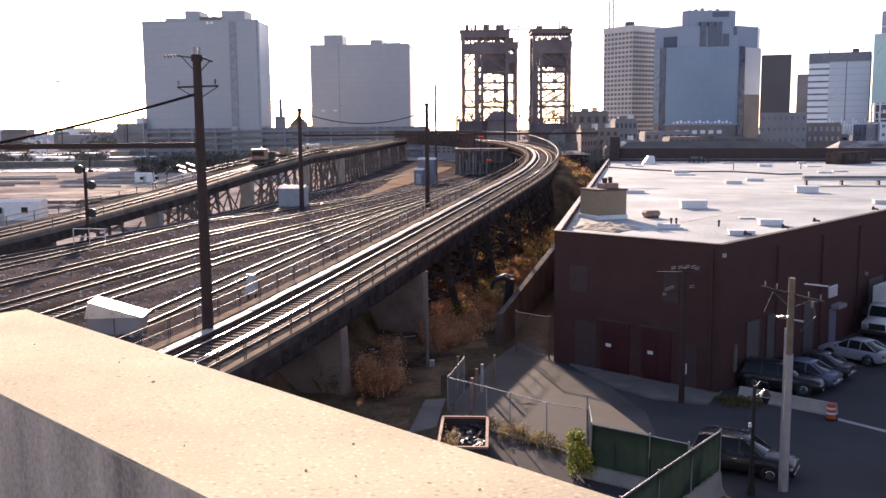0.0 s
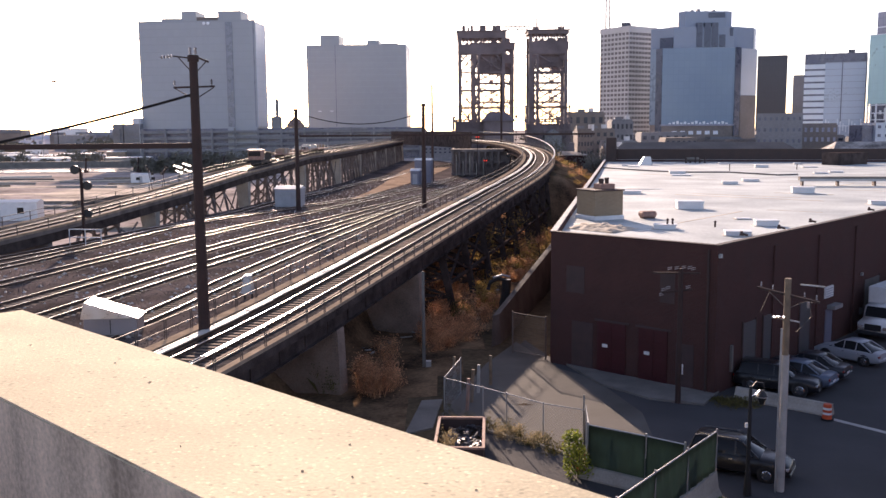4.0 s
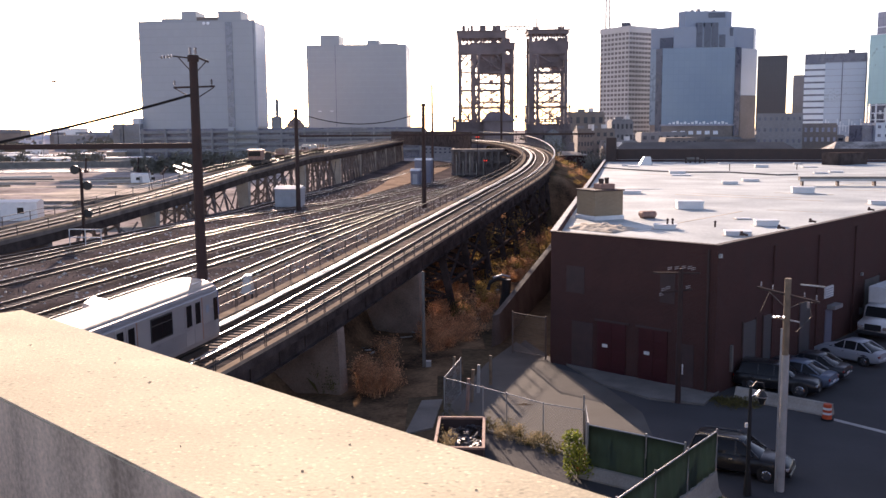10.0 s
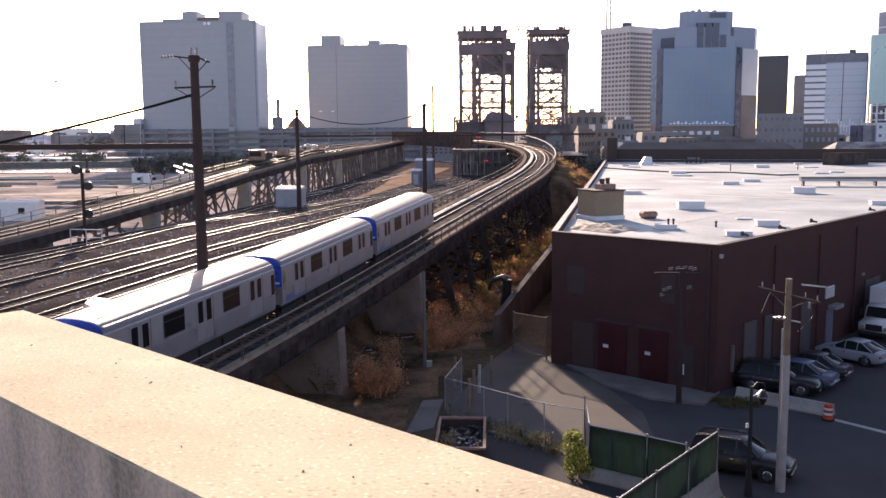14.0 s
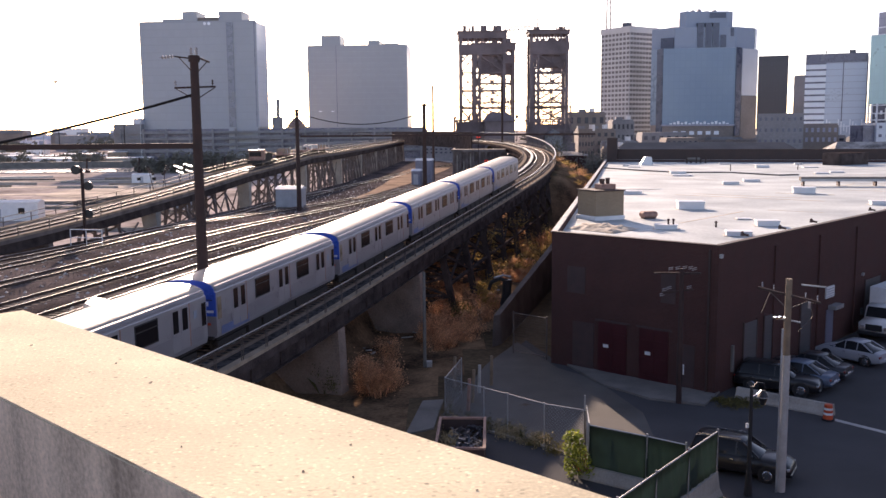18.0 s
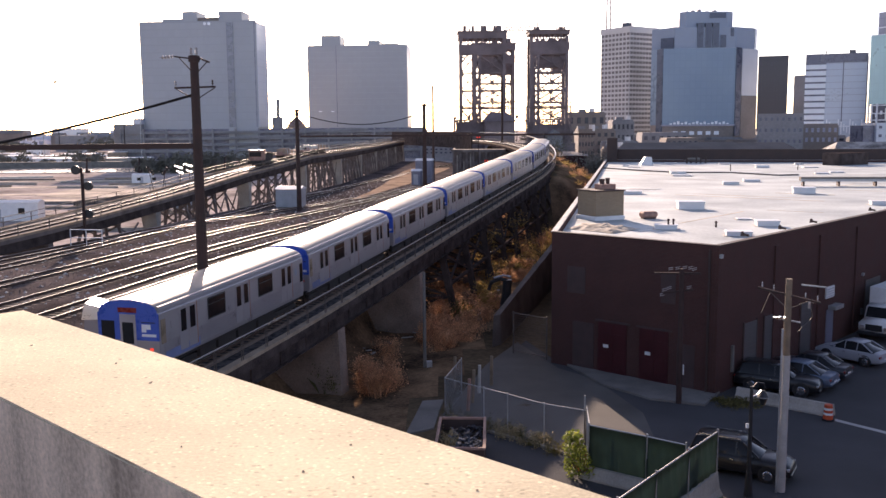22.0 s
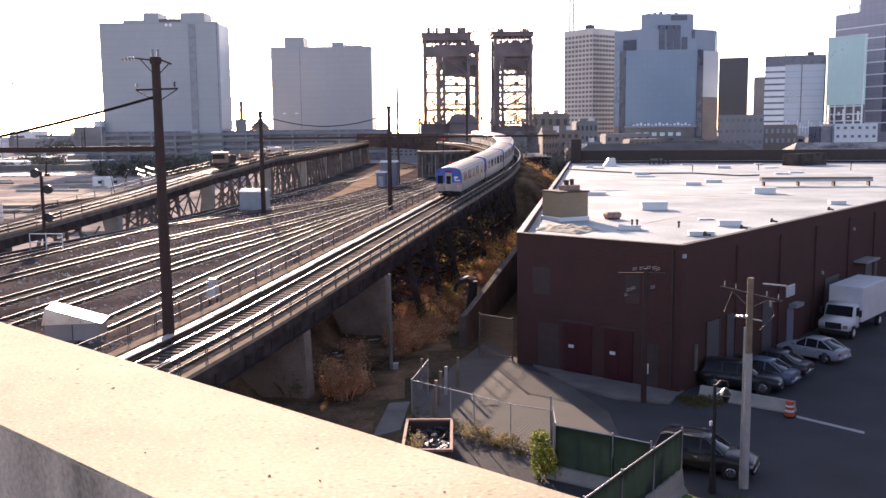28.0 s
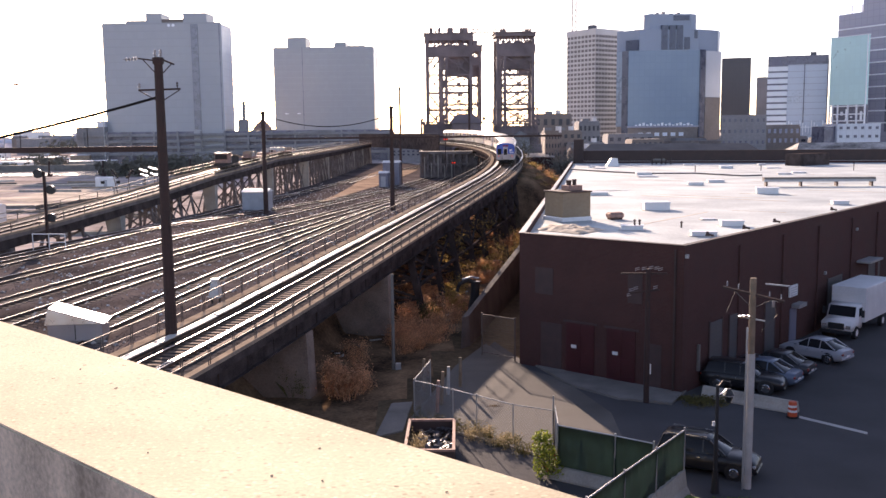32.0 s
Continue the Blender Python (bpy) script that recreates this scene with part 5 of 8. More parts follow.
    part("glass_strip", one(box, 34.5, 41.5, -0.15, 0.2, 10, 64), "slot_lilac", u, "dark glass strip")
    for k in range(9):
        part("band", one(box, 0, 70, -0.3, 0.1, 14.5 + 6.55 * k, 15.2 + 6.55 * k), "pale_band", u, "white storey band")
    for x, y in ((7, 2), (14, 2)):
        part("frame_post", one(box, x, x + 0.5, y, y + 0.5, 75.6, 80), "pale_band", u)
    part("frame_beam", one(box, 7, 14.5, 2, 2.5, 79.6, 80.1), "pale_band", u, "white roof frame")
    h = tower_block("white_block", "low white block with small square windows", 199.6, 220.2, 430, 16, 14.4, "curtain_pale", 2, 6, fw=0.4, fh=0.32, storey0=6.5, glassm="slot_lilac", cap=False)
    # dark wing: shade on the block's left face put into its colour
    part("side_wing", one(box, -15.5, -10.4, 2, 16, -2, 13.2), "slot_lilac", h, "side wing darkened as the block's shaded face")
    tower_block("masonry_block", "low grey-brown masonry block", 142.5, 162.1, 421.8, 15, 18.9, "city_grey", 3, 8, rz=-19, fw=0.4, fh=0.3, storey0=4, glassm="slot_lilac", cap=False)
    tower_block("masonry_block", "low brown masonry block with a pale cornice", 175.3, 196.5, 466.2, 12, 13.5, "city_brown", 2, 8, rz=-21, fw=0.45, fh=0.45, storey0=4, glassm="lilac")
    rnd = random.Random(7)
    for i in range(46):
        y = 420 + 300 * rnd.random()
        x = (rnd.random() * 0.62 - 0.02) * y
        if abs(x / y - 0.07) < 0.075:
            continue
        tower_block("city_block", "low city building in haze", x, x + 10 + 22 * rnd.random(), y, 14, 4 + 6 * rnd.random(), rnd.choice(("city_brown", "city_grey", "city_grey")), 2, 6, fw=0.45, fh=0.45, storey0=1.5, glassm="dark_strip")
    # hazy jumble between the lift bridge and the white tower
    for x0, x1, y, top in ((56, 73, 420, 19.5), (60, 74, 400, 12), (50, 62, 410, 9), (66, 80, 380, 7), (78, 88, 430, 16), (54, 60, 372, 12), (63, 69, 360, 5)):
        b = tower_block("city_block", "grey city building in haze behind the bridge", x0, x1, y, 12, top, rnd.choice(("city_grey", "city_brown", "city_brown")), 3, 5, fw=0.45, fh=0.45, storey0=1.5, glassm="brown_glass")
        part("roof_unit", one(box, -3, 0, 2, 5, top, top + 2), "city_grey", b)
        part("tank", one(rod, (3, 4, top), (3, 4, top + 2.5), 1.2, 1.2, 10), "white_stone", b, "pale roof tank")
    for i in range(95):
        y = 620 + 700 * rnd.random()
        x = (-0.55 + 0.50 * rnd.random()) * y
        tower_block("far_building", "low far building in haze", x, x + 8 + 22 * rnd.random(), y, 20, 5 + 12 * rnd.random() ** 2, rnd.choice(("far_haze", "far_haze", "white_stone", "city_grey")), 0, 0, cap=False)


skyline()


# ---- lift bridge towers ----
def lift_tower(x0, x1, y, dep, top, base, label, counter, inner=(), caps=((0.09, 1.0), (0.2, 0.5), (0.28, 0.8), (0.53, 1.9), (0.78, 0.8), (0.88, 1.7)), slit=(2.4, 4.2, 7.4)):
    t = thing("lift_tower", label, "bridge tower", "lift bridge towers", "structure")
    xs, ys = (x0, x1), (y, y + dep)
    s0, s1, s2 = slit
    for x in xs:
        for yy in ys:
            lg = part("leg", one(box, x - 0.5, x + 0.5, yy - 0.6, yy + 0.6, base - 8, top - 2), "tower", t, "built-up steel leg")
            for k in range(9):
                z = base + (top - base - 3) * k / 9
                part("splice_plate", one(box, x - 0.56, x + 0.56, yy - 0.66, yy + 0.66, z, z + 0.5), "tower", lg)
    n = 5 if y < 320 else 4
    hh = (top - s2 - base) / n
    bays = sorted([x0, *inner, x1])
    for yy in ys:
        for k in range(n):
            z0, z1 = base + hh * k, base + hh * (k + 1)
            part("strut", one(beam, (x0, yy, z1), (x1, yy, z1), 0.3, 0.5 if yy == y else 0.3), "tower", t, "horizontal strut")
            for xa, xb in zip(bays, bays[1:]):
                if xb - xa < 1.5:
                    continue
                bm = bmesh.new()
                r = 0.36 if yy == y else 0.2
                beam(bm, (xa, yy, z0), (xb, yy, z1), r)
                beam(bm, (xb, yy, z0), (xa, yy, z1), r)
                if xb - xa > 5 and yy == y:
                    beam(bm, ((xa + xb) / 2, yy, z0), ((xa + xb) / 2, yy, z1), 0.26)
                    beam(bm, (xa, yy, (z0 + z1) / 2), (xb, yy, (z0 + z1) / 2), 0.16)
                part("cross_bracing", bm, "tower", t, "crossed lattice bracing")
    for x in xs:
        for k in range(n):
            z0, z1 = base + hh * k, base + hh * (k + 1)
            bm = bmesh.new()
            beam(bm, (x, ys[0], z0), (x, ys[1], z1), 0.14)
            beam(bm, (x, ys[1], z0), (x, ys[0], z1), 0.14)
            beam(bm, (x, ys[0], z1), (x, ys[1], z1), 0.25)
            part("side_bracing", bm, "tower", t)
    # head frame with a lattice slit
    part("head", one(box, x0 - 0.8, x1 + 0.8, ys[0] - 0.8, ys[1] + 0.8, top - s0, top - 0.3), "tower", t, "solid head girder")
    part("cornice", one(box, x0 - 1.1, x1 + 1.1, ys[0] - 1.1, ys[1] + 1.1, top - 0.3, top), "tower", t)
    bm = bmesh.new()
    wdt = (x1 - x0) / 6
    for k in range(6):
        xa = x0 + wdt * k
        beam(bm, (xa, ys[0], top - s1), (xa + wdt, ys[0], top - s0), 0.28)
        beam(bm, (xa + wdt, ys[0], top - s1), (xa, ys[0], top - s0), 0.28)
        beam(bm, (xa, ys[0], top - s1), (xa, ys[0], top - s0), 0.45)
    part("head_lattice", bm, "tower", t)
    part("lower_girder", one(box, x0 - 0.5, x1 + 0.5, ys[0] - 0.5, ys[0] + 0.5, top - s2, top - s1), "tower", t)
    part("lower_girder", one(box, x0 - 0.5, x1 + 0.5, ys[1] - 0.5, ys[1] + 0.5, top - s2 + 1.5, top - s1 - 0.8), "tower", t)
    for x in (x0 + 0.5, x1 - 0.5):
        e = 1 if x < (x0 + x1) / 2 else -1
        part("knee_brace", one(beam, (x, ys[0], top - s2 - 2.2), (x + e * 1.8, ys[0], top - s2), 0.5, 0.4), "tower", t, "curved corner gusset")
    for x in inner:
        part("inner_post", one(box, x - 0.45, x + 0.45, ys[0] - 0.4, ys[0] + 0.4, base - 4, top - s1), "tower", t, "inner lattice post")
    for a, b, z0, z1 in counter:
        c = part("counterweight", one(box, a, b, y + 1.2, y + dep - 1.2, z0, z1), "tower", t, "heavy dark counterweight")
        for k in range(3):
            part("rope", one(box, a + (b - a) * (0.2 + 0.3 * k), a + (b - a) * (0.2 + 0.3 * k) + 0.12, y + 2, y + 2.3, base + 4, z0), "tower", c)
    for f, w in caps:
        x = x0 + (x1 - x0) * f
        part("sheave_housing", one(box, x - w / 2, x + w / 2, ys[0], ys[0] + 3.5, top - 0.1, top + (1.7 if w > 0.6 else 1.1), 0.15), "tower", t, "sheave housing")
    zg = base + hh * 2.05
    g = part("gallery", one(box, x0 - 2.0, x1 + 1.6, ys[0] - 1.4, ys[0] + 0.2, zg, zg + 0.3), "tower", t, "service gallery")
    part("gallery", one(box, x0 - 0.4, x1 + 1.9, ys[0] - 1.2, ys[0] + 0.2, zg - 2.5, zg - 2.2), "tower", t, "service gallery")
    bm = bmesh.new()
    for k in range(14):
        x = x0 - 1.9 + (x1 - x0 + 3.4) * k / 13
        box(bm, x - 0.05, x + 0.05, ys[0] - 1.4, ys[0] - 1.3, zg + 0.3, zg + 1.4)
    box(bm, x0 - 2, x1 + 1.6, ys[0] - 1.42, ys[0] - 1.3, zg + 1.3, zg + 1.42)
    part("gallery_rail", bm, "tower", g)
    for x in (x0 - 1.6, x1 + 1.3):
        part("stair", one(beam, (x, ys[0] - 0.6, base), (x, ys[0] - 0.6, zg), 0.3, 0.5), "tower", t, "hanging ladder")
        part("stair_landing", one(box, x - 0.5, x + 0.5, ys[0] - 1.2, ys[0], base + hh * 1.2, base + hh * 1.35), "tower", t)
    return t


lift_tower(5.9, 19.7, 300, 9, 44.0, 8.5, "rusted steel lift-bridge tower with a heavy counterweight", ((11.6, 19.3, 30.8, 37.2),), (10.4, 11.9))
lift_tower(11.5, 26.0, 345, 9, 44.2, 8.5, "rusted steel lift-bridge tower at the far bank", ((18.5, 25.6, 33.0, 38),))
lift_tower(28.3, 39.6, 300, 9, 44.2, 8.5, "rusted steel lift-bridge tower with a deep counterweight", ((30.8, 38.8, 32.6, 41.0),), (30.6,), ((0.1, 0.6), (0.17, 0.6), (0.22, 0.4), (0.8, 0.5), (0.86, 0.5), (0.93, 0.5)), (1.4, 3.6, 7.6))
lift_tower(33.6, 45.6, 345, 9, 44.2, 8.5, "rusted steel lift-bridge tower at the far bank", ((40.5, 45, 34, 38),))


def bridge_bits():
    c = thing("catwalk", "slender lattice catwalk between two tower heads", "catwalk", "", "structure")
    bm = bmesh.new()
    for z in (44.2, 45.3):
        beam(bm, (19.6, 301, z), (28.2, 301, z), 0.32)
    for k in range(6):
        x = 19.6 + 1.43 * k
        beam(bm, (x, 301, 44.2), (x + 1.43, 301, 45.3), 0.26)
    part("truss", bm, "tower", c)
    for z in (39.0, 39.7):
        part("cable", one(beam, (22.5, 346, z), (33.6, 346, z), 0.26), "tower", c)
    for x in (30.4, 36.6):
        part("lightning_rod", one(rod, (x, 302, 44.2), (x, 302, 48.2), 0.22, 0.16, 6), "tower", c, "thin lightning rod")
    h = thing("operator_house", "dark gabled bridge house beside the track", "house", "", "structure", m=pose(17.8, 295, 11))
    part("wall", one(box, -4.6, 4.6, -3, 3, -9, 4.5), "tower", h)
    bm = bmesh.new()
    hexa(bm, [(-5.4, -3.4, 4.5), (5.4, -3.4, 4.5), (5.4, 3.4, 4.5), (-5.4, 3.4, 4.5)], [(-3, -0.2, 7.4), (2.2, -0.2, 7.4), (2.2, 0.2, 7.4), (-3, 0.2, 7.4)])
    part("roof", bm, "tower", h)
    h = thing("bridge_house", "small pale gabled house on the bridge", "house", "", "structure", m=pose(35, 296, 6))
    part("wall", one(box, -2.6, 2.6, -3, 3, -4, 5.0), "city_grey", h)
    bm = bmesh.new()
    hexa(bm, [(-2.9, -3.4, 5), (2.9, -3.4, 5), (2.9, 3.4, 5), (-2.9, 3.4, 5)], [(-0.1, -3.4, 6.8), (0.1, -3.4, 6.8), (0.1, 3.4, 6.8), (-0.1, 3.4, 6.8)])
    part("roof", bm, "city_grey", h)
    d = thing("bridge_approach", "dark steel bridge approach and truss span below the towers", "bridge", "", "structure")
    part("span", one(box, 4, 42, 296, 360, 4.5, 8.6), "tower", d)
    for xa, xb in ((4.5, 21), (27, 41)):
        bm = bmesh.new()
        for z in (9.0, 12.5, 16.0):
            beam(bm, (xa, 297.5, z), (xb, 297.5, z), 0.5)
        n = 7
        for k in range(n):
            u0, u1 = xa + (xb - xa) * k / n, xa + (xb - xa) * (k + 1) / n
            beam(bm, (u0, 297.5, 9), (u1, 297.5, 12.5), 0.3)
            beam(bm, (u1, 297.5, 12.5), (u0, 297.5, 16), 0.3)
            beam(bm, (u0, 297.5, 9), (u0, 297.5, 16), 0.35)
        part("portal_lattice", bm, "tower", d, "dense lattice portal")
        part("portal_wall", one(box, xa, xb, 298, 299, 4, 15.6 if xa < 10 else 14.6), "tower", d, "dark portal wall")
    for x in (4, 42):
        bm = bmesh.new()
        beam(bm, (x, 309, 9), (x, 345, 9), 0.6)
        beam(bm, (x, 309, 17), (x, 345, 17), 0.6)
        for k in range(6):
            beam(bm, (x, 309 + 6 * k, 9), (x, 312 + 6 * k, 17), 0.4)
            beam(bm, (x, 315 + 6 * k, 9), (x, 312 + 6 * k, 17), 0.4)
        part("truss", bm, "tower", d)
    for x in (8, 16, 24, 32, 39):
        part("pier", one(box, x - 2, x + 2, 298, 308, -6, 4.5), "concrete", d)


bridge_bits()


# ---- catenary poles ----
def cat_pole(x, y, z0, h, r, top_arms=True):
    p = thing("catenary_pole", "tall rusted steel catenary pole with cross-arms and insulators", "pole", "catenary poles", m=pose(x, y, z0))
    part("mast", one(rod, (0, 0, -0.3), (0, 0, h), r * 1.25, r * 0.85, 12), "pole", p, "rusty tapering mast", smooth=False)

    def pin(a, z, n=3, glazed=True, r=0.085):
        bm = bmesh.new()
        for k in range(n):
            rod(bm, (a, 0, z + 0.11 * k), (a, 0, z + 0.11 * k + 0.08), r, r * 0.6, 8)
        rod(bm, (a, 0, z - 0.12), (a, 0, z + 0.11 * n), 0.018, 0.018, 6)
        part("insulator", bm, "insul" if glazed else "pole", p, "glazed insulator")
    if top_arms:
        part("collar", one(rod, (0, 0, h - 0.32), (0, 0, h - 0.02), r * 1.15, r * 1.15, 12), "pole", p, "rusted head band")
        part("crossarm", one(beam, (-0.95, 0, h - 0.05), (-0.1, 0, h - 0.16), 0.05, 0.07), "pole", p)
        part("crossarm", one(beam, (0.1, 0, h - 0.08), (0.75, 0, h - 0.34), 0.07, 0.09), "pole", p)
        part("crossarm", one(beam, (-1.0, 0, h - 1.55), (1.0, 0, h - 1.5), 0.07, 0.09), "pole", p)
        for a, b in (((-0.72, 0, h - 0.1), (-0.15, 0, h - 0.75)), ((0.62, 0, h - 0.32), (0.15, 0, h - 0.8)), ((-0.95, 0, h - 1.58), (-0.15, 0, h - 2.05)), ((0.95, 0, h - 1.55), (0.15, 0, h - 2.05))):
            part("brace", one(beam, a, b, 0.045), "pole", p)
        pin(-0.13, h + 0.05, 3)
        pin(0.13, h + 0.05, 3)
        pin(-0.95, h - 1.42, 2)
        pin(0.85, h - 1.38, 2, False, 0.06)
        bm = bmesh.new()
        for k in range(4):
            rod(bm, (-1.02 - 0.15 * k, 0, h - 0.05 - 0.012 * k), (-1.10 - 0.15 * k, 0, h - 0.055 - 0.012 * k), 0.10, 0.06, 8)
        rod(bm, (-0.9, 0, h - 0.045), (-1.66, 0, h - 0.1), 0.02, 0.02, 6)
        part("strain_insulator", bm, "insul", p, "string of glazed strain insulators")
    return p


P1 = Vector((-12.0, 45.6, 3.4))
cat_pole(P1.x, P1.y, P1.z, 13.7, 0.24)
cat_pole(-18.9, 121.2, 2.9, 13.2, 0.26)
cat_pole(-2.45, 123.5, 2.9, 13.8, 0.26)
cat_pole(-1.9, 183, 2.9, 19.0, 0.22, False)
cat_pole(15.0, 236, 2.9, 22, 0.26, False)
cat_pole(-33.5, 215, 2.9, 11, 0.22)


def gantry(x0, x1, y, z, label):
    g = thing("gantry_beam", label, "gantry beam", "catenary gantries")
    part("beam", one(beam, (x0, y, z), (x1, y, z), 0.22, 0.26), "pole", g)
    return g


gantry(-46, P1.x - 0.2, P1.y, 12.75, "dark horizontal catenary beam on poles")
gantry(-18.7, 20, 122.5, 12.6, "dark horizontal catenary beam on poles")


def wires():
    rows = (
        (((-22.6, 45.6, 12.8), (P1.x - 0.1, 45.6, 15.22)), 0.12, 0.045, "sagging messenger cable tied to the gantry"),
        (((-18.9, 121.2, 15.7), (-2.4, 123.5, 15.7)), 1.6, 0.04, "sagging cable between two poles"),
    )
    for (a, b), s, r, lb in rows:
        w = thing("cable", lb, "cable", "overhead cables")
        part("strand", one(tube, sag(a, b, s), r * 1.5, 5), "wire", w)
    w = thing("dropper", "thin vertical droppers above the gantry beam", "cable", "overhead cables")
    for x in (-18.75, -15.55):
        k = (x + 22.6) / (22.6 + P1.x)
        z = sag((-22.6, 45.6, 12.8), (P1.x, 45.6, 15.22), 0.12, 40)[min(40, int(k * 40))].z
        part("wire", one(rod, (x, 45.6, 12.8), (x, 45.6, z), 0.02, 0.02, 5), "wire", w)


wires()


# ---- yard tracks ----
YARD = (
    ((-20.5, 20), (-17.4, 48), (-16.6, 53), (-15.0, 64.5), (-11.0, 90), (-6.0, 117.5), (0.2, 148.3), (7, 185), (14, 230), (22, 300)),
    ((-30, 20), (-24.2, 45), (-22.4, 53.5), (-17.9, 75.5), (-12.5, 97), (-6.9, 121.5), (0.0, 150.0), (6.8, 186), (14, 232), (21.5, 300)),
    ((-36, 20), (-28.5, 48), (-26.6, 55), (-20.0, 85), (-14, 106), (-8.0, 129), (-0.2, 158), (4.5, 178), (13, 236), (20.5, 300)),
    ((-40, 30), (-33, 55), (-30.6, 63.5), (-22.9, 97), (-15.5, 121), (-8.3, 147), (-0.6, 179), (9, 236), (17, 300)),
    ((-43, 30), (-38.0, 70), (-36.0, 79), (-31.5, 97), (-26.7, 114), (-24.0, 134), (-19.5, 158), (-11.8, 205), (-2, 250), (8, 300)),
    ((-44, 38), (-35.4, 68), (-32.4, 82), (-29.4, 100), (-25.2, 112), (-17.5, 130), (-8.0, 156), (0, 186), (8, 230), (16, 300)),
)


def smooth_line(pts, step=3.0):
    out = []
    P = [Vector((x, y, 0)) for x, y in pts]
    P = [P[0] * 2 - P[1]] + P + [P[-1] * 2 - P[-2]]
    for i in range(1, len(P) - 2):
        a, b, c, d = P[i - 1:i + 3]
        n = max(1, int((c - b).length / step))
        for k in range(n):
            t = k / n
            out.append(0.5 * ((2 * b) + (c - a) * t + (2 * a - 5 * b + 4 * c - d) * t * t + (3 * b - a - 3 * c + d) * t**3))
    out.append(P[-2])
    return out


def frames_of(line, z):
    fr = []
    for i, p in enumerate(line):
        d = (line[min(i + 1, len(line) - 1)] - line[max(i - 1, 0)]).normalized()
        fr.append((Vector((p.x, p.y, z)), Vector((d.y, -d.x, 0))))
    return fr


YZ = 3.12


def yard_track(pts):
    t = thing("railway_track", "ballasted yard track with polished rails", "railway track", "yard tracks", "structure")
    fr = frames_of(smooth_line(pts), YZ)
    for s in (-0.72, 0.72):
        bm = bmesh.new()
        sweep(bm, rect(s - 0.035, s + 0.035, -0.16, -0.025), fr)
        r = part("rail", bm, "rail_side", t)
        bm = bmesh.new()
        sweep(bm, [(s - 0.034, -0.025), (s + 0.034, -0.025), (s + 0.034, -0.014), (s + 0.02, -0.003), (s + 0.006, 0.0), (s - 0.006, 0.0), (s - 0.02, -0.003), (s - 0.034, -0.014)], fr)
        part("rail_head", bm, "rail_top", r, "polished running surface")
    bm = bmesh.new()
    dist = 0.0
    for (p, s), (q, _) in zip(fr, fr[1:]):
        ln = (q - p).length
        n = max(1, round(ln / 0.62))
        f = (q - p).normalized()
        for k in range(n):
            c = p.lerp(q, k / n) - Vector((0, 0, 0.215))
            beam(bm, c - s * 1.28, c + s * 1.28, 0.22, 0.10)
    tagged(part("sleepers", bm, "tie_dark", t, "grimy sleepers"), kind="stuff")


for pts in YARD:
    yard_track(pts)


def ballast_bed():
    bm = bmesh.new()
    rows = []
    for i in range(150):
        y = 6 + 2.0 * i
        u0 = trestle_x(y) + 1.5
        p = way(74 + (y - 117.8))[0] if y > 118 else Vector((-10.03 + 0.2679 * (y - 46.28), y, 0))
        u1 = p.x - ramp(y, 34, 48, -2.0, 3.7)
        u1 = max(u1, u0 + 1)
        n = 30
        rows.append([bm.verts.new((u0 + (u1 - u0) * k / n, y, 2.93 + 0.05 * noise.noise(Vector((u0 + (u1 - u0) * k / n, y, 3)) * 1.3))) for k in range(n + 1)])
    for r0, r1 in zip(rows, rows[1:]):
        for k in range(30):
            bm.faces.new((r0[k], r0[k + 1], r1[k + 1], r1[k]))
    ob = part("ballast_bed", bm, "ballast", smooth=True)
    tagged(ob, "brown gritty ballast bed of the railway yard", "ballast", kind="structure")


ballast_bed()


# ---- vehicles ----
def paint(name, c):
    return mat(name, c, 0.35, 0.0, 0.06, 0.8, 8, 0, coat=0.25, spec=0.35)


def vehicle(label, m, L, W, H, belt, cab0, cab1, roof0, roof1, col, rails=False, category="car"):
    """x forward; cab0 and cab1: foot of rear and front glass, roof0 and roof1: their heads."""
    v = thing("parked_car", label, category, "parked cars", m=m)
    w = W / 2
    x0, x1 = -L / 2, L / 2
    wb = L * 0.29

    def loft(rings):
        bm = bmesh.new()
        vs = [[bm.verts.new(p) for p in r] for r in rings]
        n = len(vs[0])
        for a, b in zip(vs, vs[1:]):
            for i in range(n):
                j = (i + 1) % n
                bm.faces.new((a[i], a[j], b[j], b[i]))
        bm.faces.new(list(reversed(vs[0])))
        bm.faces.new(vs[-1])
        bmesh.ops.recalc_face_normals(bm, faces=bm.faces)
        return bm

    def ring(x, hw, zb, zt):
        half = [(0.80 * hw, zb), (0.95 * hw, zb + 0.10), (hw, zb + 0.55 * (zt - zb)), (0.965 * hw, zt - 0.10), (0.87 * hw, zt - 0.01), (0.45 * hw, zt + 0.025)]
        return [(x, y, z) for y, z in half] + [(x, -y, z) for y, z in reversed(half)]
    tall = cab0 < -1.9
    tail = belt if tall else belt - 0.02
    body = loft([ring(x0, 0.80 * w, 0.42, tail - 0.22), ring(x0 + 0.05, 0.90 * w, 0.32, tail - 0.06), ring(x0 + 0.3, 0.96 * w, 0.24, tail), ring(cab0 + 0.3, w, 0.20, belt), ring(0.0, w, 0.20, belt - 0.01), ring(cab1 - 0.1, 0.99 * w, 0.20, belt - 0.02),
                 ring(cab1 + 0.45 * (x1 - cab1), 0.97 * w, 0.20, belt - 0.07), ring(x1 - 0.28, 0.92 * w, 0.23, belt - 0.17), ring(x1 - 0.08, 0.84 * w, 0.30, belt - 0.27), ring(x1, 0.70 * w, 0.40, belt - 0.40)])
    ob = part("body", body, col, v, smooth=True)
    ob.data.set_sharp_from_angle(angle=0.75)
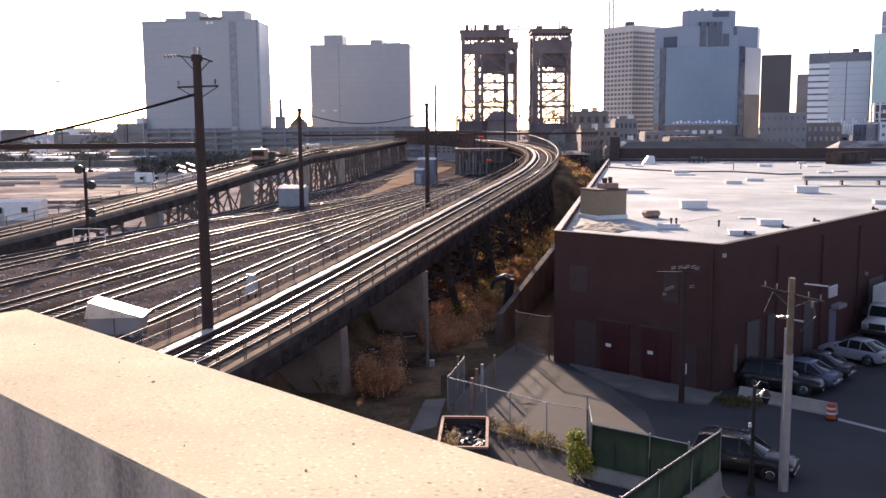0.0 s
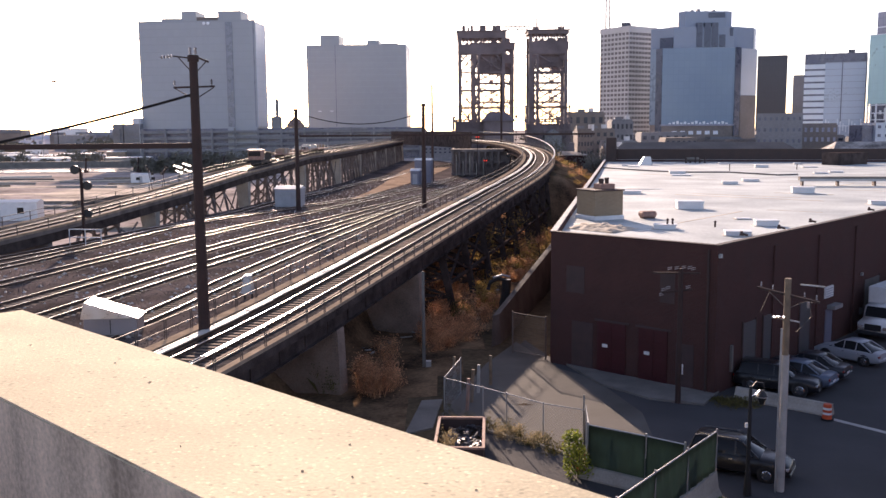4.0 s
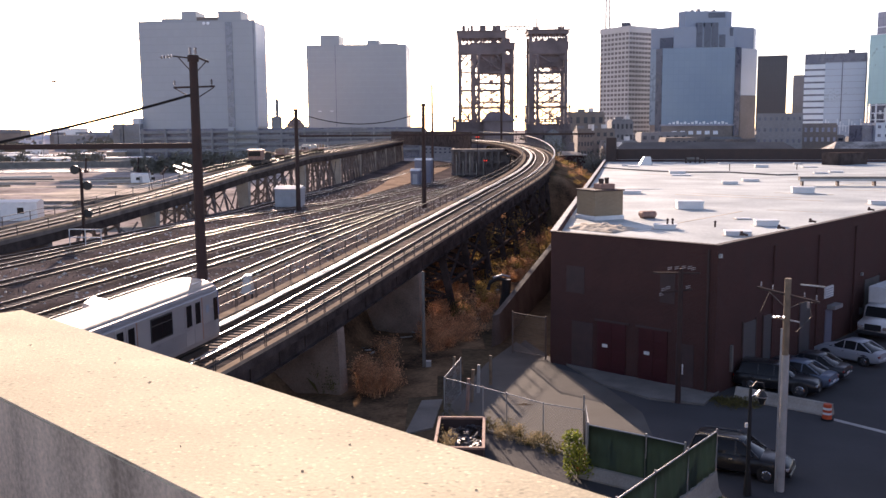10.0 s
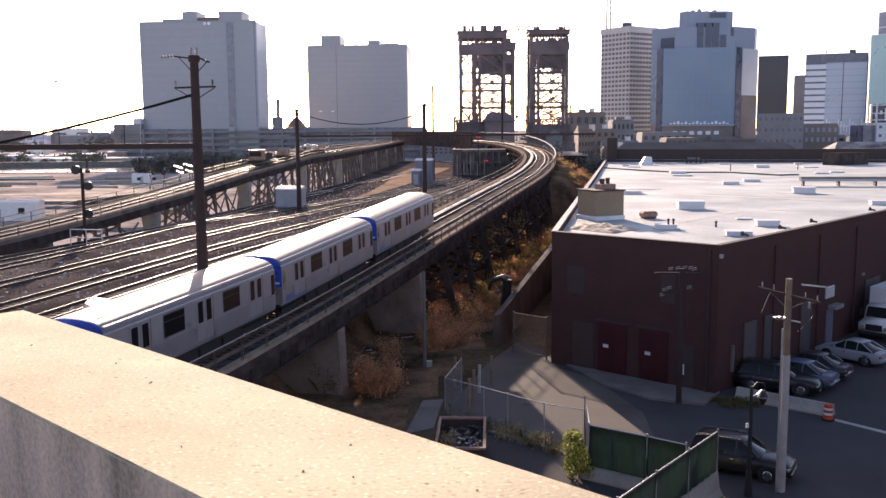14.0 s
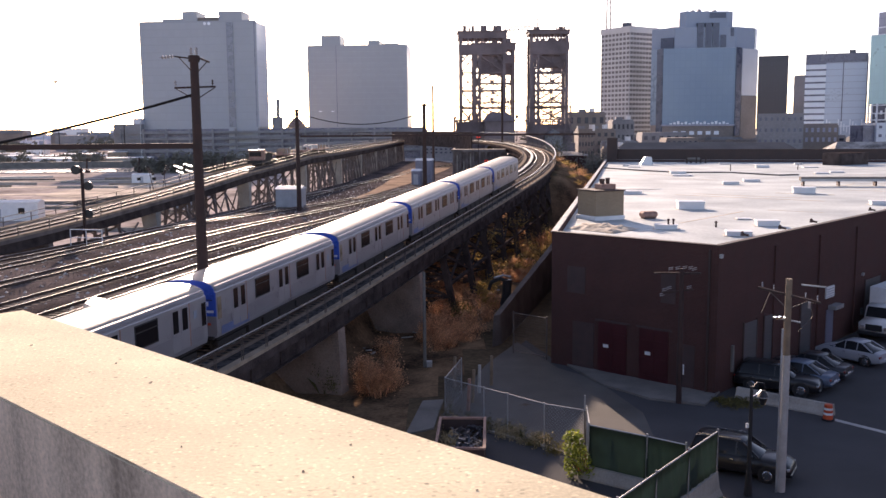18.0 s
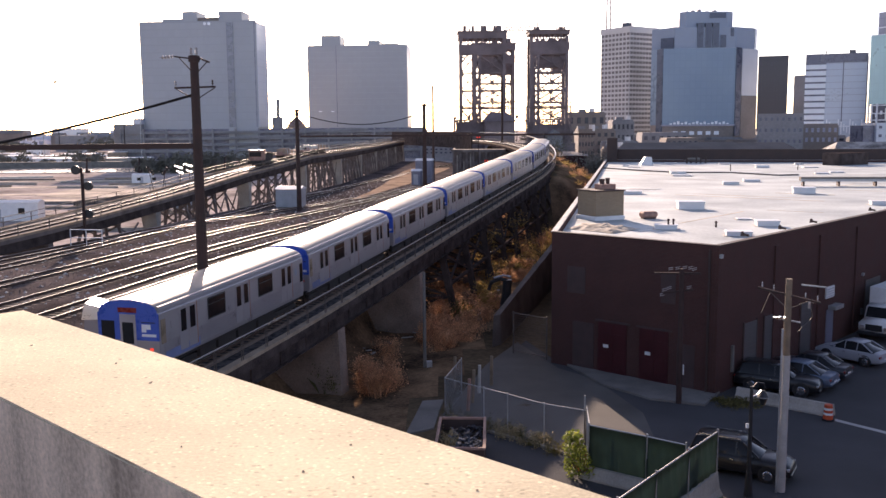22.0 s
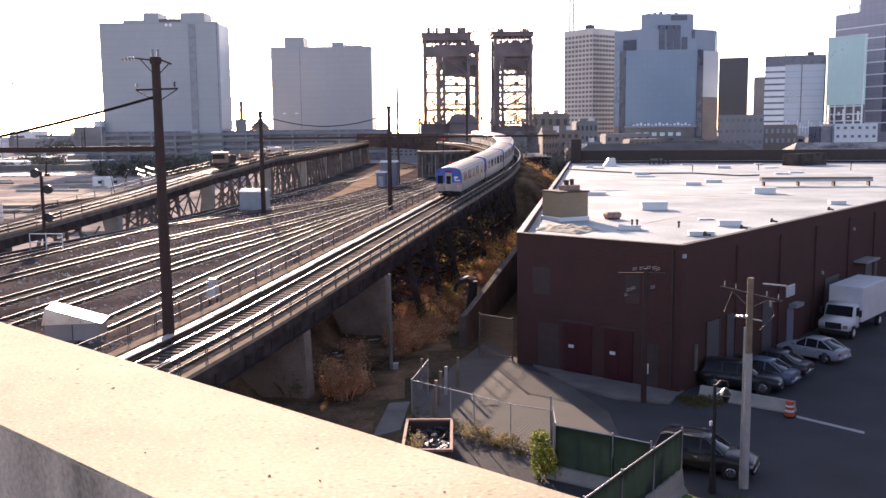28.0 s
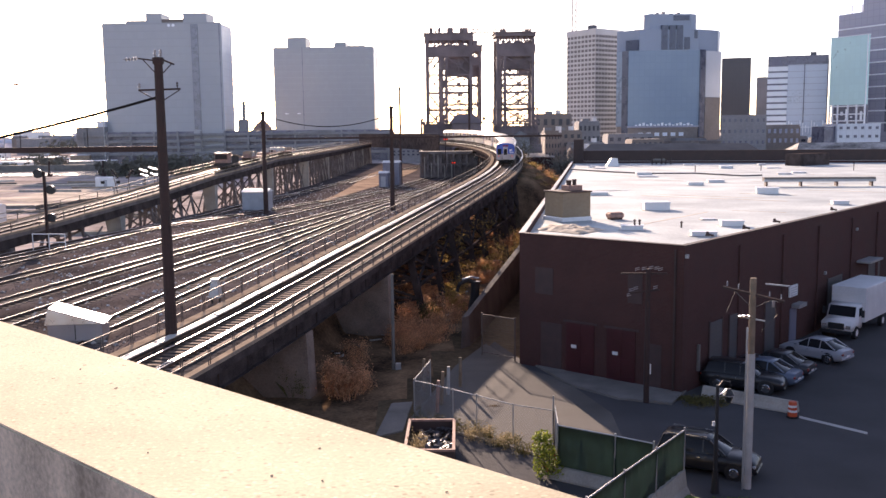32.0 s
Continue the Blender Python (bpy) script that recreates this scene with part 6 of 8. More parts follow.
    gb, gt = 0.89 * w, 0.70 * w

    def cut(x, z):
        k = (z - belt) / (H - belt)
        h = gb + (gt - gb) * k
        return [(x, gb, belt - 0.04), (x, h + 0.01, max(belt, z - 0.06)), (x, h - 0.06, z), (x, -h + 0.06, z), (x, -h - 0.01, max(belt, z - 0.06)), (x, -gb, belt - 0.04)]
    mid = (roof0 + roof1) / 2
    part("glasshouse", loft([cut(cab0, belt), cut(roof0, H - 0.05), cut(mid, H - 0.01), cut(roof1, H - 0.05), cut(cab1, belt)]), "window", v, "dark tinted windows", smooth=True).data.set_sharp_from_angle(angle=0.6)

    def crown(x, z, k):
        return [(x, gt * k, z - 0.03), (x, gt * 0.9 * k, z + 0.012), (x, 0, z + 0.03), (x, -gt * 0.9 * k, z + 0.012), (x, -gt * k, z - 0.03)]
    part("roof", loft([crown(roof0 - 0.05, H - 0.06, 0.97), crown(roof0 + 0.25, H - 0.015, 1.0), crown(mid, H, 1.0), crown(roof1 - 0.25, H - 0.015, 1.0), crown(roof1 + 0.05, H - 0.06, 0.97)]), col, v, smooth=True)
    for s in (-1, 1):
        for xa, xb in ((cab0 + 0.05, roof0), (cab1 - 0.05, roof1)):
            part("pillar", one(beam, (xa, s * gb, belt), (xb, s * (gt + 0.0), H - 0.05), 0.07, 0.05), col, v)
        for f in (0.38, 0.66):
            x = cab0 + (cab1 - cab0) * f
            part("pillar", one(beam, (x, s * gb, belt), (x, s * gt, H - 0.05), 0.06, 0.035), col, v)
    r = 0.32 if H < 1.6 else 0.37
    for x in (-wb, wb):
        for s in (-1, 1):
            y = s * (w - 0.10)
            part("arch", one(rod, (x, y - s * 0.08, r + 0.03), (x, y + s * 0.095, r + 0.03), r + 0.08, r + 0.07, 20), "dark", v)
            t = part("wheel", one(rod, (x, y - 0.10, r), (x, y + 0.105, r), r, r, 20), "tyre", v, "black tyre")
            part("rim", one(rod, (x, y + s * 0.10, r), (x, y + s * 0.12, r), r * 0.66, r * 0.6, 12), "chrome", t, "bright alloy rim")
    for s in (-1, 1):
        part("head_light", one(box, x1 - 0.26, x1 - 0.05, s * (0.68 * w) - 0.15, s * (0.68 * w) + 0.15, belt - 0.42, belt - 0.29, 0.03), "galv", v)
        part("tail_light", one(box, x0 - 0.005, x0 + 0.14, s * (0.74 * w) - 0.13, s * (0.74 * w) + 0.13, tail - 0.30, tail - 0.15, 0.03), "tail_red", v)
        part("mirror", one(box, cab1 - 0.42, cab1 - 0.28, s * (w + 0.08) - 0.08, s * (w + 0.08) + 0.08, belt, belt + 0.13, 0.03), col, v)
        for hx in (cab0 + 0.8, cab0 + 1.75):
            part("handle", one(box, hx, hx + 0.16, min(s * w * 0.97, s * (w + 0.02)), max(s * w * 0.97, s * (w + 0.02)), belt - 0.20, belt - 0.165), "chrome", v)
    part("plate", one(box, x0 - 0.02, x0 + 0.03, -0.2, 0.2, tail - 0.42, tail - 0.31), "white_paint", v)
    part("bumper", one(box, x0 - 0.04, x0 + 0.14, -0.86 * w, 0.86 * w, 0.36, 0.54, 0.05), col, v)
    part("bumper", one(box, x1 - 0.16, x1 + 0.03, -0.76 * w, 0.76 * w, 0.30, 0.48, 0.05), col, v)
    part("grille", one(box, x1 - 0.1, x1 + 0.01, -0.42, 0.42, 0.5, 0.62, 0.02), "dark", v)
    if rails:
        for s in (-1, 1):
            part("roof_rail", one(beam, (roof0 + 0.15, s * (gt - 0.06), H + 0.06), (roof1 - 0.15, s * (gt - 0.06), H + 0.06), 0.035), "chrome", v, "bright roof rail")
    return v


def street_cars():
    black, blue, dark, silver = paint("black_car_paint", (0.012, 0.012, 0.014)), paint("blue_grey_car_paint", (0.10, 0.14, 0.20)), paint("charcoal_car_paint", (0.03, 0.033, 0.04)), paint("silver_car_paint", (0.34, 0.36, 0.40))
    vehicle("black sport utility car with bright roof rails at the kerb", pose(11.6, 35.0, 0.02, 0, 0, -30), 4.35, 1.78, 1.58, 1.0, -2.05, 0.95, -1.8, 0.2, black, True)
    vehicle("black sport utility car parked nose outward by the wall", pose(17.1, 46.25, 0.02, 0, 0, -30), 4.6, 1.84, 1.62, 1.02, -2.1, 0.95, -1.85, 0.2, black)
    vehicle("blue-grey saloon car parked nose to the brick wall", pose(18.4, 47.5, 0.02, 0, 0, 139), 4.6, 1.8, 1.45, 0.95, -1.75, 1.0, -0.9, 0.25, blue)
    vehicle("dark charcoal saloon car parked nose to the wall", pose(19.8, 49.1, 0.02, 0, 0, 139), 4.6, 1.8, 1.45, 0.95, -1.75, 1.0, -0.9, 0.25, dark)
    vehicle("silver saloon car parked by the roller doors", pose(23.45, 52.1, 0.02, 0, 0, 128), 4.35, 1.78, 1.45, 0.95, -1.75, 1.05, -0.9, 0.25, silver)
    t = thing("box_truck", "white box truck parked along the brick wall", "truck", m=pose(29.4, 59.5, 0.02, 0, 0, 226))
    part("cargo_box", one(box, -4.4, 1.7, -1.2, 1.2, 0.95, 3.45, 0.04), "white_paint", t, "white cargo box")
    bm = bmesh.new()
    prof = [(1.8, 0.6), (4.0, 0.6), (4.05, 1.25), (3.0, 1.45), (2.65, 2.25), (1.8, 2.35)]
    hexa(bm, [(x, -1.05, z) for x, z in prof], [(x, 1.05, z) for x, z in prof])
    bmesh.ops.recalc_face_normals(bm, faces=bm.faces)
    bmesh.ops.bevel(bm, geom=list(bm.edges), offset=0.06, segments=2, affect="EDGES")
    part("cab", bm, "white_paint", t, "white cab with sloping bonnet", smooth=True)
    bm = bmesh.new()
    hexa(bm, [(3.0, -0.92, 1.5), (3.0, 0.92, 1.5), (2.70, 0.88, 2.18), (2.70, -0.88, 2.18)], [(3.04, -0.92, 1.52), (3.04, 0.92, 1.52), (2.74, 0.88, 2.2), (2.74, -0.88, 2.2)])
    part("windscreen", bm, "window", t, "dark windscreen")
    part("grille", one(box, 4.0, 4.09, -0.55, 0.55, 0.75, 1.18, 0.02), "dark", t)
    part("bumper", one(box, 3.95, 4.2, -1.1, 1.1, 0.42, 0.66, 0.04), "dark", t)
    part("chassis", one(box, -4.3, 3.9, -0.45, 0.45, 0.5, 0.95), "under", t)
    for s in (-1, 1):
        part("head_light", one(box, 3.98, 4.08, s * 0.82 - 0.16, s * 0.82 + 0.16, 0.82, 1.05, 0.02), "insul", t)
        part("side_window", one(box, 1.95, 2.6, s * 1.045 - 0.02, s * 1.045 + 0.02, 1.5, 2.1), "window", t)
        part("mirror", one(box, 2.6, 2.72, s * 1.35 - 0.1, s * 1.35 + 0.1, 1.5, 2.0, 0.02), "dark", t)
        for x in (-2.6, 3.1):
            w = part("wheel", one(rod, (x, s * 1.0 - 0.14, 0.45), (x, s * 1.0 + 0.14, 0.45), 0.45, 0.45, 18), "tyre", t)
            part("rim", one(rod, (x, s * 1.13, 0.45), (x, s * 1.15, 0.45), 0.26, 0.24, 12), "white_paint", w)


BEFORE = set(scene.objects)
street_cars()
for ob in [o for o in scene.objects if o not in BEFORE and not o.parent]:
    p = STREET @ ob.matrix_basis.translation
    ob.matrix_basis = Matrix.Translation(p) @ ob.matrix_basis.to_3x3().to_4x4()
BEFORE = set(scene.objects)


# ---- utility poles and lamp ----
def utility_pole(x, y, h, wood, label, lean=0.0):
    p = thing("utility_pole", label, "pole", "utility poles", m=pose(x, y, 0, 0, lean, 0))
    part("shaft", one(rod, (0, 0, -0.2), (0, 0, h), 0.145, 0.115, 12), wood, p, "weathered round shaft")
    return p


def street_poles():
    p = utility_pole(12.45, 33.0, 8.02, "wood", "weathered wooden utility pole with cross-arms, pale lower half")
    part("lower_wrap", one(rod, (0, 0, 0), (0, 0, 5.2), 0.158, 0.148, 12), "pale_wood", p, "pale grey lower half")
    part("crossarm", one(beam, (-0.95, 0.5, 7.62), (0.95, -0.55, 7.22), 0.07, 0.08), "pole", p, "dark cross-arm")
    part("crossarm", one(beam, (0.35, -0.25, 7.84), (1.1, -0.6, 7.8), 0.05, 0.05), "galv", p)
    part("bracket_arm", one(beam, (-0.45, 0.3, 6.55), (0.4, -0.2, 6.45), 0.04, 0.05), "galv", p)
    bm = bmesh.new()
    beam(bm, (-0.6, 0.32, 7.52), (0, 0, 6.9), 0.025)
    beam(bm, (0.6, -0.36, 7.28), (0, 0, 6.9), 0.025)
    part("brace", bm, "railing", p)
    for a in (-0.8, -0.45, 0.5, 0.85):
        bm = bmesh.new()
        for k in range(3):
            rod(bm, (a, -a * 0.58, 7.5 - a * 0.21 + 0.06 * k), (a, -a * 0.58, 7.54 - a * 0.21 + 0.06 * k), 0.035, 0.02, 8)
        part("insulator", bm, "insul", p)
    for a, z in ((-0.42, 6.55), (-0.28, 6.56), (-0.08, 6.55), (0.93, 7.12)):
        part("clamp", one(box, a - 0.05, a + 0.05, -0.1, 0.1, z, z + 0.08, 0.01), "chrome", p, "shiny clamp")
    part("conduit", one(rod, (-0.22, -0.12, 0), (-0.2, -0.1, 6.2), 0.04, 0.04, 8), "galv", p)
    part("guy_loop", one(tube, [(-0.55, 0.3, 7.5), (-0.8, 0.45, 6.7), (-0.4, 0.2, 6.6)], 0.01, 5), "railing", p, "thin slack wire")
    part("guy_loop", one(tube, [(0.6, -0.35, 7.3), (0.75, -0.4, 6.7), (0.3, -0.2, 6.1)], 0.01, 5), "railing", p)
    part("stay_insulator", one(rod, (0.62, -0.36, 7.0), (0.62, -0.36, 7.22), 0.05, 0.05, 8), "insul", p)
    q = utility_pole(11.47, 44.15, 6.7, "pole", "dark wooden utility pole before the brick warehouse")
    part("crossarm", one(beam, (-1.2, 0.6, 6.4), (0.8, -0.4, 6.52), 0.07, 0.09), "pole", q)
    part("crossarm", one(beam, (-0.8, 0.4, 5.45), (0.5, -0.2, 5.7), 0.06, 0.08), "pole", q)
    for a, z in ((-0.5, 6.9), (-0.2, 6.95), (0.1, 7.0), (0.35, 7.0), (0.5, 6.95), (-0.75, 5.85), (-0.85, 5.6), (-0.55, 5.95), (0.3, 6.05)):
        bm = bmesh.new()
        for k in range(2):
            rod(bm, (a - 0.09, -a * 0.5, z - 0.3 + 0.09 * k), (a + 0.12, -a * 0.5 - 0.06, z - 0.24 + 0.09 * k), 0.028, 0.018, 6)
        part("insulator", bm, "insul", q)
    part("tag", one(box, 0.12, 0.17, -0.18, -0.1, 1.5, 2.0), "white_paint", q)
    l = thing("street_lamp", "dark ornamental street lamp with a glass lantern", "street lamp", m=pose(11.1, 32.6, 0.05))
    part("base", one(rod, (0, 0, 0), (0, 0, 0.9), 0.16, 0.1, 10), "dark", l)
    part("post", one(rod, (0, 0, 0.9), (0, 0, 4.1), 0.085, 0.06, 10), "dark", l)
    part("arm", one(tube, [(0, 0, 4.0), (0.2, 0, 4.25), (0.45, 0, 4.2), (0.5, 0, 4.0)], 0.03, 6), "dark", l)
    part("hood", one(rod, (0.42, 0, 3.72), (0.42, 0, 3.95), 0.2, 0.06, 12), "dark", l, "dark lantern hood")
    part("hood_rim", one(rod, (0.42, 0, 3.69), (0.42, 0, 3.72), 0.2, 0.2, 14), "galv", l, "bright hood rim")
    part("lantern", one(rod, (0.42, 0, 3.42), (0.42, 0, 3.69), 0.08, 0.18, 12), "window", l, "glass lantern bowl")
    part("scroll", one(tube, [(0, 0, 3.7), (0.2, 0, 3.8), (0.35, 0, 3.95)], 0.02, 6), "chrome", l)
    part("banner_clip", one(box, -0.16, -0.06, -0.03, 0.03, 2.55, 2.72), "white_paint", l)
    b = thing("street_light", "thin steel lamp post by the viaduct", "street lamp", m=pose(-1.15, 52.2, -1.0))
    part("post", one(rod, (0, 0, 0), (0, 0, 6.4), 0.11, 0.08, 10), "concrete", b)
    part("meter_box", one(box, 0.1, 0.42, -0.15, 0.15, 0.6, 1.2, 0.02), "galv", b)


street_poles()


# ---- barriers and fences ----
def barriers():
    def jersey(a, b, h, label, mt, n=1):
        a, b = Vector(a), Vector(b)
        for k in range(n):
            p, q = a.lerp(b, k / n), a.lerp(b, (k + 0.985) / n)
            o = thing("concrete_barrier", label, "barrier", "concrete barriers")
            f = (q - p).normalized()
            s = Vector((f.y, -f.x, 0))
            prof = [(-0.3, 0), (0.3, 0), (0.3, 0.08), (0.17, 0.3), (0.09, h), (-0.09, h), (-0.17, 0.3), (-0.3, 0.08)]
            bm = bmesh.new()
            sweep(bm, prof, [(p, s), (q, s)])
            part("block", bm, mt, o)
    jersey((14.6, 45.0, 0.02), (18.15, 41.9, 0.02), 0.56, "pale concrete barrier along the parking yard", "pale_concrete", 2)
    jersey((5.0, 26.4, 0.02), (9.95, 32.75, 0.02), 0.9, "concrete barrier with rust stains under the green fence", "pale_concrete", 3)
    jersey((5.3, 34.7, 0.02), (8.6, 32.2, 0.02), 0.45, "pale concrete barrier foot of the green fence", "pale_concrete", 1)
    b = thing("traffic_barrel", "orange traffic barrel with white bands", "traffic barrel", m=pose(17.62, 41.3, 0.03) @ Matrix.Scale(0.75, 4))
    z = 0.0
    for h, r0, r1, mt in ((0.1, 0.36, 0.36, "tyre"), (0.26, 0.29, 0.28, "orange"), (0.14, 0.28, 0.27, "white_paint"), (0.16, 0.27, 0.26, "orange"), (0.14, 0.26, 0.255, "white_paint"), (0.2, 0.255, 0.23, "orange")):
        part("band" if z else "foot", one(rod, (0, 0, z), (0, 0, z + h), r0, r1, 16), mt, b)
        z += h
    # green screen fences
    def screen(pts, z0, h, label):
        o = thing("screen_fence", label, "fence", "green fences")
        for a, b in zip(pts, pts[1:]):
            a, b = Vector((*a, z0)), Vector((*b, z0))
            f = (b - a).normalized()
            s = Vector((f.y, -f.x, 0))
            bm = bmesh.new()
            n = 14
            grid = []
            for i in range(n + 1):
                p = a.lerp(b, i / n)
                grid.append([bm.verts.new(p + s * (0.03 * math.sin(i * 2.1 + j) + 0.02 * random.random()) + Vector((0, 0, 0.06 + (h - 0.08) * j / 4))) for j in range(5)])
            for i in range(n):
                for j in range(4):
                    bm.faces.new((grid[i][j], grid[i + 1][j], grid[i + 1][j + 1], grid[i][j + 1]))
            bmesh.ops.solidify(bm, geom=bm.faces[:], thickness=0.012)
            part("screen", bm, "green", o, "green privacy cloth", smooth=True)
            part("top_rail", one(rod, a + Vector((0, 0, h)), b + Vector((0, 0, h)), 0.028, 0.028, 8), "galv", o)
        for p in pts:
            part("post", one(rod, (*p, z0 - 0.1), (*p, z0 + h + 0.1), 0.038, 0.038, 8), "galv", o)
    screen([(5.55, 34.65), (7.5, 33.25), (8.7, 32.3)], 0.03, 2.05, "green screened chain-link fence beside the shrub")
    screen([(5.15, 26.6), (6.8, 28.75), (8.4, 30.8), (9.98, 32.8)], 0.85, 1.55, "green screened fence on concrete barriers")
    # chain-link fence
    c = thing("chainlink_fence", "grey chain-link fence with steel posts", "fence")

    def link(pts, h):
        for p in pts:
            part("post", one(rod, (*p, -0.1), (*p, h + 0.1), 0.026, 0.026, 8), "galv", c)
        for a, b in zip(pts, pts[1:]):
            a, b = Vector((*a, 0.04)), Vector((*b, 0.04))
            part("top_rail", one(rod, a + Vector((0, 0, h)), b + Vector((0, 0, h)), 0.02, 0.02, 6), "galv", c)
            bm = bmesh.new()
            ln = (b - a).length
            f = (b - a).normalized()
            n = int((ln + h) / 0.16)
            for i in range(n):
                for sg in (0, 1):
                    x0 = i * 0.16 - h
                    p0, p1 = x0, x0 + h
                    z0, z1 = (0, h) if sg == 0 else (h, 0)
                    q0, q1 = max(p0, 0), min(p1, ln)
                    if q1 <= q0:
                        continue
                    k0, k1 = (q0 - p0) / h, (q1 - p0) / h
                    A = a + f * q0 + Vector((0, 0, z0 + (z1 - z0) * k0))
                    B = a + f * q1 + Vector((0, 0, z0 + (z1 - z0) * k1))
                    beam(bm, A, B, 0.0045, 0.0045)
            tagged(part("mesh", bm, "galv", c, "woven wire mesh"), kind="stuff")
    link([(0.85, 46.0), (0.0, 42.3), (1.75, 40.6), (2.75, 39.6), (4.2, 38.1), (5.85, 37.1)], 1.85)
    link([(5.85, 37.1), (5.6, 34.75)], 2.0)
    # gate of wire panels at the foot of the warehouse
    g = thing("wire_gate", "tall wire mesh gate beside the warehouse", "gate")
    for x, y in ((4.15, 54.6), (5.95, 52.9)):
        part("post", one(rod, (x, y, -0.1), (x, y, 2.6), 0.05, 0.05, 8), "railing", g)
    for z in (0.2, 2.5):
        part("rail", one(rod, (4.15, 54.6, z), (5.95, 52.9, z), 0.03, 0.03, 6), "railing", g)
    bm = bmesh.new()
    for k in range(1, 20):
        t = k / 20
        beam(bm, (4.15 + 1.8 * t, 54.6 - 1.7 * t, 0.2), (4.15 + 1.8 * t, 54.6 - 1.7 * t, 2.5), 0.008)
    for k in range(1, 16):
        beam(bm, (4.15, 54.6, 0.2 + 0.145 * k), (5.95, 52.9, 0.2 + 0.145 * k), 0.008)
    tagged(part("mesh", bm, "railing", g), kind="stuff")
    for i, (x, y, h, mt) in enumerate(((1.75, 46.2, 1.5, "pale_wood"), (2.45, 47.6, 1.6, "wood"), (1.35, 44.5, 1.7, "wood"), (1.1, 43.2, 1.6, "rust"), (0.5, 47.5, 1.6, "wood"), (13.6, 46.2, 0.9, "white_paint"))):
        b = thing("bollard", "short weathered post in the lot" if i < 5 else "short white bollard by the warehouse", "bollard", "posts", m=pose(x, y, 0.02, 4 * random.random(), 3 * random.random(), 0))
        part("post", one(rod, (0, 0, -0.05), (0, 0, h), 0.09, 0.08, 10), mt, b)
    s = thing("stop_sign_post", "dark narrow post with a folded sign by the green fence", "sign post", m=pose(5.75, 37.0, 0.02))
    part("post", one(rod, (0, 0, 0), (0, 0, 2.55), 0.035, 0.035, 8), "galv", s)
    bm = bmesh.new()
    hexa(bm, [(-0.02, -0.35, 0.0), (0.02, -0.35, 0.0), (0.02, 0.1, 0.0), (-0.02, 0.1, 0.0)], [(-0.02, -0.05, 1.9), (0.02, -0.05, 1.9), (0.02, 0.05, 1.9), (-0.02, 0.05, 1.9)])
    part("folded_cloth", bm, "dark", s)


barriers()
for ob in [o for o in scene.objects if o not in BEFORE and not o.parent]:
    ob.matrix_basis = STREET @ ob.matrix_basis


def tuft(bm, rnd, c, h, n, spread, w=0.02, lean=0.5):
    for i in range(n):
        a = rnd.random() * 6.2832
        r = spread * math.sqrt(rnd.random())
        p = Vector((c[0] + r * math.cos(a), c[1] + r * math.sin(a), c[2]))
        hh = h * (0.5 + 0.7 * rnd.random())
        l = Vector((rnd.uniform(-lean, lean), rnd.uniform(-lean, lean), 0)) * hh
        s = Vector((math.cos(a + 1.5), math.sin(a + 1.5), 0)) * w
        m = p + l * 0.35 + Vector((0, 0, hh * 0.6))
        v = [bm.verts.new(q) for q in (p - s, p + s, m + s * 0.8, p + l + Vector((0, 0, hh)), m - s * 0.8)]
        bm.faces.new(v)
        if w > 0.012 and i % 2:
            for k in range(2):
                q = m + Vector((rnd.gauss(0, 0.12), rnd.gauss(0, 0.12), rnd.uniform(-0.25, 0.35) * hh))
                e = Vector((rnd.uniform(-1, 1), rnd.uniform(-1, 1), rnd.uniform(-0.3, 1))).normalized() * w * 4
                f = e.orthogonal() * 0.5
                bm.faces.new([bm.verts.new(y) for y in (q - e, q - f, q + e, q + f)])


def dumpster():
    d = thing("dumpster", "open rust-rimmed skip filled with scrap and weeds", "skip", m=pose(0.72, 40.3, GZ - 0.03, 0, 0, -3))
    L, W, H = 2.1, 1.06, 1.32
    for nm, a in (("side", (-W, -W + 0.06, -L, L, 0, H)), ("side", (W - 0.06, W, -L, L, 0, H)), ("end_wall", (-W + 0.06, W - 0.06, L - 0.06, L, 0, H)), ("end_wall", (-W + 0.06, W - 0.06, -L, -L + 0.06, 0, H)), ("floor", (-W + 0.06, W - 0.06, -L + 0.06, L - 0.06, 0, 0.1))):
        part(nm, one(box, *a), "dark_coping", d)
    for a in ((-W - 0.05, -W + 0.08, -L - 0.05, L + 0.05, H, H + 0.1), (W - 0.08, W + 0.05, -L - 0.05, L + 0.05, H, H + 0.1), (-W + 0.08, W - 0.08, L - 0.08, L + 0.05, H, H + 0.1), (-W + 0.08, W - 0.08, -L - 0.05, -L + 0.08, H, H + 0.1)):
        part("rim", one(box, *a), "rust", d, "pinkish rusted rim")
    rnd = random.Random(3)
    bm = bmesh.new()
    for i in range(200):
        c = Vector((rnd.uniform(-0.5, 0.95), rnd.uniform(-1.9, 1.9), rnd.uniform(0.75, 1.15)))
        d1 = Vector((rnd.uniform(-1, 1), rnd.uniform(-1, 1), rnd.uniform(-0.6, 0.6))).normalized()
        beam(bm, c - d1 * rnd.uniform(0.05, 0.25), c + d1 * rnd.uniform(0.05, 0.25), rnd.uniform(0.02, 0.16), rnd.uniform(0.01, 0.05))
    tagged(part("scrap", bm, "junk", d, "heap of scrap metal and sheets"), kind="stuff")
    bm = bmesh.new()
    tuft(bm, rnd, (-0.55, -0.9, 0.8), 0.7, 60, 0.4, 0.014, 0.6)
    tuft(bm, rnd, (-0.6, 0.4, 0.8), 0.6, 50, 0.35, 0.014, 0.6)
    tagged(part("weeds", bm, "straw", d, "dry weeds growing in the scrap"), kind="stuff")
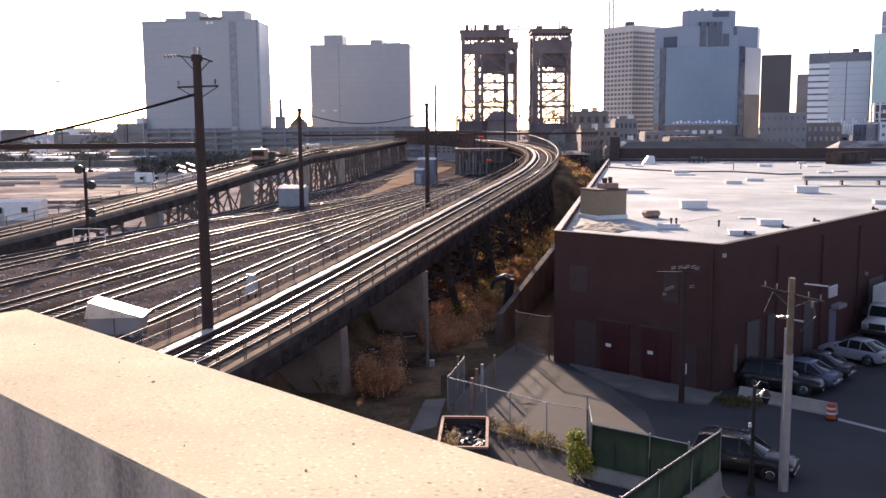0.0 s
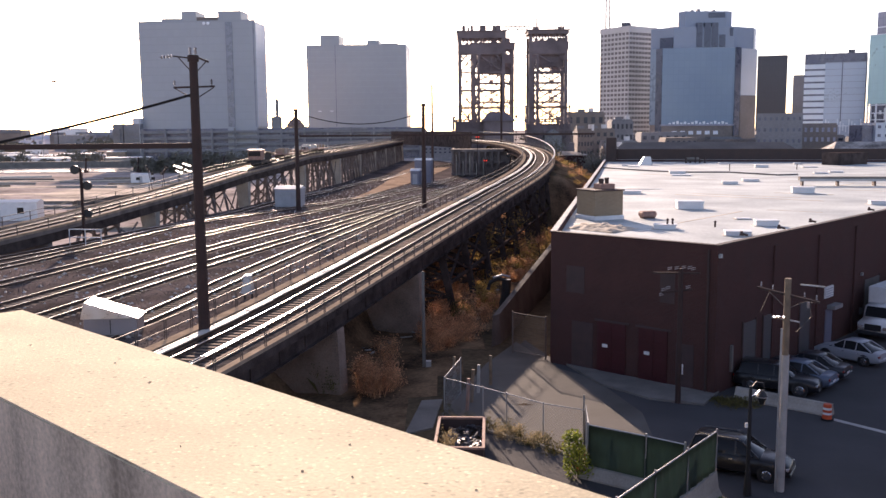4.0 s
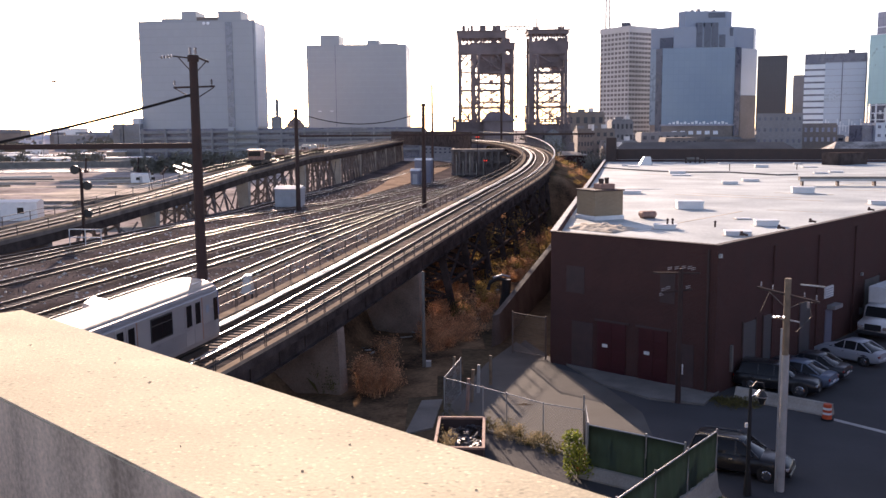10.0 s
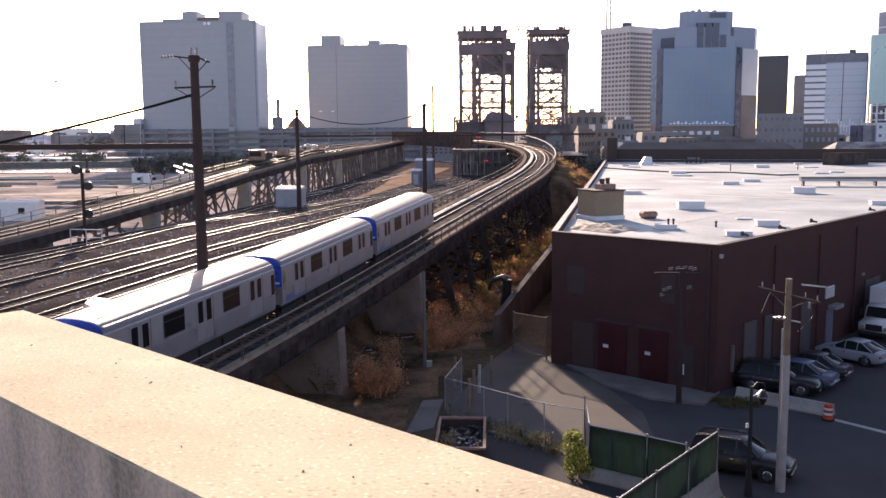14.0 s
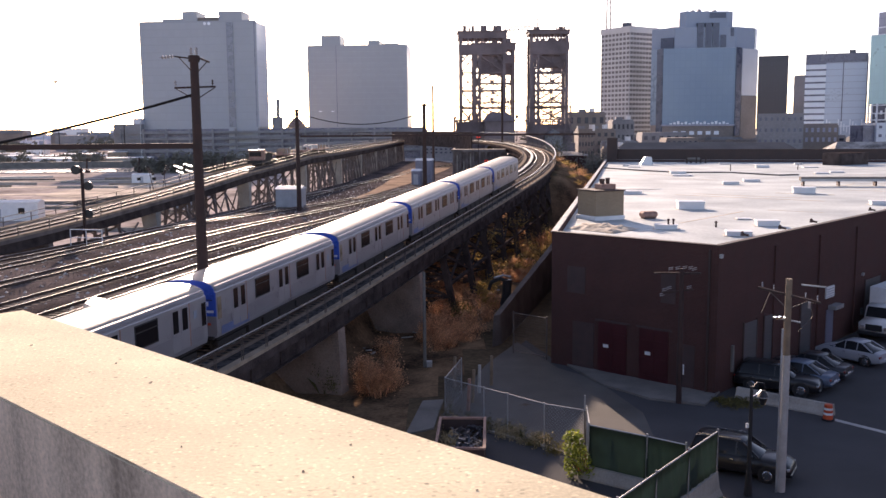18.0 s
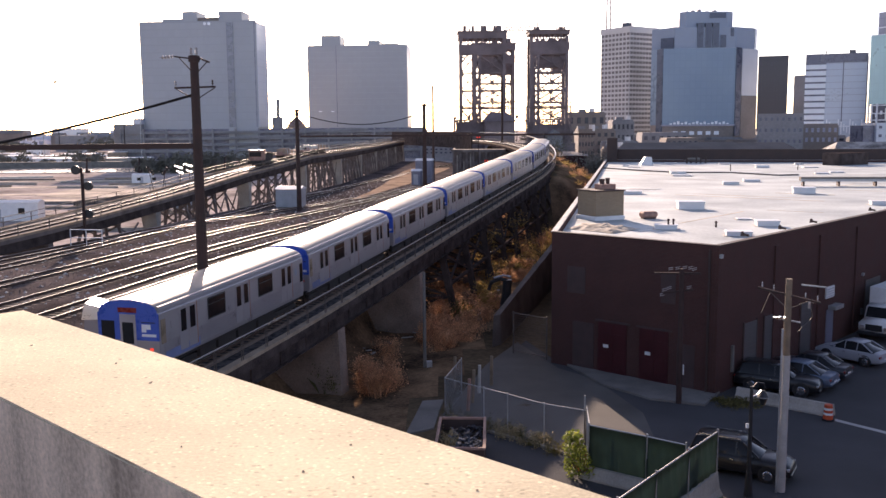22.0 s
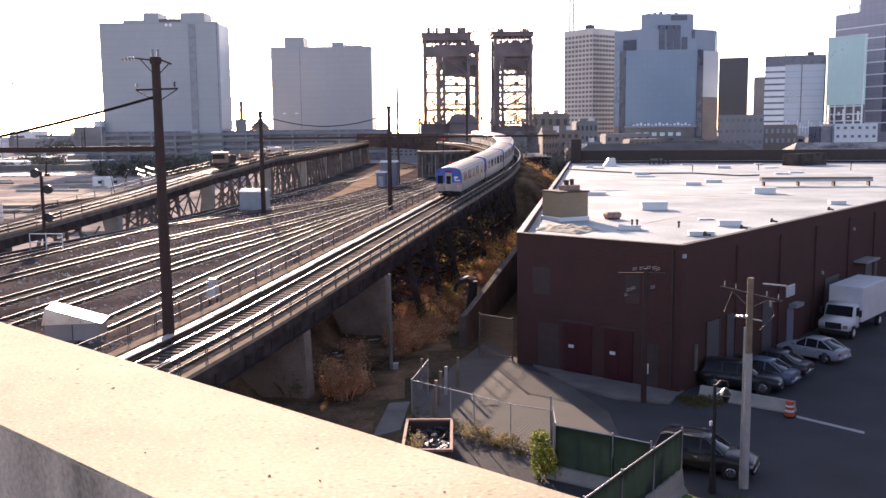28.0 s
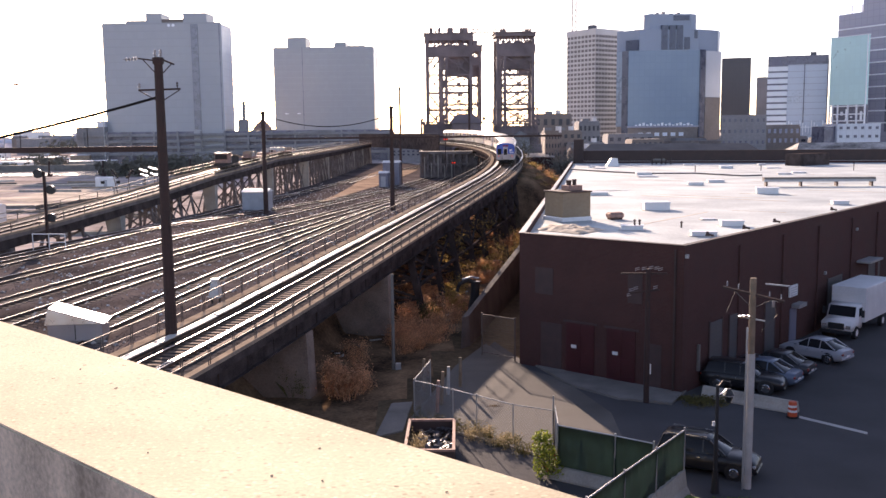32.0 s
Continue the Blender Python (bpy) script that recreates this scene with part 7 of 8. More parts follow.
    part("fill", one(box, -W + 0.07, W - 0.07, -L + 0.07, L - 0.07, 0.1, 0.8), "soil", d)


dumpster()


# ---- plants ----
def brush(name, label, cat, x, y, z, h, n, spread, mt, seed, w=0.03, kind=""):
    """A rounded clump: stems from the root and many small dry leaves in uneven lumps."""
    rnd = random.Random(seed)
    bm = bmesh.new()
    tuft(bm, rnd, (0, 0, 0), h * 0.8, max(12, n // 16), spread * 0.6, 0.008 if w < 0.1 else w * 0.2, 0.7)
    lumps = [(rnd.gauss(0, 0.45) * spread, rnd.gauss(0, 0.45) * spread, h * rnd.uniform(0.15, 0.85)) for _ in range(9)]
    for i in range(n):
        a, b, c = rnd.choice(lumps)
        p = Vector((a + rnd.gauss(0, 0.22) * spread, b + rnd.gauss(0, 0.22) * spread, max(0.02, c + rnd.gauss(0, 0.16) * h)))
        u = Vector((rnd.uniform(-1, 1), rnd.uniform(-1, 1), rnd.uniform(-0.2, 1))).normalized() * w * rnd.uniform(1.0, 2.6)
        v = u.orthogonal() * 0.4
        bm.faces.new([bm.verts.new(q) for q in (p - u, p - v, p + u, p + v)])
    o = thing(name, label, cat, "dry weeds", kind, m=pose(x, y, z))
    tagged(part("growth", bm, mt, o), kind="stuff")
    return o


def plants():
    rnd = random.Random(11)
    # dry brush in the gully below the viaduct
    for i in range(34):
        d = rnd.uniform(6, 52)
        u = rnd.uniform(-1.5, 6.5)
        p, f, s = way(d, u)
        z = land(p.x, p.y)
        brush("dry_bush", "tawny dry weeds on the slope below the viaduct", "dry bush", p.x, p.y, z - 0.05, rnd.uniform(0.9, 2.2), 1100, rnd.uniform(0.7, 1.4), rnd.choice(("dry", "dry", "dry", "olive")), 100 + i, 0.03)
    for x, y, h, sp in ((-4.0, 51.8, 2.6, 1.3), (-3.3, 52.8, 2.2, 1.2), (-4.7, 53.2, 2.2, 1.0), (0.3, 66.5, 1.8, 1.8), (1.8, 68.5, 1.9, 1.7), (-0.8, 65.2, 1.7, 1.2)):
        brush("dry_bush", "tall tawny bush of dry weeds in the gully", "dry bush", x, y, land(x, y) - 0.05, h * 0.85, 2600, sp, "dry", int(h * 100 + x * 10), 0.03)
    for i in range(70):
        d = rnd.uniform(86, 190)
        u = rnd.uniform(3.6, 13)
        p, f, s = way(d, u)
        brush("dry_bush", "dry brush on the embankment slope", "dry bush", p.x, p.y, land(p.x, p.y) - 0.05, rnd.uniform(0.4, 1.3), 300, rnd.uniform(0.8, 1.8), rnd.choice(("dry", "olive", "autumn")), 700 + i, 0.03)
    # low dark weeds beside the concrete barrier
    for i in range(9):
        x, y = 13.3 + 0.22 * i, 44.3 - 0.3 * (i % 4)
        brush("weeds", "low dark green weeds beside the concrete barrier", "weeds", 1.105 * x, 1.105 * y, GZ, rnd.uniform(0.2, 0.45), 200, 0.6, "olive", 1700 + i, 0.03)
    # weeds along the chain-link fence
    for i in range(26):
        t = rnd.random()
        x, y = (0.3 + 5.0 * t, 42.0 - 4.6 * t)
        brush("weeds", "dry weeds along the chain-link fence", "weeds", 1.105 * (x + rnd.uniform(-0.3, 0.5)), 1.105 * (y + rnd.uniform(-0.9, 0.3)), GZ, rnd.uniform(0.3, 0.8), 220, 0.45, rnd.choice(("straw", "olive", "straw", "olive")), 300 + i, 0.022)
    # sunlit brush under and behind the steel bents
    for i in range(44):
        d, u = rnd.uniform(30, 84), rnd.uniform(-3.2, 5.5)
        p, f, s = way(d, u)
        brush("dry_bush", "sunlit tawny brush among the steel bents", "dry bush", p.x, p.y, land(p.x, p.y) - 0.05, rnd.uniform(0.8, 2.6), 520, rnd.uniform(0.8, 1.6), rnd.choice(("dry", "dry", "autumn")), 1300 + i, 0.045)
    # black leaning stump beside the retaining wall
    k = thing("tree_stump", "black leaning tree stump with a broken limb", "tree stump", m=pose(4.6, 71.5, land(4.6, 71.5) - 0.2))
    part("trunk", one(tube, [(0, 0, 0), (0.1, 0, 1.2), (0.3, 0, 2.4), (0.35, 0, 3.4)], 0.36, 9), "dark", k)
    part("limb", one(tube, [(0.35, 0, 3.3), (-0.3, 0, 3.5), (-0.9, 0, 3.2), (-1.1, 0, 2.6)], 0.16, 7), "dark", k)
    # pale metal strip stands in for the highlight on the stump's top
    part("bark_strip", one(tube, [(0.6, -0.1, 3.62), (0.0, -0.1, 3.75), (-0.7, -0.1, 3.55)], 0.09, 6), "galv", k, "pale strip painted as the highlight along the top")
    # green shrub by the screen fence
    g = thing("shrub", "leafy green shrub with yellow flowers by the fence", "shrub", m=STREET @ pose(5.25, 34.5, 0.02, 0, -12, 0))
    for i in range(14):
        a = i * 2.4
        tip = Vector((0.45 * math.cos(a), 0.45 * math.sin(a), 0.7 + 0.9 * rnd.random()))
        part("stem", one(rod, (0, 0, 0), tip, 0.02, 0.008, 5), "bark", g)
    for mt, n, nm in (("leaf", 900, "leaves"), ("orange", 26, "blossoms")):
        bm = bmesh.new()
        for i in range(n):
            h = rnd.random()
            r = (0.62 - 0.28 * h) * math.sqrt(rnd.random())
            a = rnd.random() * 6.283
            c = Vector((r * math.cos(a), r * math.sin(a), 0.12 + 1.75 * h))
            u = Vector((rnd.uniform(-1, 1), rnd.uniform(-1, 1), rnd.uniform(-0.6, 0.6))).normalized()
            w = u.cross(Vector((rnd.uniform(-1, 1), rnd.uniform(-1, 1), 1))).normalized()
            l, b = (0.10, 0.045) if mt == "leaf" else (0.045, 0.04)
            bm.faces.new([bm.verts.new(q) for q in (c - u * l, c - w * b, c + u * l, c + w * b)])
        tagged(part(nm, bm, mt, g), kind="stuff")
    # autumn trees behind and beneath the trestle
    for i, (x, y, h) in enumerate(((9.6, 92, 4), (12.5, 99, 4.5), (4.2, 92, 5.5), (13.8, 106, 4.5), (8.0, 103, 6), (15.5, 112, 4))):
        o = thing("autumn_tree", "thin autumn tree with sparse yellow-brown leaves", "tree", "gully trees", m=pose(x, y, land(x, y) - 0.1))
        bm = bmesh.new()
        rod(bm, (0, 0, 0), (0.1, 0, h * 0.5), 0.13, 0.09, 7)
        rod(bm, (0.1, 0, h * 0.5), (0.0, 0.1, h * 0.9), 0.09, 0.03, 6)
        tips = []
        for k in range(12):
            a, z = rnd.random() * 6.283, h * rnd.uniform(0.25, 0.8)
            ln = h * rnd.uniform(0.18, 0.36)
            tip = Vector((ln * math.cos(a), ln * math.sin(a), z + ln * 0.6))
            rod(bm, (0.05, 0, z), tip, 0.045, 0.012, 5)
            tips.append((Vector((0.05, 0, z)), tip))
        part("trunk", bm, "bark", o, "thin dark trunk and limbs")
        bm = bmesh.new()
        for k in range(520):
            a, b = rnd.choice(tips)
            c = a.lerp(b, rnd.uniform(0.35, 1.15)) + Vector((rnd.gauss(0, 0.3), rnd.gauss(0, 0.3), rnd.gauss(0, 0.3)))
            u = Vector((rnd.uniform(-1, 1), rnd.uniform(-1, 1), rnd.uniform(-1, 1))).normalized()
            w = u.orthogonal().normalized()
            l = rnd.uniform(0.05, 0.11)
            bm.faces.new([bm.verts.new(q) for q in (c - u * l, c - w * l * 0.6, c + u * l, c + w * l * 0.6)])
        tagged(part("crown", bm, rnd.choice(("autumn", "autumn", "olive")), o, "sparse autumn leaves"), kind="stuff")
    # grass strip
    bm = bmesh.new()
    for i in range(60):
        tuft(bm, rnd, (rnd.uniform(9.6, 12.2), rnd.uniform(30.2, 31.6), 0.1), 0.12, 60, 0.4, 0.01)
    o = thing("grass", "short green grass strip by the street", "grass", kind="stuff", m=STREET)
    part("blades", bm, "lawn", o)


plants()


# ---- old trestle on the far side of the yard ----
def trestle_z(y):
    pts = ((-400, 2.9), (43.6, 3.1), (79.6, 4.13), (113.4, 5.87), (133.8, 7.29), (166.6, 8.75), (300, 9.0), (700, 9))
    for (ya, xa), (yb, xb) in zip(pts, pts[1:]):
        if ya <= y <= yb:
            return xa + (xb - xa) * (y - ya) / (yb - ya)


def old_trestle():
    t = thing("railway_trestle", "long old railway trestle with a low railing across the yard", "trestle", kind="structure")
    ys = [-60, -20, 20, 40] + [50 + 4 * i for i in range(72)]
    fr = []
    for y in ys:
        a, b = trestle_x(y - 6), trestle_x(y + 6)
        f = Vector((b - a, 12, 0)).normalized()
        x = (trestle_x(y - 5) + trestle_x(y) + trestle_x(y + 5)) / 3
        fr.append((Vector((x - 2.4, y, trestle_z(y))), Vector((f.y, -f.x, 0))))

    def strip(nm, prof, mt, label=""):
        bm = bmesh.new()
        sweep(bm, prof, fr)
        return part(nm, bm, mt, t, label)
    strip("deck", rect(-2.6, 2.6, -0.35, 0), "trestle_steel", "dark ballasted deck")
    strip("girder", rect(2.25, 2.4, -1.25, -0.35), "girder", "dark plate girder")
    strip("girder", rect(-2.4, -2.25, -1.25, -0.35), "girder")
    strip("kerb", rect(2.35, 2.65, 0, 0.22), "walkway", "sunlit pale kerb")
    strip("kerb", rect(-2.65, -2.35, 0, 0.22), "walkway")
    for s in (-0.72, 0.72):
        strip("rail", rect(s - 0.035, s + 0.035, 0.0, 0.15), "rail_side", "rusted rail")
        strip("rail_head", rect(s - 0.035, s + 0.035, 0.15, 0.165), "rail_top", "polished running surface")
    for s in (2.5, -2.5):
        for up in (0.65, 1.1):
            strip("handrail", rect(s - 0.03, s + 0.03, up - 0.03, up + 0.03), "railing")
    post = None
    for p, s in fr[3:]:
        for k in (2.5, -2.5):
            m = Matrix.Translation(p + s * k)
            if post is None:
                post = part("railing_post", one(box, -0.04, 0.04, -0.04, 0.04, 0, 1.12), "railing", t)
                post.matrix_basis = m
            else:
                again("railing_post", post, t, m)
    for i, (p, s) in enumerate(fr[4:]):
        y = p.y
        foot = min(land(p.x, p.y), land(p.x + 2.5, p.y)) - 0.5
        top = p.z - 1.25
        if y < 96:
            if i % 3 == 0:
                part("pier", one(box, p.x - 2.2, p.x + 2.2, y - 0.5, y + 0.5, foot, top), "trestle_steel", t, "dark trestle pier")
            continue
        if i % 7 == 0:
            bm = bmesh.new()
            hexa(bm, [(p.x + 1.0, y - 0.5, foot), (p.x + 2.4, y - 0.5, foot), (p.x + 2.4, y + 0.5, foot), (p.x + 1.0, y + 0.5, foot)], [(p.x + 0.6, y - 0.9, top), (p.x + 2.4, y - 0.9, top), (p.x + 2.4, y + 0.9, top), (p.x + 0.6, y + 0.9, top)])
            part("pier", bm, "pale_concrete", t, "flared concrete pier")
        elif i % 7 in (1, 6) and y < 190:
            continue
        else:
            b = part("bent", one(beam, p + s * -2.3 + Vector((0, 0, -1.4)), p + s * 2.3 + Vector((0, 0, -1.4)), 0.3, 0.3), "trestle_steel", t, "braced trestle bent")
            for k0, k1 in ((-2.9, -2.0), (-0.8, -0.6), (0.8, 0.6), (2.9, 2.0)):
                q0, q1 = p + s * k0, p + s * k1
                part("post", one(beam, (q0.x, q0.y, foot), (q1.x, q1.y, top), 0.28, 0.28), "trestle_steel", b)
            bm = bmesh.new()
            q0, q1 = p - s * 2.8, p + s * 2.2
            beam(bm, (q0.x, q0.y, foot + 0.4), (q1.x, q1.y, top - 0.2), 0.12, 0.2)
            beam(bm, (q1.x, q1.y, foot + 0.4), (q0.x, q0.y, top - 0.2), 0.12, 0.2)
            q = fr[min(i + 5, len(fr) - 1)][0]
            beam(bm, p + s * 2.4 + Vector((0, 0, foot + 0.4 - p.z)), q + s * 2.2 + Vector((0, 0, -1.8)), 0.14, 0.14)
            beam(bm, q + s * 2.4 + Vector((0, 0, foot + 0.4 - q.z)), p + s * 2.2 + Vector((0, 0, -1.8)), 0.14, 0.14)
            part("brace", bm, "trestle_steel", b)


old_trestle()


# ---- yard equipment ----
def hut(x, y, w, d, h, rz, mt, label, z=2.95):
    o = thing("equipment_hut", label, "hut", "equipment huts", m=pose(x, y, z, 0, 0, rz))
    part("wall", one(box, -w / 2, w / 2, -d / 2, d / 2, 0, h, 0.02), mt, o)
    bm = bmesh.new()
    e = 0.12
    hexa(bm, [(-w / 2 - e, -d / 2 - e, h), (w / 2 + e, -d / 2 - e, h), (w / 2 + e, d / 2 + e, h), (-w / 2 - e, d / 2 + e, h)], [(-w / 2 - e, -0.05, h + 0.4), (w / 2 + e, -0.05, h + 0.4), (w / 2 + e, 0.05, h + 0.4), (-w / 2 - e, 0.05, h + 0.4)])
    part("roof", bm, "white_paint", o, "pale pitched roof")
    part("door", one(box, -0.45, 0.45, -d / 2 - 0.03, -d / 2, 0.05, min(2.0, h * 0.85)), "grey_paint", o)
    part("foot", one(box, -w / 2 - 0.2, w / 2 + 0.2, -d / 2 - 0.2, d / 2 + 0.2, -0.15, 0.06), "concrete", o)
    return o


def yard_things():
    hut(-21.0, 127.5, 3.5, 2.6, 2.5, -8, "grey_paint", "grey sheet-metal equipment hut in the yard")
    hut(-5.0, 176, 1.7, 2.0, 2.6, -10, "blue_grey", "tall grey signal equipment hut")
    hut(-3.6, 181, 3.2, 2.4, 4.4, -10, "blue_grey", "tall grey signal equipment hut")
    # bright metal cabinet that mirrors the sun
    c = thing("relay_cabinet", "bare metal relay cabinet glaring in the sun", "cabinet", m=pose(-17.2, 47.5, 2.95, 0, 0, 6))
    part("case", one(box, -1.35, 1.35, -0.8, 0.8, 0.12, 1.0, 0.03), "silver_flute", c)
    bm = bmesh.new()
    hexa(bm, [(-1.45, -0.9, 1.0), (1.45, -0.9, 1.0), (1.45, 0.9, 1.0), (-1.45, 0.9, 1.0)], [(-1.25, -0.9, 1.85), (-1.2, -0.9, 1.87), (-1.2, 0.9, 1.87), (-1.25, 0.9, 1.85)])
    part("lid", bm, mat("mirror_lid", (0.85, 0.83, 0.8), 0.36, 1.0, 0.05, 2, 20, 0.02), c, "mirror-bright metal lid")
    part("plinth", one(box, -1.3, 1.3, -0.75, 0.75, -0.2, 0.12), "concrete", c)
    part("door_seam", one(box, -0.02, 0.02, -0.82, -0.8, 0.2, 0.95), "dark", c)
    s = thing("switch_machine", "small grey switch box between rails and walkway", "switch box", m=pose(-12.3, 57.6, 2.98, 0, 0, -12))
    part("box", one(hexa, [(-0.36, -0.3, 0.3), (0.36, -0.3, 0.3), (0.36, 0.3, 0.3), (-0.36, 0.3, 0.3)], [(-0.2, -0.18, 1.35), (0.2, -0.18, 1.35), (0.2, 0.18, 1.35), (-0.2, 0.18, 1.35)]), "galv", s, "tapering grey case")
    part("cap", one(box, -0.24, 0.24, -0.22, 0.22, 1.35, 1.47, 0.03), "white_paint", s, "pale cap")
    for x in (-0.25, 0.25):
        part("leg", one(box, x - 0.05, x + 0.05, -0.05, 0.05, -0.1, 0.35), "dark", s)
    # signal masts
    for x, y, h in ((-34.0, 87.3, 7.2), (14.4, 196, 5.0)):
        g = thing("railway_signal", "dark railway signal mast with round heads", "railway signal", "signals", m=pose(x, y, 2.9))
        part("mast", one(rod, (0, 0, 0), (0, 0, h), 0.16, 0.12, 8), "pole", g)
        for z, dx in ((h - 0.2, -0.5), (h - 1.7, 0.6), (h * 0.4, 0.5)):
            hd = part("signal_head", one(rod, (dx, -0.2, z), (dx, 0.1, z), 0.42, 0.42, 14), "dark", g, "round black signal head")
            part("arm", one(beam, (0, 0, z), (dx, 0, z), 0.08), "pole", hd)
        part("ladder", one(beam, (0.2, -0.3, 0), (0.2, -0.2, h - 0.5), 0.05, 0.3), "pole", g)
        part("platform", one(box, -0.9, 0.9, -0.5, 0.5, h * 0.35, h * 0.35 + 0.06), "pole", g)
    for x, y, z in ((14.2, 203, 11.3), (15.9, 203, 6.2)):
        r = thing("red_signal", "small lit red railway signal", "railway signal", "signals", m=pose(x - 6.5, y, 2.9))
        part("mast", one(rod, (0, 0, 0), (0, 0, z - 2.9), 0.09, 0.09, 8), "pole", r)
        for dx in (-0.25, 0.25):
            part("lamp", one(rod, (dx, -0.12, z - 2.7), (dx, 0.0, z - 2.7), 0.14, 0.14, 10), "red_lens", r, "red lamp")
        part("head", one(box, -0.5, 0.5, 0.0, 0.2, z - 3.0, z - 2.4), "dark", r)
    k = k_machine = thing("track_machine", "rusty track maintenance machine on the old trestle", "track machine", m=pose(trestle_x(146) - 2.4, 146, trestle_z(146) + 0.15, 0, 0, -3))
    part("chassis", one(box, -1.1, 1.1, -5, 5, 0.4, 0.9), "under", k)
    part("cab", one(box, -1.0, 1.0, -4.6, -2.6, 0.9, 2.4, 0.06), "rust", k, "rusty cab")
    part("engine_cover", one(box, -0.9, 0.9, -2.0, 3.0, 0.9, 2.0, 0.06), "under", k)
    part("roof", one(box, -1.1, 1.1, -4.8, -2.4, 2.4, 2.5), "coping", k, "pale cab roof")
    part("windscreen", one(box, -0.9, 0.9, -4.66, -4.6, 1.5, 2.2), "window", k)
    for y in (-3.6, 3.6):
        part("wheelset", one(rod, (-0.75, y, 0.4), (0.75, y, 0.4), 0.4, 0.4, 14), "wheel", k)
    rw = random.Random(8)
    for i, yy in enumerate((158, 169, 180)):
        f = thing("flat_wagon", "low flat wagon with scrap and tools on the old trestle", "wagon", "work wagons", m=pose(trestle_x(yy) - 2.4, yy, trestle_z(yy) + 0.15, 0, 0, -4))
        part("deck", one(box, -1.2, 1.2, -4.6, 4.6, 0.75, 1.0, 0.03), "rust", f)
        for y in (-3.2, 3.2):
            part("wheelset", one(rod, (-0.75, y, 0.4), (0.75, y, 0.4), 0.4, 0.4, 14), "wheel", f)
        for k in range(7):
            y, h = rw.uniform(-4, 4), rw.uniform(0.25, 0.9)
            part("load", one(box, -rw.uniform(0.3, 1.0), rw.uniform(0.3, 1.0), y - 0.4, y + 0.4, 1.0, 1.0 + h, 0.05), rw.choice(("dust", "galv", "coping", "rust", "under")), f, "piece of gear")
        for k in range(4):
            part("stake", one(rod, (1.15, -4.2 + 2.8 * k, 0.9), (1.15, -4.2 + 2.8 * k, 1.9), 0.05, 0.05, 6), "galv", f)
    part("rotating_lamp", one(rod, (0.3, -3.6, 2.5), (0.3, -3.6, 2.75), 0.14, 0.1, 10), "chrome", k_machine)
    for x in (-0.95, 0.95):
        part("grab_rail", one(rod, (x, -2.3, 0.9), (x, -2.3, 2.5), 0.04, 0.04, 6), "chrome", k_machine)
        part("side_boom", one(beam, (x, -2.0, 2.2), (x, 4.4, 1.6), 0.14), "dust", k_machine)
    # banks of small floodlights and two dish aerials near the lot
    # mirrors added for glints, tilted to throw the sun at the camera
    def mirror_plate(name, f, x, z, w, d, label):
        o = part(name, one(box, -w, w, -d, d, -0.03, 0.03, 0.02), "chrome", f, label)
        o.matrix_basis = pose(x, 0, z, 0, 17, 0)
    for x0, dx in ((-60.3, 0.3), (-56.7, -0.3)):
        g0 = land(x0, 190)
        f = thing("floodlight", "bank of small bright floodlights on a leaning post", "floodlight", "floodlights", m=pose(x0, 190, g0))
        part("post", one(rod, (4.2 * dx, 0, -0.1), (0, 0, 6.2 - g0), 0.09, 0.07, 8), "pole", f)
        for k in range(4):
            mirror_plate("lamp", f, dx * 1.2 * k - dx, 6.1 - 0.47 * k - g0, 0.12, 0.2, "small mirror plate giving a lamp's glint")
            part("lamp_housing", one(box, dx * 1.2 * k - dx - 0.3, dx * 1.2 * k - dx + 0.3, 0.3, 0.5, 5.85 - 0.47 * k - g0, 6.3 - 0.47 * k - g0, 0.04), "under", f, "dark lamp housing")
    for x0, zs in ((-54.2, (6.0, 5.0)), (-52.3, (6.4, 5.2))):
        g0 = land(x0, 190)
        f = thing("dish_aerial", "pair of pale dishes tilted to the sky on a post", "dish aerial", "dish aerials", m=pose(x0, 190, g0))
        part("post", one(rod, (0.3, 0.4, -0.1), (0.3, 0.4, zs[0] - g0), 0.1, 0.08, 8), "pole", f)
        for k, z in enumerate(zs):
            d = part("dish", one(rod, (0, 0, -0.12), (0, 0, 0.1), 0.3, 0.85 - 0.15 * k, 18), "white_paint", f, "white shallow dish")
            d.matrix_basis = pose(0.1 + 0.2 * k, 0, z - g0, 0, 30, 0)
            o = part("rim", one(rod, (0, 0, 0.1), (0, 0, 0.13), 0.88 - 0.15 * k, 0.88 - 0.15 * k, 18), "chrome", f, "flat mirror tilted to glint at the camera")
            o.matrix_basis = pose(0.1 + 0.2 * k, 0, z - g0, 0, 17, 0)
    # dark abutment where the tracks pass below
    a = thing("bridge_abutment", "dark steel and masonry abutment beside the climbing viaduct", "abutment", kind="structure", m=pose(8.6, 207, 0, 0, 0, -6))
    for k in range(8):
        x = -6.2 + 1.45 * k
        for y in (-0.8, 4.5):
            part("post", one(box, x - 0.22, x + 0.22, y - 0.22, y + 0.22, 0, 8.4), "trestle_steel", a, "dark steel post")
    for y in (-0.8, 4.5):
        for z in (3.4, 5.9, 8.4):
            part("beam", one(beam, (-6.6, y, z), (5, y, z), 0.4, 0.45), "trestle_steel", a)
    for k in range(7):
        x = -6.2 + 1.45 * k
        part("brace", one(beam, (x, -0.8, 3.4), (x + 1.45, -0.8, 5.9), 0.14), "trestle_steel", a)
    part("cap", one(box, -6.8, 5.2, -0.9, 4.6, 8.5, 8.8), "trestle_steel", a)
    part("wall", one(box, -6.4, 12, 0.0, 0.5, 0, 8.3), "trestle_steel", a, "dark stained wall")
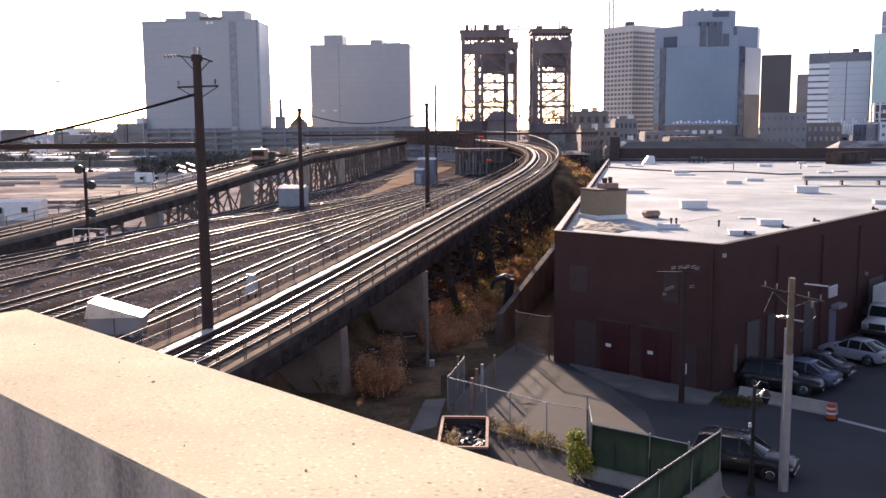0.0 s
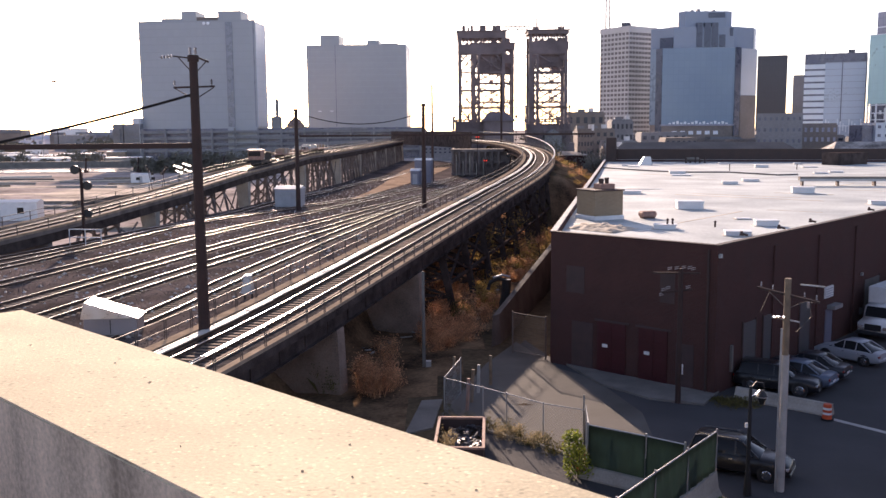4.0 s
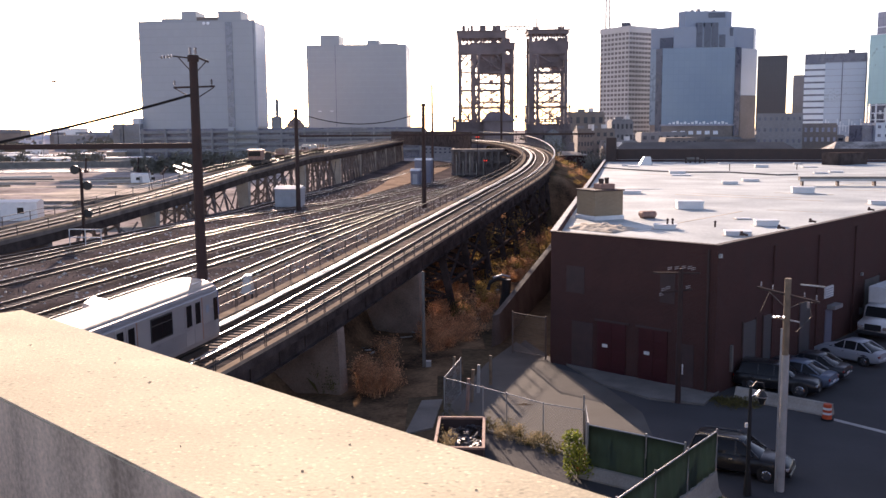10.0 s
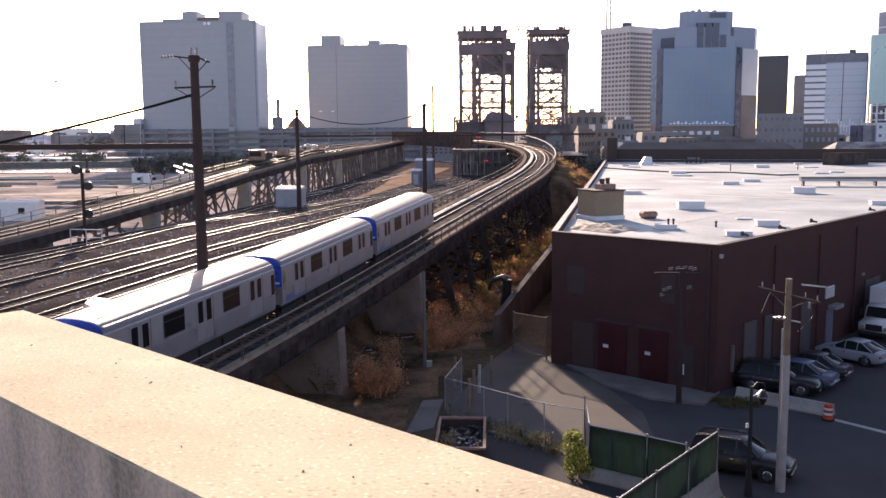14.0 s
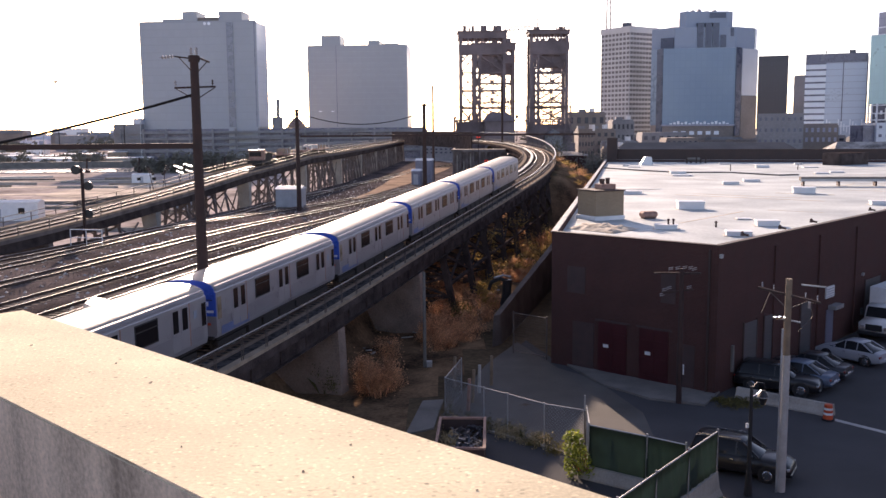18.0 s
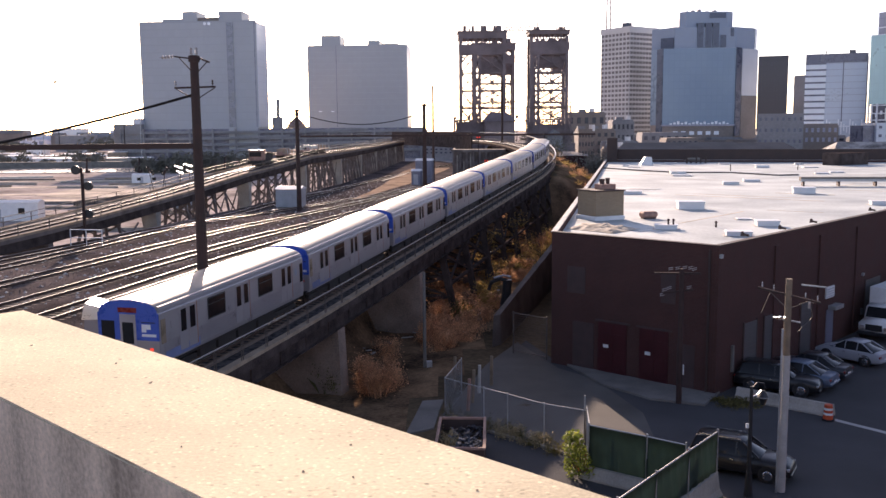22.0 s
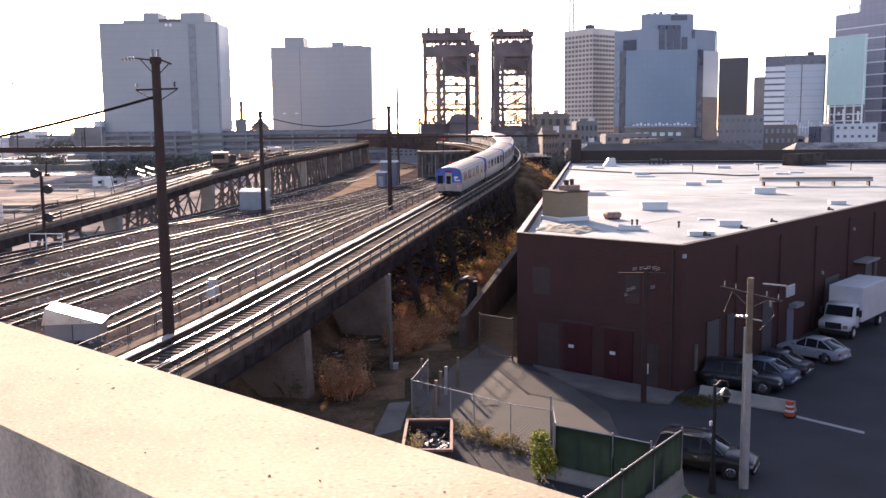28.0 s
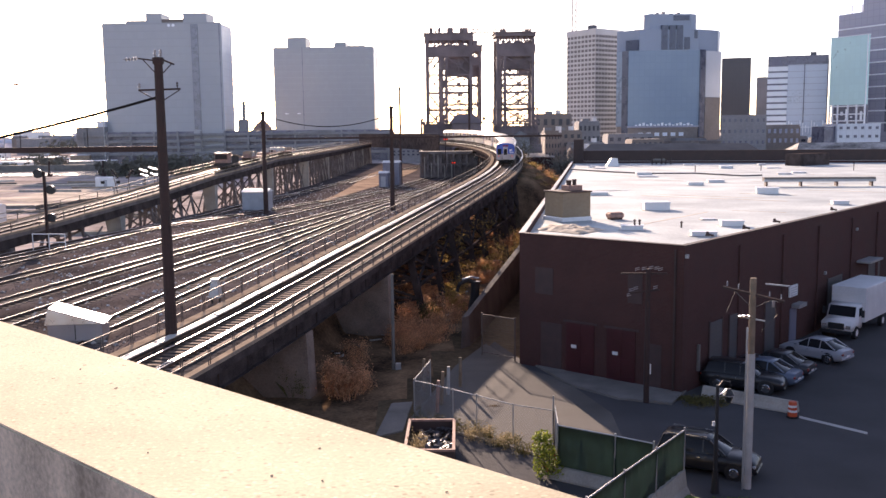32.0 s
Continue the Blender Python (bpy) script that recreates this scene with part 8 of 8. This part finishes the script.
    for x, zt in ((-5.4, 7.6), (-3.9, 6.2), (-2.4, 8.0), (-0.9, 5.6), (0.6, 6.8)):
        part("rib", one(box, x - 0.1, x + 0.1, -1.2, -1.04, 3, zt), "pale_concrete", a, "pale weathered rib")
    # wall of an old embankment right of the viaduct
    e = thing("embankment_wall", "sloping concrete retaining wall beside the trestle, shade put into its colour", "retaining wall", kind="structure")
    bm = bmesh.new()
    hexa(bm, [(3.2, 62, -2.5), (4.0, 63, -2.5), (15.8, 106, -2.5), (15.0, 106, -2.5)], [(3.4, 63, 0.6), (3.9, 63.5, 0.6), (15.7, 106, 3.6), (15.1, 106, 3.6)])
    part("wall", bm, "dark_concrete", e)
    # ballast stones, pale rubble and weeds over the yard
    rnd = random.Random(5)
    # pale rubble also puts the sparkle between the tracks into its colour
    for nm, lb, mt, n, s0, s1 in (("ballast_stones", "loose ballast stones over the yard", "stones", 60000, 0.025, 0.06), ("rubble", "scattered pale rubble and litter beside the tracks, also standing in for glints", "litter", 3600, 0.04, 0.2)):
        verts, faces = [], []
        for i in range(n):
            y = 40 + 150 * rnd.random() ** (2.0 if mt == "stones" else 1.0)
            u0, u1 = trestle_x(y) + 2, -10.03 + 0.2679 * (y - 46.28) - 4.0
            x = rnd.uniform(u0, max(u0 + 1, u1))
            r = rnd.uniform(s0, s1)
            b = len(verts)
            a = rnd.random() * 6.28
            for k in range(4):
                verts.append((x + r * math.cos(a + 1.57 * k), y + r * math.sin(a + 1.57 * k), 2.92))
            verts.append((x, y, 2.95 + r * rnd.uniform(0.35, 0.7)))
            for k in range(4):
                faces.append((b + k, b + (k + 1) % 4, b + 4))
        me = bpy.data.meshes.new(nm)
        me.from_pydata(verts, [], faces)
        me.materials.append(M[mt])
        tagged(new(nm, me), lb, "stones" if mt == "stones" else "rubble", kind="stuff")
    for i, (a, b) in enumerate((((-23.6, 149), (-19.2, 161)), ((-12.4, 188), (-8.2, 220)))):
        o = thing("loose_rail", "bright loose rail lying on the ballast", "rail", "loose rails")
        part("bar", one(beam, (*a, 3.05), (*b, 3.05), 0.09, 0.12), "rail_top", o)
    k = thing("pipe_barrier", "low pale pipe railing by the signal mast", "barrier", m=pose(-33.2, 85.5, 2.95, 0, 0, -10))
    for x in (-1.6, 0, 1.6):
        part("post", one(rod, (x, 0, 0), (x, 0, 1.5), 0.05, 0.05, 6), "white_paint", k)
    for z in (0.75, 1.5):
        part("rail", one(rod, (-1.6, 0, z), (1.6, 0, z), 0.05, 0.05, 6), "white_paint", k)
    # pale litter and planks on the gully floor
    for i in range(60):
        d, u = rnd.uniform(16, 80), rnd.uniform(-2, 6)
        p = way(d, u)[0]
        o = thing("debris", "pale scrap plank lying in the gully", "debris", "gully debris", m=pose(p.x, p.y, land(p.x, p.y) + 0.06, rnd.uniform(-10, 10), rnd.uniform(-12, 12), rnd.uniform(0, 180)))
        part("plank", one(box, -rnd.uniform(0.1, 0.7), 0.2, -0.09, 0.09, -0.03, 0.05), rnd.choice(("pale_wood", "wood", "concrete", "galv")), o)
    # dusty strip
    bm = bmesh.new()
    prev = None
    for y, xa, xb in ((140, -14, -12.5), (155, -12.5, -10.5), (175, -11.5, -7), (200, -11, -3.5), (230, -10, 0), (250, -8, 2)):
        row = [bm.verts.new((xa, y, 3.0)), bm.verts.new(((xa + xb) / 2, y, 3.06)), bm.verts.new((xb, y, 3.0))]
        if prev:
            for k in range(2):
                bm.faces.new((prev[k], prev[k + 1], row[k + 1], row[k]))
        prev = row
    tagged(part("dust_strip", bm, "dust", smooth=True), "tawny bare strip between the tracks", "bare soil", kind="structure")


yard_things()


# ---- the flats beyond the yard ----
def flats():
    rnd = random.Random(21)
    tagged(part("river", one(prism, [(-420, 340), (-118, 350), (-112, 385), (-430, 395)], -2.6, -1.74), "water"), "pale glaring river reach beyond the lots", "river", kind="structure")
    for x, y, w, h in ((-70.5, 147.5, 12.5, 3.0), (-80.7, 249.5, 5.2, 2.4)):
        o = hut(x, y, w, 2.8, h, 2, "white_paint", "long white site trailer on the flats", land(x, y))
        for k in range(int(w // 5) + 1):
            part("window", one(box, -w / 2 + 1.4 + 4 * k, -w / 2 + 2.4 + 4 * k, -1.44, -1.38, h * 0.4, h * 0.72), "window", o, "small dark window")
    for x, y, w in ((-38.5, 170, 5), (-47, 205, 7)):
        hut(x - 8, y, w, 3, 2.2, 0, "grey_paint", "grey container on the flats", land(x - 8, y))
    for i in range(150):
        y = rnd.uniform(405, 620)
        x = -rnd.uniform(0.16, 0.56) * y if y < 400 else -rnd.uniform(0.05, 0.5) * y
        if x > trestle_x(y) - 8:
            continue
        c = thing("parked_vehicle", "small far parked vehicle glinting in the sun", "vehicle", "far vehicles", m=pose(x, y, land(x, y), 0, 0, rnd.choice((0, 90, 80, 10))))
        mt = rnd.choice(("white_paint", "white_paint", "grey_paint", "silver_flute"))
        part("body", one(box, -0.9, 0.9, -2.2, 2.2, 0.3, 1.0, 0.12), mt, c)
        part("cabin", one(box, -0.8, 0.8, -1.2, 1.3, 1.0, 1.5, 0.15), mt, c)
        part("windows", one(box, -0.82, 0.82, -1.1, 1.1, 1.08, 1.36, 0.05), "window", c)
        part("undercarriage", one(box, -0.88, 0.88, -1.7, 1.7, 0.0, 0.35), "tyre", c)
    # pale and dark dirt tracks over the lots
    for y0, x0, x1, w, mt in ((185, -108, -52, 5.0, "lot_track"), (205, -112, -50, 4.0, "lot_track"), (232, -120, -50, 5.0, "lot_track"), (168, -100, -46, 1.6, "lot_track"), (262, -150, -60, 3.0, "lot_track"), (290, -166, -128, 1.5, "cover")):
        t = part("dirt_track", one(prism, [(x0, y0), (x1, y0 + 6), (x1 + 3, y0 + 6 + w), ((x0 + x1) / 2, y0 + w * 1.7 + 2), (x0 - 4, y0 + w)], -1.2, -0.56 + 0.004 * w), mt)
        tagged(t, "pale worn dirt track across the lots", "dirt track", kind="structure")
    tagged(part("sand_patch", one(prism, [(-80.0, 197.6), (-66.7, 201.1), (-57.2, 216.4), (-69.6, 255.0), (-83.2, 251.6), (-89.9, 233.1), (-90.7, 205.6)], -1.2, -0.55), "lot_track"), "bright bare sand in the lot", "bare soil", kind="structure")
    w = thing("yard_wall", "low dark wall along the lot", "low wall", kind="structure")
    part("wall", one(beam, (-69.5, 174.1, -0.2), (-64.5, 196.5, -0.2), 0.4, 1.3), "dark_concrete", w)
    # low walls and kerbs of the lots
    for i in range(26):
        y = rnd.uniform(110, 330)
        x = -rnd.uniform(0.30, 0.6) * y
        if x > trestle_x(y) - 12:
            continue
        z = land(x, y)
        f = thing("lot_wall", "low wall across the dusty lots", "low wall", "lot walls", m=pose(x, y, z, 0, 0, rnd.uniform(-8, 8)))
        ln = rnd.uniform(4, 14)
        part("wall", one(box, -ln, ln, -0.15, 0.15, -0.2, rnd.uniform(0.2, 0.6)), rnd.choice(("concrete", "pale_concrete", "walkway")), f)
    # wooded bank at the end of the river reach
    for i in range(34):
        x = rnd.uniform(-116, -72)
        y = 338 + rnd.uniform(0, 26)
        brush("bank_bush", "dark thicket on the wooded river bank", "bush", x, y, -2.0, rnd.uniform(4.8, 7.0) * min(1, 0.55 + (x + 118) / 30), 260, 3.4, "haze_green", 2300 + i, 0.4)
    # low pale sheds and stores among the far lots
    for i in range(26):
        y = rnd.uniform(410, 640)
        x = -rnd.uniform(0.27, 0.52) * y
        hut(x, y, rnd.uniform(6, 22), rnd.uniform(5, 9), rnd.uniform(2.2, 4.6), rnd.uniform(-12, 12), rnd.choice(("pale_concrete", "far_haze", "white_stone", "city_brown", "walkway")), "low pale shed among the far lots", land(x, y) - 0.1)
    # far roofs, stacks and tree crowns along the horizon
    for i in range(60):
        y = rnd.uniform(680, 980)
        x = -rnd.uniform(0.22, 0.53) * y
        w, h = rnd.uniform(5, 20), rnd.uniform(5, 9) + 7 * rnd.random() ** 3
        o = thing("far_house", "small far building on the hazy horizon", "building", "far houses", "structure", m=pose(x, y, -0.5, 0, 0, rnd.uniform(-25, 25)))
        mt = rnd.choice(("far_haze", "city_grey", "city_brown", "far_haze"))
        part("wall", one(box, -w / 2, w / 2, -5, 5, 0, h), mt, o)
        if i % 3 == 0:
            part("chimney", one(box, -w / 4 - 0.5, -w / 4 + 0.5, -1, 1, h, h + rnd.uniform(1.5, 6)), mt, o)
        else:
            part("roof", one(hexa, [(-w / 2 - 0.4, -5.4, h), (w / 2 + 0.4, -5.4, h), (w / 2 + 0.4, 5.4, h), (-w / 2 - 0.4, 5.4, h)], [(-w / 2, -0.3, h + 2.6), (w / 2, -0.3, h + 2.6), (w / 2, 0.3, h + 2.6), (-w / 2, 0.3, h + 2.6)]), mt, o)
    # short lamp posts on the river bank
    for x in (-150, -128, -92):
        f = thing("mooring_post", "dark mooring post on the river bank", "post", "mooring posts", m=pose(x * 0.86, 336, -1.5))
        part("post", one(rod, (0, 0, 0), (0.4, 0, 5.5), 0.35, 0.3, 8), "pole", f)
        part("head", one(box, -0.4, 1.2, -0.4, 0.4, 0.0, 1.0), "pole", f)
    # quay wall and shrubs
    for i in range(40):
        y = rnd.uniform(400, 460)
        x = -rnd.uniform(0.36, 0.6) * y
        brush("far_bush", "dark far shrub along the river", "bush", x, y, -0.5, rnd.uniform(2, 4.5), 160, 4.0, "haze_green", 500 + i, 0.35)
    for i in range(16):
        y = rnd.uniform(185, 285)
        x = rnd.uniform(0.115, 0.20) * y
        rn = random.Random(900 + i)
        o = thing("far_tree", "dark bare tree in the clutter behind the embankment", "tree", "embankment trees", m=pose(x, y, land(x, y) - 0.2))
        bm = bmesh.new()
        rod(bm, (0, 0, 0), (0, 0, 4), 0.2, 0.1, 6)
        for k in range(14):
            a = rn.random() * 6.283
            z = rn.uniform(1.5, 4)
            rod(bm, (0, 0, z), (2.2 * math.cos(a), 2.2 * math.sin(a), z + rn.uniform(1, 3.5)), 0.07, 0.02, 4)
        part("trunk", bm, "bark", o)
        bm = bmesh.new()
        for k in range(500):
            c = Vector((rn.gauss(0, 1.6), rn.gauss(0, 1.6), 4.2 + rn.gauss(0, 1.5)))
            u = Vector((rn.uniform(-1, 1), rn.uniform(-1, 1), rn.uniform(-1, 1))).normalized() * 0.22
            w = u.orthogonal() * 0.7
            bm.faces.new([bm.verts.new(p) for p in (c - u, c - w, c + u, c + w)])
        tagged(part("crown", bm, "haze_green", o), kind="stuff")
    q = thing("quay", "grey quay wall across the river", "quay", kind="structure")
    part("wall", one(box, -440, -80, 395, 399, -2, 0.7), "concrete", q)
    for i in range(22):
        y = rnd.uniform(560, 900)
        x = rnd.choice((-1, -1, 1)) * rnd.uniform(0.02, 0.5) * y
        rn = random.Random(i)
        bm = bmesh.new()
        for k in range(120):
            c = Vector((rn.gauss(0, 7), rn.gauss(0, 3), 2 + abs(rn.gauss(0, 2.6))))
            u = Vector((rn.uniform(-1, 1), rn.uniform(-1, 1), rn.uniform(-1, 1))).normalized() * 1.3
            w = u.orthogonal()
            bm.faces.new([bm.verts.new(p) for p in (c - u, c - w, c + u, c + w)])
        o = thing("far_trees", "low far belt of trees in haze", "trees", "far trees", "stuff", m=pose(x, y, 0))
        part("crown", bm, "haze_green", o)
    # street lights on the skyline
    for x, y, h in ((-184, 430, 14), (-152, 470, 24), (-172, 520, 17)):
        l = thing("far_lamp_post", "thin far lamp post on the skyline", "lamp post", "far lamp posts", m=pose(x, y, 0))
        part("post", one(rod, (0, 0, 0), (0, 0, h), 0.3, 0.2, 6), "galv", l)
        part("arm", one(beam, (-2, 0, h), (2, 0, h), 0.3), "galv", l)
    # made-up helicopter for a still speck, likely an insulator on a wire
    hc = thing("helicopter", "small still reddish speck over the flats, built as a helicopter", "helicopter", m=pose(-366.5, 890, 60))
    bm = bmesh.new()
    rod(bm, (-2.6, 0, 0), (0.2, 0, 0.1), 0.5, 1.15, 10)
    rod(bm, (0.2, 0, 0.1), (2.9, 0, 0.35), 1.15, 0.35, 10)
    part("body", bm, "rust", hc, "reddish cabin", smooth=True)
    part("tail_boom", one(rod, (2.7, 0, 0.4), (7.6, 0, 0.7), 0.13, 0.09, 6), "pale_band", hc, "thin pale tail boom")
    part("tail_fin", one(box, 7.2, 8.2, -0.08, 0.08, 0.3, 1.3), "city_grey", hc)
    part("rotor_mast", one(rod, (0.2, 0, 1.0), (0.2, 0, 1.6), 0.12, 0.12, 6), "pale_band", hc)
    part("rotor_blade", one(box, -5, 5.4, -0.12, 0.12, 1.58, 1.62), "pale_band", hc)
    for y in (-0.9, 0.9):
        part("skid", one(rod, (-1.6, y, -1.5), (1.8, y, -1.5), 0.06, 0.06, 6), "pale_band", hc)
    # brick turret by the bridge approach
    b = thing("brick_turret", "small dark brick tower with a pointed roof", "tower", kind="structure", m=pose(-87.6, 560, 0))
    part("wall", one(box, -4.6, 4.6, -4.6, 4.6, -2, 15.7), "city_brown", b)
    bm = bmesh.new()
    hexa(bm, [(-5.2, -5.2, 15.7), (5.2, -5.2, 15.7), (5.2, 5.2, 15.7), (-5.2, 5.2, 15.7)], [(-0.9, -0.9, 20.7), (0.9, -0.9, 20.7), (0.9, 0.9, 20.7), (-0.9, 0.9, 20.7)])
    part("roof", bm, "tower", b)


flats()


motions()
